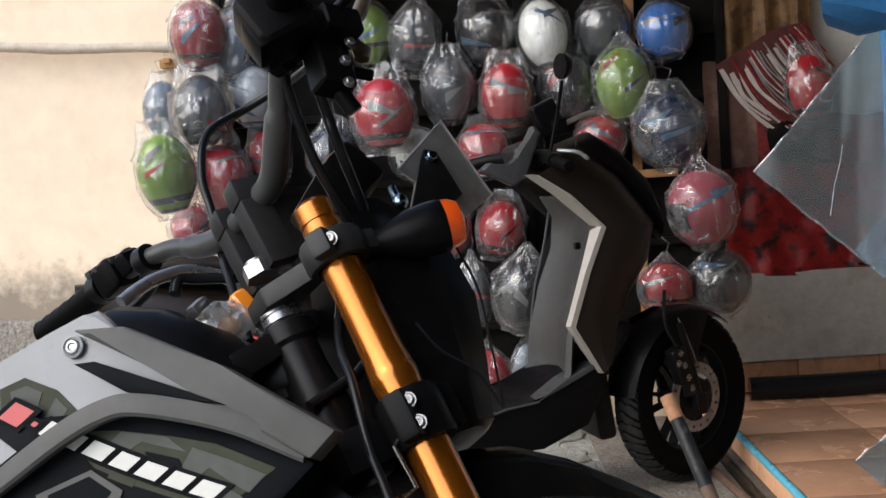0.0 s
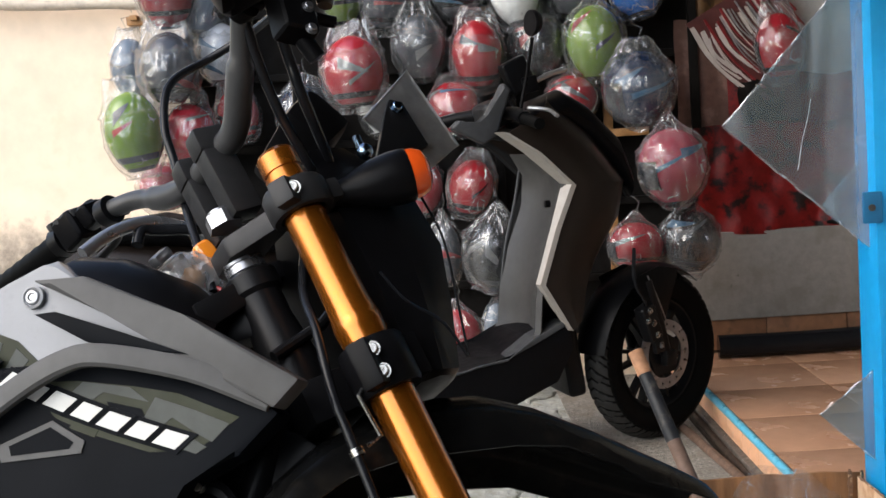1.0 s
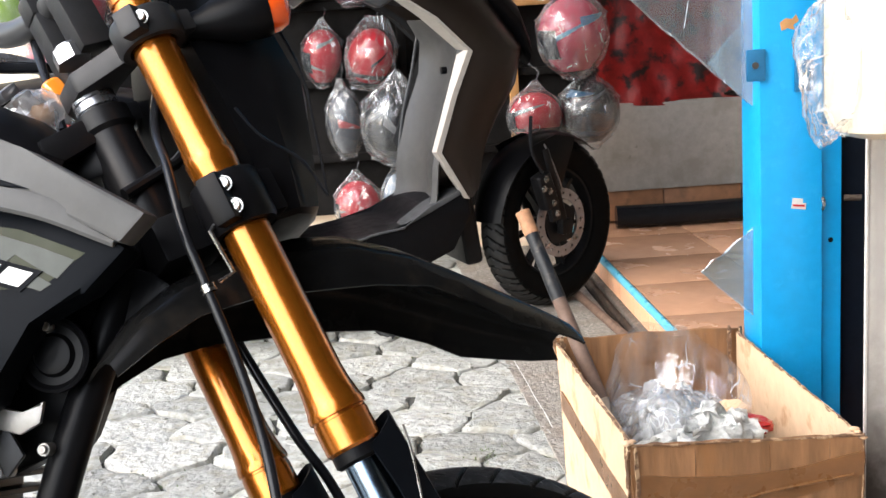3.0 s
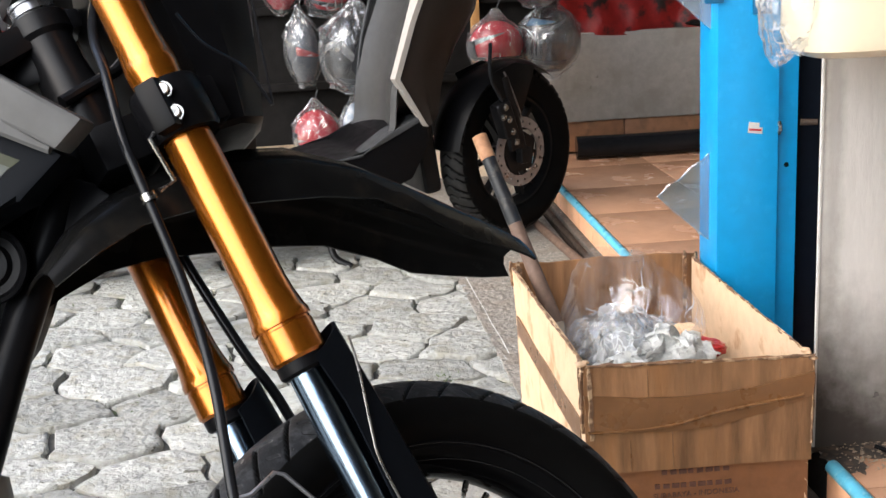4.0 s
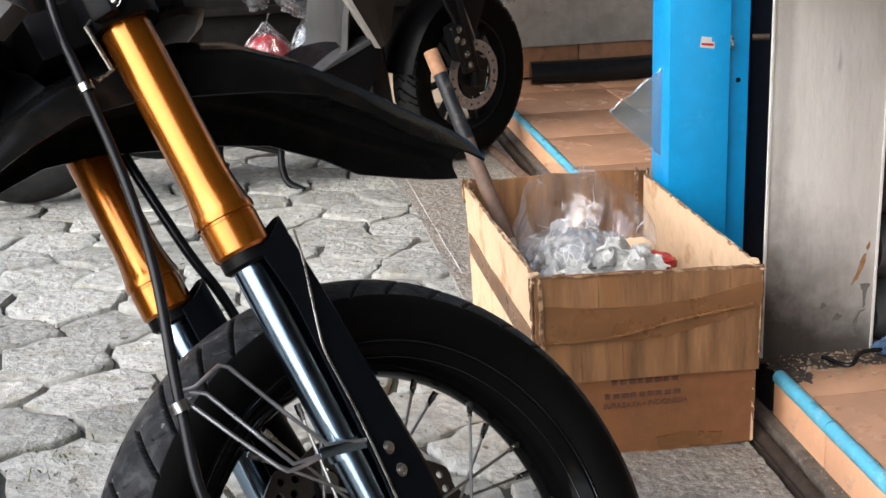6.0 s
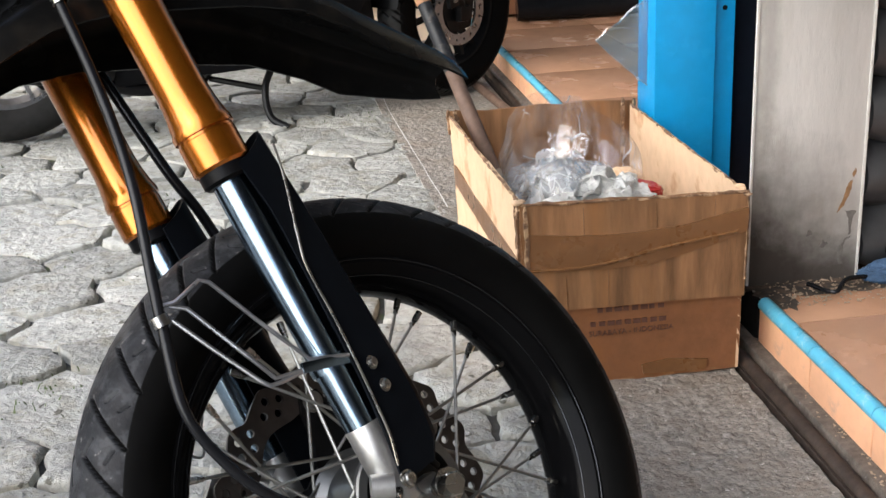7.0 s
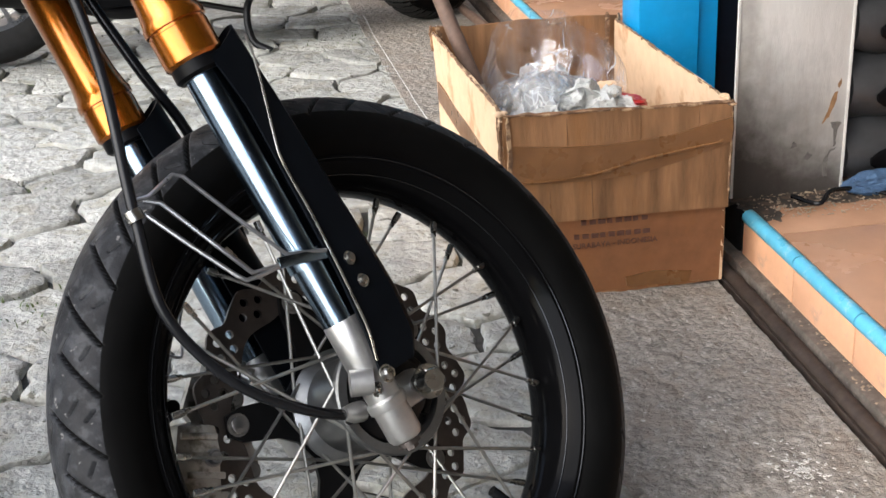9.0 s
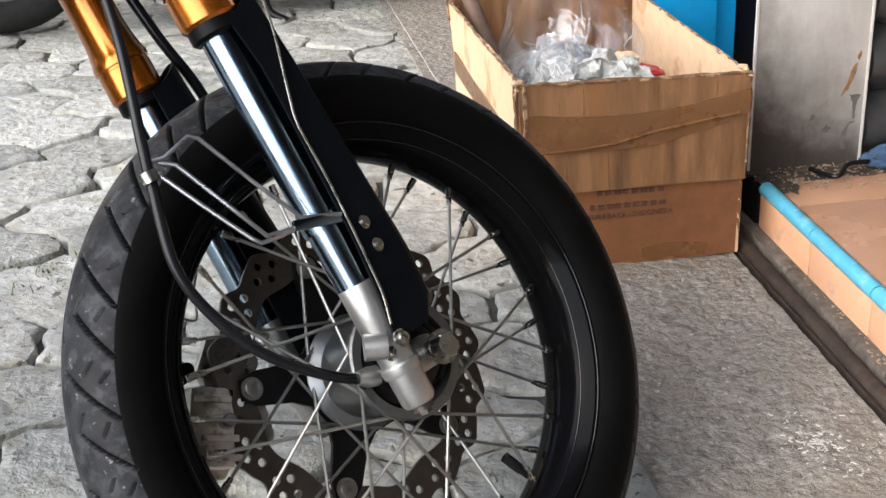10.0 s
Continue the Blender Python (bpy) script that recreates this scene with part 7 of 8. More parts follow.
SHEETS = [([(0.613, 1.01), (0.842, 1.26), (1.0, 1.3), (1.0, 0.70), (0.888, 0.757)], 2.345, 0.02), ([(0.802, 0.85), (0.96, 1.02), (0.96, 0.69)], 2.375, 0.0), ([(0.772, 0.455), (0.888, 0.54), (0.95, 0.57), (0.95, 0.30), (0.887, 0.35)], 2.345, 0.02)]
for outline, y, lean in SHEETS:
    ob = thing("plastic_sheet", "hazy clear plastic sheet with pale seamed edge on the post", "plastic sheet", pose(outline[0][0], y, outline[0][1]), "plastic sheets by the post")
    part("film", sheet(outline, y, lean), SHEET, ob, at=Matrix())
    bm = bmesh.new()
    pts = [V(p[0], y + lean * (p[0] - sum(q[0] for q in outline) / len(outline)), p[1]) for p in (outline[1], outline[0], outline[-1])]
    line = [pts[0].lerp(pts[1], k / 14) for k in range(14)] + [pts[1].lerp(pts[2], k / 14) for k in range(15)]
    tube(bm, [q + 0.004 * V(noise.noise(q * 60), noise.noise(q * 70), noise.noise(q * 80)) for q in line], [0.0022 + 0.0012 * abs(noise.noise(q * 90)) for q in line], 6)
    part("seam", bm, SCRAP, ob, "pale frayed seam", at=Matrix())
    if outline[0][0] < 0.65:
        for p0, p1, w in (((0.778, 1.05), (0.748, 0.92), 0.0007),):
            bm = bmesh.new()
            line = [V(p0[0] + (p1[0] - p0[0]) * k / 16, 0, p0[1] + (p1[1] - p0[1]) * k / 16) for k in range(17)]
            line = [V(q.x + 0.003 * noise.noise(q * 20), y - 0.004 + lean * (q.x - 0.87) + 0.012 * noise.noise(V(q.x, 0, q.z) * 6), q.z) for q in line]
            tube(bm, line, [w * (0.5 + abs(noise.noise(q * 50))) for q in line], 6)
            part("fold_crease", bm, SCRAP_MILK, ob, "pale crease in the sheet", at=Matrix())
bm = bmesh.new()
secs = []
for k in range(10):
    f = k / 9
    secs.append([(0.7 + 0.45 * f + 0.03 * math.cos(a), 2.14 + 0.07 * math.cos(a), 1.285 - 0.03 * math.sin(5 * f) + 0.035 * math.sin(a) + 0.025 * noise.noise(V(f * 7, a, 1))) for a in (2 * math.pi * j / 12 for j in range(12))])
loft(bm, secs)
solid("tarpaulin", bm, BLUE_DARK, "rolled dark blue tarpaulin over the door", "tarpaulin")

# cream can hung in front of the pillar with a clear bag beside it
can = thing("plastic_can", "cream plastic can hung on the white pillar", "can", pose(0.93, 1.78, 0.76))
bm = bmesh.new()
secs = []
for z, k in ((0.765, 0.4), (0.768, 0.75), (0.778, 0.93), (0.80, 1.0), (1.08, 1.0), (1.11, 0.9), (1.13, 0.5)):
    secs.append([(0.925 + 0.115 * k * math.copysign(abs(math.cos(a)) ** 0.6, math.cos(a)), 1.78 + 0.08 * k * math.copysign(abs(math.sin(a)) ** 0.6, math.sin(a)), z) for a in (2 * math.pi * j / 32 for j in range(32))])
loft(bm, secs)
part("body", bm, CREAM_PLASTIC, can, at=Matrix())
bm = bmesh.new()
tube(bm, [(0.925, 1.78, 1.13), (0.925, 1.78, 1.15)], 0.025, 20)
part("cap", bm, BLUE_PAINT, can, at=Matrix())
bm = bmesh.new()
tube(bm, glide([(0.87, 1.78, 1.12), (0.89, 1.82, 1.2), (0.95, 1.94, 1.24)], 6), 0.004, 8)
part("hook", bm, STEEL, can, at=Matrix())


solid("hanging_bag", bag_mesh((0.80, 1.76, 0.87), (0.045, 0.05, 0.1), 3), BAG, "clear plastic bag hanging beside the cream can", "bag")

# black rolls stacked right of the pillar
RAG = material("faded_blue_cloth", (0.04, 0.085, 0.16), 0.9, 0.0, 0.3, 60, 0.5, 300)
ROLL = material("grey_black_leatherette", (0.035, 0.036, 0.038), 0.42, 0.0, 0.2, 30, 0.3, 120)
for k in range(5):
    bm = bmesh.new()
    z = FLOOR_Z + 0.058 + 0.112 * k
    secs = []
    for i in range(15):
        f = i / 14
        r = 0.063 * (1 - 0.25 * (2 * f - 1) ** 8)
        secs.append([(1.136 + 0.33 * f, 2.0 + 0.06 * math.cos(a) * (1 + 0.16 * noise.noise(V(f * 5, math.cos(a) + k, math.sin(a)))), z + r * math.sin(a) * (1 + 0.2 * noise.noise(V(f * 7, math.cos(a) + 3 * k, math.sin(a))))) for a in (2 * math.pi * j / 18 for j in range(18))])
    loft(bm, secs)
    roll = thing("folded_bag", "folded black leatherette bag with a steel eyelet in a stack", "bag", pose(1.3, 2.0, z - 0.058), "black bags by the pillar")
    part("cover", bm, ROLL, roll, at=Matrix())
    bm = bmesh.new()
    loft(bm, [[(1.172 + 0.14 * f + 0.01 * math.sin(3 * k), 1.934 - 0.003 * math.sin(a), z - 0.012 + 0.028 * math.sin(math.pi * f) ** 0.5 * math.cos(a)) for a in (2 * math.pi * j / 12 for j in range(12))] for f in (0.02, 0.1, 0.25, 0.5, 0.8, 0.98)])
    part("pocket", bm, BLACK_SATIN, roll, "black open pocket", at=Matrix())
    bm = bmesh.new()
    turned(bm, [(1.927, 0.009), (1.927, 0.012), (1.931, 0.012), (1.931, 0.009)], 20, "Y", (1.224 + 0.006 * math.sin(2 * k), 0, z - 0.008), closed=True)
    part("eyelet", bm, STEEL_DULL, roll, "steel eyelet", at=Matrix())
bm = bmesh.new()
tube(bm, glide([(1.02, 1.9, 0.105), (1.05, 1.86, 0.103), (1.08, 1.88, 0.115), (1.14, 1.9, 0.105), (1.2, 1.86, 0.1)], 6), 0.004, 8)
solid("black_cable", bm, HOSE, "thin black cable lying on the tiles", "cable")
bm = bag_mesh((1.17, 1.905, 0.112), (0.05, 0.022, 0.02), 8)
solid("blue_rag", bm, RAG, "crumpled blue rag on the tiles", "rag")

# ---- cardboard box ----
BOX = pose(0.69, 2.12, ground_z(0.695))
carton = thing("cardboard_box", "open worn brown cardboard box with packing tape and faded print", "box", BOX)
BW, BD, BH = 0.178, 0.300, 0.307


def wobble(bm, k, s=7.0):
    for v in bm.verts:
        v.co += k * V(noise.noise(v.co * s), noise.noise(v.co * s + V(9, 0, 0)), noise.noise(v.co * s + V(0, 9, 0)))


def card(name, x0, x1, y0, y1, z0, z1, mat, label=""):
    bm = bmesh.new()
    block(bm, ((x0 + x1) / 2, (y0 + y1) / 2, (z0 + z1) / 2), (x1 - x0, y1 - y0, z1 - z0))
    long = [e for e in bm.edges if e.calc_length() > 0.05]
    bmesh.ops.subdivide_edges(bm, edges=long, cuts=9, use_grid_fill=True)
    wobble(bm, 0.0035)
    for v in bm.verts:
        if v.co.z > z1 - 0.02:
            v.co.z += 0.004 * noise.noise(v.co * 40)
    return part(name, bm, mat, carton, label, smooth=20)


# dark front against pale side walls: the fall of light as card colour
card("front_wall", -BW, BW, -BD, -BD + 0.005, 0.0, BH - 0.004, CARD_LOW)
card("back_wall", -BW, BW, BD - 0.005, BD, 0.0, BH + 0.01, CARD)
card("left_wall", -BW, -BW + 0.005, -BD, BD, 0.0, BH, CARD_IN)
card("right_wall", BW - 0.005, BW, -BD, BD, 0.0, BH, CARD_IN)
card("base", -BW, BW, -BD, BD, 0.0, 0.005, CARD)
for x, z0, z1 in ((-0.24, 0.136, 0.2), (0.09, 0.138, 0.206), (0.58, 0.14, 0.21), (0.3, 0.136, 0.17), (-0.62, 0.136, 0.185), (0.72, 0.23, 0.3), (-0.45, 0.24, 0.298), (0.2, 0.25, 0.3)):
    bm = bmesh.new()
    tube(bm, [V(x * BW + 0.0015 * noise.noise(V(x * 9, k, 0)), -BD - 0.0076, z0 + (z1 - z0) * k / 6) for k in range(7)], [0.0004, 0.0007, 0.0008, 0.0007, 0.0008, 0.0006, 0.0004], 6)
    part("crease", bm, CARD_TAPE, carton, "crushed crease")
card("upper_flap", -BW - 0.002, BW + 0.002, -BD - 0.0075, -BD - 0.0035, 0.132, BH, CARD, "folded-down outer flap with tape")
secs = [(-BW - 0.003, 0.222, 0.04), (-0.12, 0.2, 0.055), (-0.05, 0.196, 0.056), (0.03, 0.203, 0.05), (0.1, 0.217, 0.046), (BW + 0.002, 0.243, 0.04)]
bm = bmesh.new()
loft(bm, [[(x, -BD - 0.0105, z), (x, -BD - 0.006, z), (x, -BD - 0.006, z + d), (x, -BD - 0.0105, z + d)] for x, z, d in secs])
bmesh.ops.subdivide_edges(bm, edges=list(bm.edges), cuts=2, use_grid_fill=True)
wobble(bm, 0.003, 16.0)
part("tape", bm, CARD_TAPE, carton, "brown glossy packing tape", smooth=20)
bm = bmesh.new()
tube(bm, [(x, -BD - 0.012 + 0.001 * math.sin(60 * x), 0.2 + 0.05 * ((x + BW) / (2 * BW)) ** 1.6 + 0.003 * math.sin(25 * x)) for x in (-BW + 0.02 * k for k in range(18))] + [(BW + 0.005, -BD + 0.01, 0.262)], 0.0024, 7)
part("twine", bm, CARD_TAPE, carton, "dark brown twine")
for row, z, x0, n in ((0, 0.121, -0.06, 8), (1, 0.098, -0.072, 9)):
    for k in range(n):
        x = x0 + 0.0142 * k
        w = 0.0085 + 0.003 * ((k * 7 + row * 3) % 3) / 2
        bm = bmesh.new()
        slab(bm, [(x, z), (x + w, z), (x + w, z + 0.0075), (x, z + 0.0075)], -BD - 0.0016, -BD + 0.001, "XZ")
        wobble(bm, 0.0006, 90.0)
        part("print_bar", bm, INK, carton)
words = bpy.data.curves.new("print_line", "FONT")
words.body, words.size, words.extrude = "SURABAYA - INDONESIA", 0.0125, 0.0006
holder = bpy.data.objects.new("print_line", words)
letters = bpy.data.meshes.new_from_object(holder)
bpy.data.objects.remove(holder)
letters.materials.append(INK)
letters.name = "print_line"
place("print_line", letters, carton, BOX @ Matrix.Translation((-0.068, -BD - 0.0012, 0.082)) @ Matrix.Rotation(radians(90), 4, "X"), "faded brown printed words")
bm = bmesh.new()
slab(bm, [(0.015, 0.008), (0.12, 0.004), (0.125, 0.022), (0.06, 0.03), (0.012, 0.024)], -BD - 0.0018, -BD + 0.001, "XZ")
part("tape_scrap", bm, CARD_TAPE, carton, "torn tape")
bm = bmesh.new()
slab(bm, [(-0.268, 0.165), (0.268, 0.175), (0.268, 0.215), (-0.268, 0.21)], -BW - 0.0025, -BW + 0.001, "YZ")
part("side_tape", bm, CARD_TAPE, carton, "brown band along the left side")
SCRAP_CARD = material("torn_card_fibre", (0.16, 0.085, 0.045), 0.95, 0.0, 0.45, 60, 0.8, 200, wear=(0.4, 0.26, 0.15), amount=0.4, spread=25)
rnd = random.Random(31)


def torn_strip(x, y, z0, z1, wide, turn, seed):
    """A ragged upright ribbon of torn corrugated card."""
    bm = bmesh.new()
    n = 16
    secs = []
    for k in range(n + 1):
        f = k / n
        w = wide * (0.55 + 0.7 * abs(noise.noise(V(f * 6, seed, 0)))) * (1 - 0.5 * f**6)
        q = V(x + 0.003 * noise.noise(V(f * 5, seed, 3)), y + 0.003 * noise.noise(V(f * 5, 3, seed)), z0 + (z1 - z0) * f)
        d = V(math.cos(turn + 0.3 * noise.noise(V(f * 3, 1, seed))), math.sin(turn), 0)
        e = V(-d.y, d.x, 0) * 0.0016
        secs.append([q - w * d - e, q + w * d - e, q + w * d + e, q - w * d + e])
    loft(bm, secs)
    return part("torn_strip", bm, SCRAP_CARD, carton, "frayed strip of torn card")


for k, (x, y_, z0, z1, wide, turn) in enumerate(((-BW - 0.004, -BD - 0.004, 0.2, BH + 0.004, 0.007, 0.4), (-BW + 0.006, -BD - 0.011, 0.19, BH - 0.002, 0.005, 0.2), (-BW - 0.006, -BD + 0.008, 0.235, BH + 0.006, 0.006, 1.3), (BW + 0.003, -BD - 0.006, 0.16, BH + 0.002, 0.005, 0.9), (BW + 0.002, BD - 0.01, 0.23, BH + 0.012, 0.008, 0.7), (BW - 0.02, BD - 0.012, 0.2, BH + 0.016, 0.006, 0.1), (-BW, BD - 0.005, 0.27, BH + 0.01, 0.008, 0.5), (-BW + 0.012, BD - 0.012, 0.255, BH + 0.014, 0.007, 0.2))):
    torn_strip(x, y_, z0, z1, wide, turn, k + 1)
for k in range(14):
    # tufts of paper fibre at the torn front corner and along the rims
    if k < 7:
        p = V(BW - 0.006 + rnd.gauss(0, 0.007), -BD - 0.002 + rnd.gauss(0, 0.005), BH + rnd.uniform(-0.008, 0.01))
    elif k < 11:
        p = V(-BW + rnd.gauss(0, 0.007), -BD + rnd.gauss(0, 0.006), BH + rnd.uniform(-0.008, 0.005))
    else:
        p = V(-BW + 0.02 + rnd.gauss(0, 0.012), BD + rnd.gauss(0, 0.004), BH + rnd.uniform(0, 0.012))
    bm = bag_mesh((0, 0, 0), (rnd.uniform(0.003, 0.008), rnd.uniform(0.003, 0.007), rnd.uniform(0.002, 0.005)), 40 + k, 2)
    bmesh.ops.translate(bm, vec=p, verts=bm.verts)
    part("fibre_tuft", bm, CARD_IN if k % 3 else SCRAP_CARD, carton, smooth=0)
for x0, x1, y0, y1 in ((-BW, BW, -BD - 0.006, -BD - 0.006), (-BW + 0.002, -BW + 0.002, -BD, BD), (BW - 0.002, BW - 0.002, -BD, BD), (-BW, BW, BD - 0.002, BD - 0.002)):
    # crushed rim along each top edge
    bm = bmesh.new()
    n = 60
    line = []
    rims = []
    for k in range(n + 1):
        f = k / n
        q = V(x0 + (x1 - x0) * f, y0 + (y1 - y0) * f, BH - 0.001)
        line.append(q + 0.0022 * V(noise.noise(q * 70), noise.noise(q * 60 + V(5, 0, 0)), noise.noise(q * 45)))
        rims.append(0.0022 + 0.0022 * abs(noise.noise(q * 80)))
    tube(bm, line, rims, 6)
    part("crushed_rim", bm, SCRAP_CARD, carton, "frayed crushed rim")

# the box is racked: its rims and foot are out of square
RIM = {(-1, -1): (0.007, 0.017), (1, -1): (-0.001, -0.012), (1, 1): (-0.003, -0.005), (-1, 1): (-0.015, 0.01)}
FOOT = {(-1, -1): (0.01, -0.005), (1, -1): (0.004, 0.002), (1, 1): (0.0, -0.01), (-1, 1): (-0.003, 0.0)}
for ob in carton.children:
    if ob.name.startswith("print_line"):
        continue
    for v in ob.data.vertices:
        u, w, h = v.co.x / BW, v.co.y / BD, min(1.0, max(0.0, v.co.z / BH))
        for (a, b), top in RIM.items():
            k = 0.25 * (1 + a * u) * (1 + b * w)
            v.co.x += k * (h * top[0] + (1 - h) * FOOT[(a, b)][0])
            v.co.y += k * (h * top[1] + (1 - h) * FOOT[(a, b)][1])


# what lies in the box
def rubbish(name, mat, label, category, x, y, z, size, seed, crisp=0.5):
    p = BOX @ V(x, y, z)
    return solid(name, bag_mesh(p, size, seed, 5, crisp), mat, label, category)


def crumpled(bm, centre, size, seed, sharp=0.35):
    """A sheet of film pushed together into folds."""
    n = 56
    rows4 = []
    for i in range(n):
        row = []
        for j in range(n):
            u, w = 2 * i / (n - 1) - 1, 2 * j / (n - 1) - 1
            q = V(u * 1.3, w * 1.3, seed)
            fold = 0.6 - 1.6 * abs(noise.noise(q * 1.7)) - 0.5 * abs(noise.noise(q * 4.1)) 
            side = V(noise.noise(q * 2.3 + V(7, 0, 0)), noise.noise(q * 2.3 + V(0, 7, 0)), 0)
            dome = 1.0 - 0.75 * (u * u + w * w) ** 0.9
            row.append(Vector(centre) + V(size[0] * (u + sharp * side.x), size[1] * (w + sharp * side.y), size[2] * (dome + 0.55 * fold)))
        rows4.append(row)
    return loft(bm, rows4, closed=False, caps=False)


for k, (x, y_, z, size) in enumerate(((-0.02, 0.05, 0.2, (0.09, 0.11, 0.07)), (-0.05, -0.05, 0.19, (0.08, 0.11, 0.09)))):
    solid("wrapping_film", crumpled(bmesh.new(), BOX @ V(x, y_, z), size, 11 + 3 * k), MILKY, "crumpled milky wrapping film stuffed in the cardboard box", "wrapping", group="wrapping in the box", smooth=22)
def open_bag():
    """A clear bag that stands open: a pleated sleeve with a ragged mouth."""
    bm = bmesh.new()
    rings = []
    for i in range(26):
        f = i / 25
        ring = []
        for j in range(96):
            a = 2 * math.pi * j / 96
            d = V(math.cos(a), math.sin(a), 0)
            pleat = 0.5 - 1.7 * abs(noise.noise(d * 3.1 + V(0, 0, 0.5 * f))) - 0.5 * abs(noise.noise(d * 7.0 + V(3, 0, 0.8 * f)))
            dent = noise.noise(d * 1.4 + V(0, 5, 1.6 * f))
            rise = 0.125 + 0.014 * noise.noise(d * 2.0 + V(8, 0, 0)) + 0.02 * math.sin(a)
            k = (0.88 + 0.2 * math.sin(2.6 * f)) * (1 + (0.03 + 0.07 * (1 - f)) * pleat + 0.16 * dent)
            ring.append(BOX @ V(-0.016 + 0.112 * k * d.x, 0.06 + 0.165 * k * d.y, 0.205 + rise * f * (0.8 + 0.25 * d.y)))
        rings.append(ring)
    loft(bm, rings, caps=False)
    return bm


sack = thing("clear_bag", "clear plastic bag standing open in the cardboard box", "bag", BOX @ Matrix.Translation((-0.01, 0.1, 0.2)))
part("sleeve", open_bag(), SCRAP, sack, "pleated clear film", at=Matrix(), smooth=25)
part("tucked_base", bag_mesh(BOX @ V(-0.012, 0.1, 0.2), (0.095, 0.12, 0.05), 21, 4, 0.3), MILKY, sack, "crumpled milky base of the bag", at=Matrix())
for k, (x, y_, z, size) in enumerate(((-0.06, -0.04, 0.22, (0.045, 0.09, 0.05)), (-0.06, -0.14, 0.21, (0.075, 0.06, 0.05)), (0.02, -0.1, 0.22, (0.065, 0.07, 0.06)))):
    solid("foam_wrap", crumpled(bmesh.new(), BOX @ V(x, y_, z), size, 40 + 5 * k, 0.5), FOAM, "crumpled white foam wrap in the cardboard box", "foam", group="foam in the box", smooth=30)
rubbish("wrapper", WRAPPER_RED, "torn red wrapper in the cardboard box", "wrapper", 0.085, -0.05, 0.235, (0.04, 0.03, 0.016), 15)
rubbish("paper_scrap", CARD_IN, "crumpled tan paper in the cardboard box", "paper", 0.08, 0.02, 0.235, (0.03, 0.03, 0.022), 16)
rubbish("cardboard_scrap", SCRAP_CARD, "torn cardboard scraps filling the box", "scrap", 0.06, 0.02, 0.13, (0.095, 0.18, 0.085), 17)

# pole that stands in the box, and a long batten on the ground
pole = thing("pole", "old wooden pole wrapped in dark tape, standing in the cardboard box", "pole", pose(0.56, 2.0, 0.1))
bm = bmesh.new()
a, b = V(0.627, 2.207, 0.03), V(0.452, 2.5, 0.569)
tube(bm, [a, a.lerp(b, 0.36)], [0.0165, 0.016], 16)
part("foot_sleeve", bm, PALE_WOOD, pole, "worn pale sleeve on its lower end", at=Matrix())
bm = bmesh.new()
tube(bm, [a.lerp(b, 0.355), a.lerp(b, 0.7)], [0.0155, 0.0145], 16)
part("lower_shaft", bm, STICK_WOOD, pole, at=Matrix())
bm = bmesh.new()
tube(bm, [a.lerp(b, 0.695), a.lerp(b, 0.93)], [0.0152, 0.0142], 16)
part("taped_shaft", bm, TAPE_BLACK, pole, "dark taped upper half", at=Matrix())
bm = bmesh.new()
tube(bm, [a.lerp(b, 0.92), b], [0.0155, 0.0155], 16)
part("end_ferrule", bm, STICK_END, pole, at=Matrix())
bm = bmesh.new()
tube(bm, [(0.81, 4.05, 0.016), (0.86, 3.45, 0.014), (0.875, 2.7, 0.012)], 0.014, 10)
solid("batten", bm, STICK_WOOD, "long dark wooden batten lying on the cement", "batten")


# ---- tiles, nosing and paving stones ----
riser = thing("step_edge", "peach tiled step with a rounded blue glazed nosing", "step", pose(KERB_X, 1.75, 0.0))
tagged(riser, kind="structure")
nose_bm, rise_bm = bmesh.new(), bmesh.new()
tube(nose_bm, [(KERB_X + 0.008, -0.0985, FLOOR_Z - 0.008), (KERB_X + 0.008, 0.0985, FLOOR_Z - 0.008)], 0.0125, 14)
nose_me = finish("nosing_tile", nose_bm, NOSING)
block(rise_bm, (KERB_X + 0.005, 0, 0.04), (0.012, 0.197, 0.075), bevel=0.0015)
rise_me = finish("riser_tile", rise_bm, PEACH)
y = 4.78
while y > -1.3:
    if not 1.9 < y < 2.4:
        place("nosing_tile", nose_me, riser, pose(0, y, 0))
        place("riser_tile", rise_me, riser, pose(0, y, 0))
    y -= 0.2
# added black block: paints the shade of the recess where step tiles are left out
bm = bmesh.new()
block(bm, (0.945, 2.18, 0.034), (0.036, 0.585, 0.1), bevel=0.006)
part("door_track", bm, SHADOW_BOARD, riser, "black block for the dark recess at the foot of the post", at=Matrix())
floor_ob = bpy.data.objects["floor"]
W["floor"] = Matrix()
tile_bm = bmesh.new()
block(tile_bm, (0, 0, 0), (0.397, 0.397, 0.012), bevel=0.0015)
tile_me = finish("floor_tile", tile_bm, TILE)
for i in range(5):
    for j in range(16):
        place("floor_tile", tile_me, floor_ob, pose(KERB_X + 0.02 + 0.2 + 0.4 * i, 4.78 - 0.4 * j, FLOOR_Z - 0.007))

ground_ob = bpy.data.objects["ground"]
W["ground"] = Matrix()
rnd = random.Random(5)
CELL = 0.118
corner_shift, edge_shift = {}, {}


def corner(cx, cy):
    key = (round(cx * 50), round(cy * 50))
    if key not in corner_shift:
        corner_shift[key] = V(cx + rnd.uniform(-0.03, 0.03), cy + rnd.uniform(-0.03, 0.03), 0)
    return corner_shift[key]


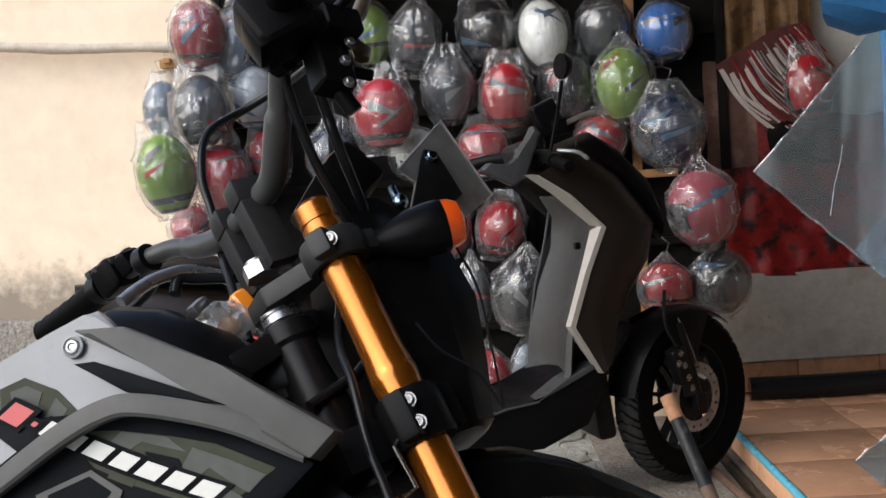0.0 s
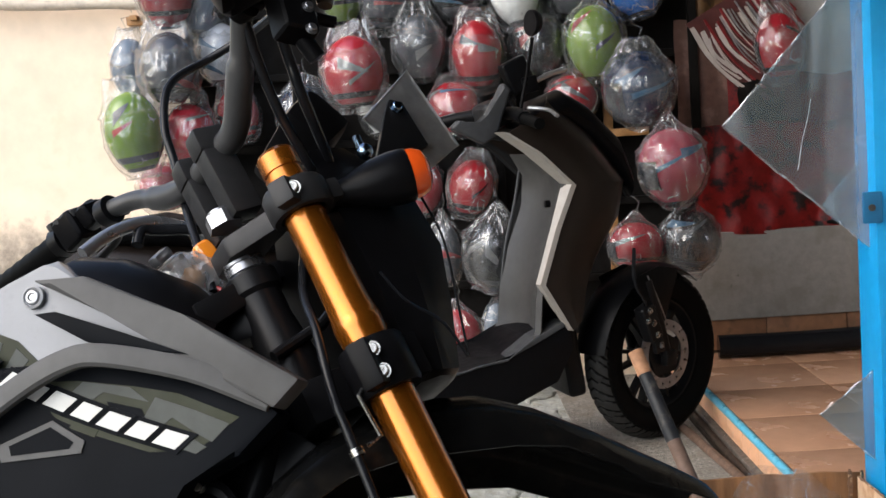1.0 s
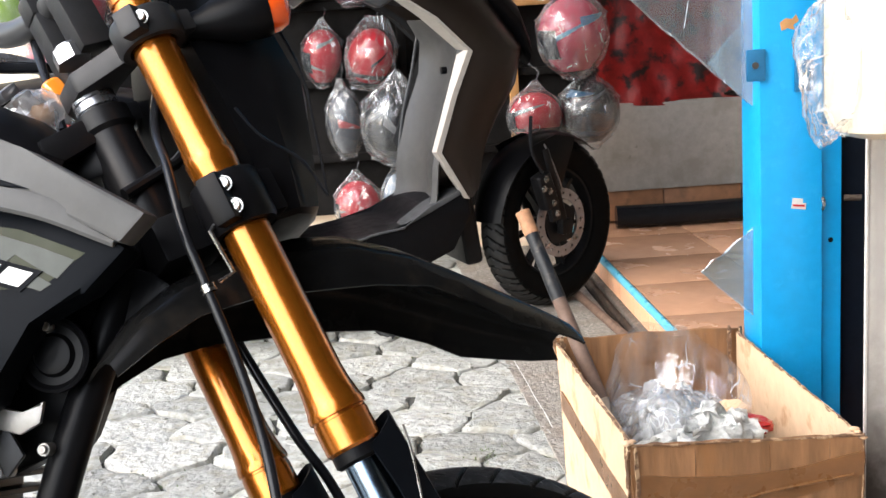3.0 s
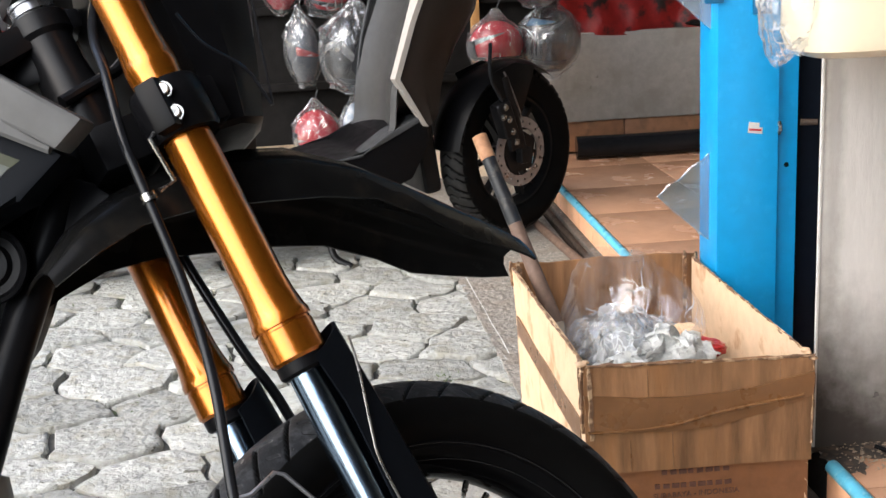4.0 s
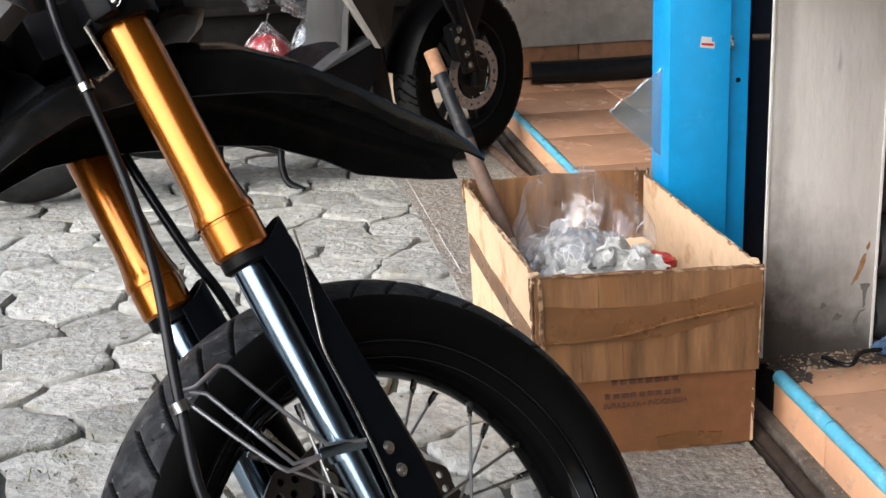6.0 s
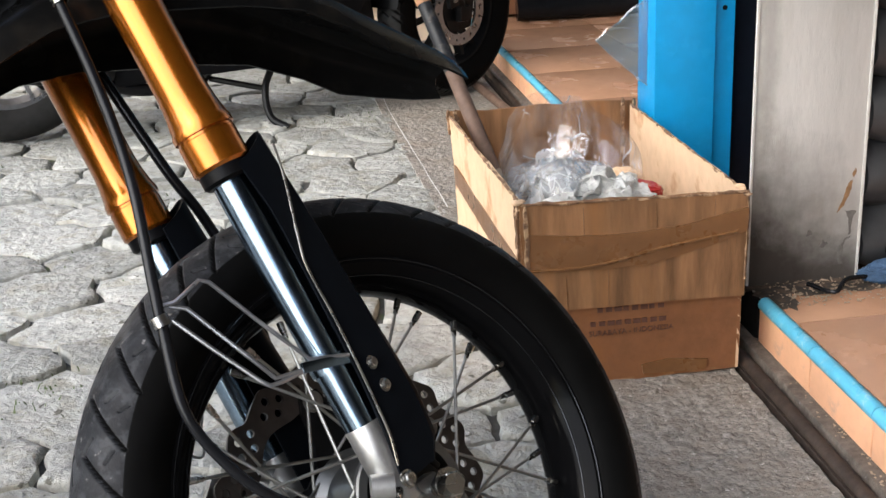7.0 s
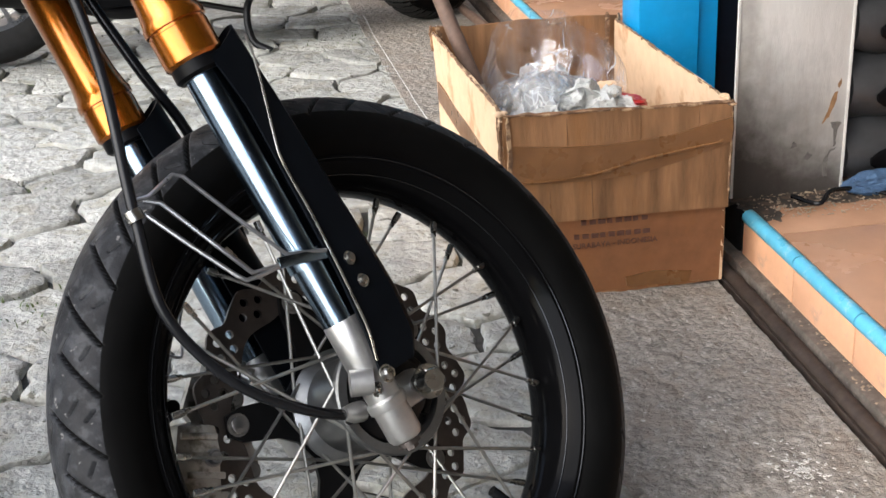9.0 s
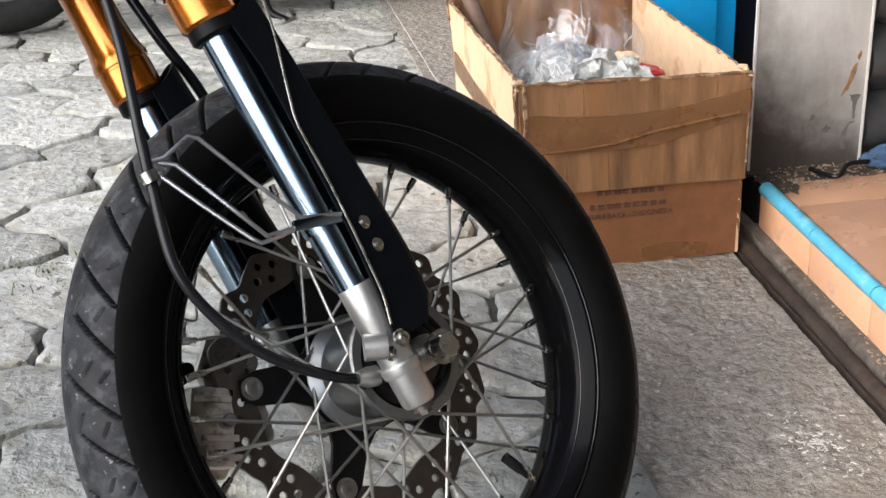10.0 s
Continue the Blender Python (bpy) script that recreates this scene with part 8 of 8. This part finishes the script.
def edge_mid(a, b):
    key = tuple(sorted(((round(a.x * 1000), round(a.y * 1000)), (round(b.x * 1000), round(b.y * 1000)))))
    if key not in edge_shift:
        d = b - a
        side = V(-d.y, d.x, 0)
        flip = 1 if (a.x, a.y) < (b.x, b.y) else -1
        edge_shift[key] = [(a if flip > 0 else b).lerp(b if flip > 0 else a, f) + side * flip * rnd.uniform(-0.1, 0.1) for f in (0.33, 0.66)]
    mids = edge_shift[key]
    return mids if (a - mids[0]).length < (a - mids[1]).length else mids[::-1]


def apron_x(y):
    return float(np.interp(y, [q[1] for q in edge], [q[0] for q in edge]))


# pale mortar edge along the apron
W["pavement"] = Matrix()
bm = bmesh.new()
path_ = [V(apron_x(2.4 + 0.04 * k) + 0.006 + 0.003 * noise.noise(V(k * 0.3, 0, 0)), 2.4 + 0.04 * k, 0) for k in range(9, 42)]
tube(bm, [V(p.x, p.y, ground_z(p.x) + 0.001) for p in path_], [0.001 + 0.0012 * abs(noise.noise(p * 9)) for p in path_], 6)
part("mortar_edge", bm, BEAD_WHITE, bpy.data.objects["pavement"], "thin pale mortar edge", at=Matrix())

far_bm = bmesh.new()
count = 0
for j in range(-10, 30):
    for i in range(-16, 6):
        cx = (i + 0.5 * (j % 2)) * CELL * 1.9
        cy = 0.9 + j * CELL * 1.38
        if cy > 5.0 or cx > 0.62 or cx < -3.0:
            continue
        ring = [corner(cx + CELL * 1.1 * math.sin(math.pi * k / 3), cy + CELL * 0.92 * math.cos(math.pi * k / 3)) for k in range(6)]
        loop = []
        for k in range(6):
            loop += [ring[k]] + edge_mid(ring[k], ring[(k + 1) % 6])
        loop = [V(min(p.x, apron_x(p.y) - 0.003), p.y, 0) for p in loop]
        c = sum(loop, V(0, 0, 0)) / len(loop)
        if min(p.x for p in loop) > apron_x(cy) - 0.012:
            continue
        near = cx > -1.25 and cy > 0.9 and cy < 4.6
        bm = bmesh.new() if near else far_bm
        tx, ty, lift = rnd.uniform(-0.03, 0.03), rnd.uniform(-0.03, 0.03), rnd.uniform(-0.004, 0.004)
        layers = []
        for shrink, drop in ((0.978, -0.024), (0.958, -0.01), (0.936, -0.002), (0.88, 0.0), (0.7, 0.0), (0.45, 0.0), (0.2, 0.0)):
            ring3 = []
            for p in loop:
                bite = 0.13 * max(0.0, noise.noise(p * 17) - 0.1) * min(1.0, max(0.0, (shrink - 0.6) / 0.4))
                q = c + (p - c) * (shrink - bite)
                z = ground_z(q.x) + drop + lift + tx * (q.x - c.x) + ty * (q.y - c.y) + 0.006 * noise.noise(q * 24) * (1 if drop > -0.02 else 0) + 0.004 * noise.noise(q * 9) - 0.004 * max(0.0, math.sin(40 * noise.noise(q * 3.5 + V(i, j, 0)))) ** 6
                ring3.append(V(q.x, q.y, z))
            layers.append(ring3)
        loft(bm, layers[::-1], caps=False)
        bm.verts.ensure_lookup_table()
        bm.faces.new(bm.verts[-len(loop) * len(layers) :][: len(loop)])
        if near and count < 300:
            part("paving_stone", bm, PAVER, ground_ob, at=Matrix(), smooth=50)
            count += 1
far = part("paving_stones_beyond", far_bm, PAVER, ground_ob, at=Matrix(), smooth=50)
tagged(far, kind="stuff")

# tufts of moss and weed in the joints, chips and dust on the step: too many to count
GREEN = material("weed_green", (0.07, 0.095, 0.028), 0.8, 0.0, 0.3, 60)
CRUMB = material("plaster_crumb", (0.55, 0.525, 0.48), 0.9, 0.0, 0.2, 90)
CHIP = material("pale_chips", (0.3, 0.23, 0.16), 0.9, 0.0, 0.3, 90)
bm = bmesh.new()
for cx, cy, n, r in ((0.375, 2.62, 50, 0.025), (0.42, 3.7, 40, 0.06), (-0.27, 1.93, 60, 0.05), (-0.4, 2.5, 30, 0.08), (-0.1, 2.9, 20, 0.06), (0.05, 2.3, 16, 0.06), (-0.55, 3.2, 30, 0.1), (0.3, 3.4, 20, 0.08), (0.53, 1.35, 14, 0.03), (-0.33, 1.6, 24, 0.05)):
    for k in range(n):
        x, y = cx + rnd.gauss(0, r), cy + rnd.gauss(0, r)
        z = ground_z(x) - 0.006
        a, h, w = rnd.uniform(0, 6.28), rnd.uniform(0.003, 0.010), rnd.uniform(0.001, 0.0025)
        d, e = V(math.cos(a), math.sin(a), 0), V(-math.sin(a), math.cos(a), 0)
        p0 = V(x, y, z)
        vs = [bm.verts.new(q) for q in (p0 - w * e, p0 + w * e, p0 + 0.5 * h * d + V(0, 0, 0.8 * h) + 0.7 * w * e, p0 + h * d + V(0, 0, h), p0 + 0.5 * h * d + V(0, 0, 0.8 * h) - 0.7 * w * e)]
        bm.faces.new(vs)
tagged(solid("weeds", bm, GREEN, "small green weeds and moss between paving stones", "weeds", smooth=0), kind="stuff")
bm = bmesh.new()


def scatter(n, xa, xb, ya, yb, z, size):
    for k in range(n):
        block(bm, (rnd.uniform(xa, xb), rnd.uniform(ya, yb), z), (rnd.uniform(0.3, 1) * size, rnd.uniform(0.5, 2.2) * size, 0.3 * size), Euler((rnd.uniform(-0.4, 0.4), rnd.uniform(-0.4, 0.4), rnd.uniform(0, 3))).to_matrix())


scatter(260, 0.95, 1.22, 1.83, 1.94, FLOOR_Z + 0.0022, 0.0032)
scatter(24, 0.98, 1.2, 1.86, 1.94, FLOOR_Z + 0.0025, 0.006)
scatter(70, 0.91, 0.935, 1.15, 1.75, 0.0205, 0.003)
tagged(solid("wood_chips", bm, CHIP, "pale wood chips and dust swept along the step", "debris", smooth=0), kind="stuff")
bm = bmesh.new()
for k in range(130):
    a, r = rnd.uniform(0, 6.28), abs(rnd.gauss(0, 0.026))
    x, y = 0.77 + 1.2 * r * math.cos(a), 1.275 + 1.6 * r * math.sin(a)
    block(bm, (x, y, ground_z(x) + 0.0022), (rnd.uniform(0.002, 0.008), rnd.uniform(0.0008, 0.002), 0.0012), Euler((0, 0, rnd.uniform(0, 3))).to_matrix())
tagged(solid("plaster_crumbs", bm, CRUMB, "patch of white plaster crumbs on the cement", "debris", smooth=0), kind="stuff")

# stains on the pillar
STAIN_B = material("brown_stain", (0.24, 0.13, 0.06), 0.9, 0.0, 0.3, 80)
STAIN_K = material("black_smear", (0.12, 0.11, 0.1), 0.9, 0.0, 0.3, 80)
for mat, pts in ((STAIN_B, [(1.083, 0.212), (1.095, 0.225), (1.104, 0.245), (1.108, 0.268), (1.1, 0.262), (1.094, 0.24)]), (STAIN_B, [(1.108, 0.272), (1.114, 0.282), (1.111, 0.288), (1.106, 0.28)]), (STAIN_K, [(1.092, 0.118), (1.09, 0.145), (1.1, 0.165), (1.112, 0.168), (1.1, 0.158), (1.096, 0.135), (1.1, 0.118)]), (STAIN_K, [(1.107, 0.17), (1.105, 0.2), (1.098, 0.214), (1.118, 0.214), (1.112, 0.2), (1.11, 0.17)]), (STAIN_K, [(1.055, 0.155), (1.062, 0.165), (1.07, 0.158), (1.062, 0.15)]), (STAIN_K, [(1.03, 0.175), (1.036, 0.185), (1.042, 0.178)])):
    fine = []
    for k in range(len(pts)):
        p0, p1 = V(*pts[k], 0), V(*pts[(k + 1) % len(pts)], 0)
        fine += [p0.lerp(p1, j / 5) for j in range(5)]
    fine = [(q.x + 0.0022 * noise.noise(q * 160), q.y + 0.0022 * noise.noise(q * 140 + V(3, 0, 0))) for q in fine]
    bm = bmesh.new()
    slab(bm, fine, 1.9392, 1.941, "XZ")
    part("stain", bm, mat, pillar, at=Matrix())

# trodden dirt and painted shade on the tiles at the pillar's foot
DIRT_SHADE = material("black_floor_dirt_shade", (0.045, 0.035, 0.028), 0.95, 0.0, 0.4, 60, 0.6, 200, wear=(0.09, 0.06, 0.04), amount=0.4, spread=20)
bm = bmesh.new()
for cx, cy, rx, ry in ((1.0, 1.94, 0.08, 0.055), (1.09, 1.925, 0.1, 0.045), (1.2, 1.925, 0.09, 0.045), (0.965, 1.89, 0.025, 0.06), (1.14, 1.9, 0.05, 0.02)):
    ring = []
    for k in range(40):
        a = 2 * math.pi * k / 40
        q = V(math.cos(a), math.sin(a), cx)
        w = 1 + 0.35 * noise.noise(q * 2.1) + 0.2 * noise.noise(q * 6)
        ring.append(bm.verts.new((cx + rx * w * q.x, cy + ry * w * q.y, FLOOR_Z - 0.0002 + 0.0004 * len(ring) / 40)))
    bm.faces.new(ring)
tagged(solid("floor_dirt", bm, DIRT_SHADE, "black trodden dirt and painted shade on the tiles by the pillar", "dirt", smooth=0), kind="stuff")
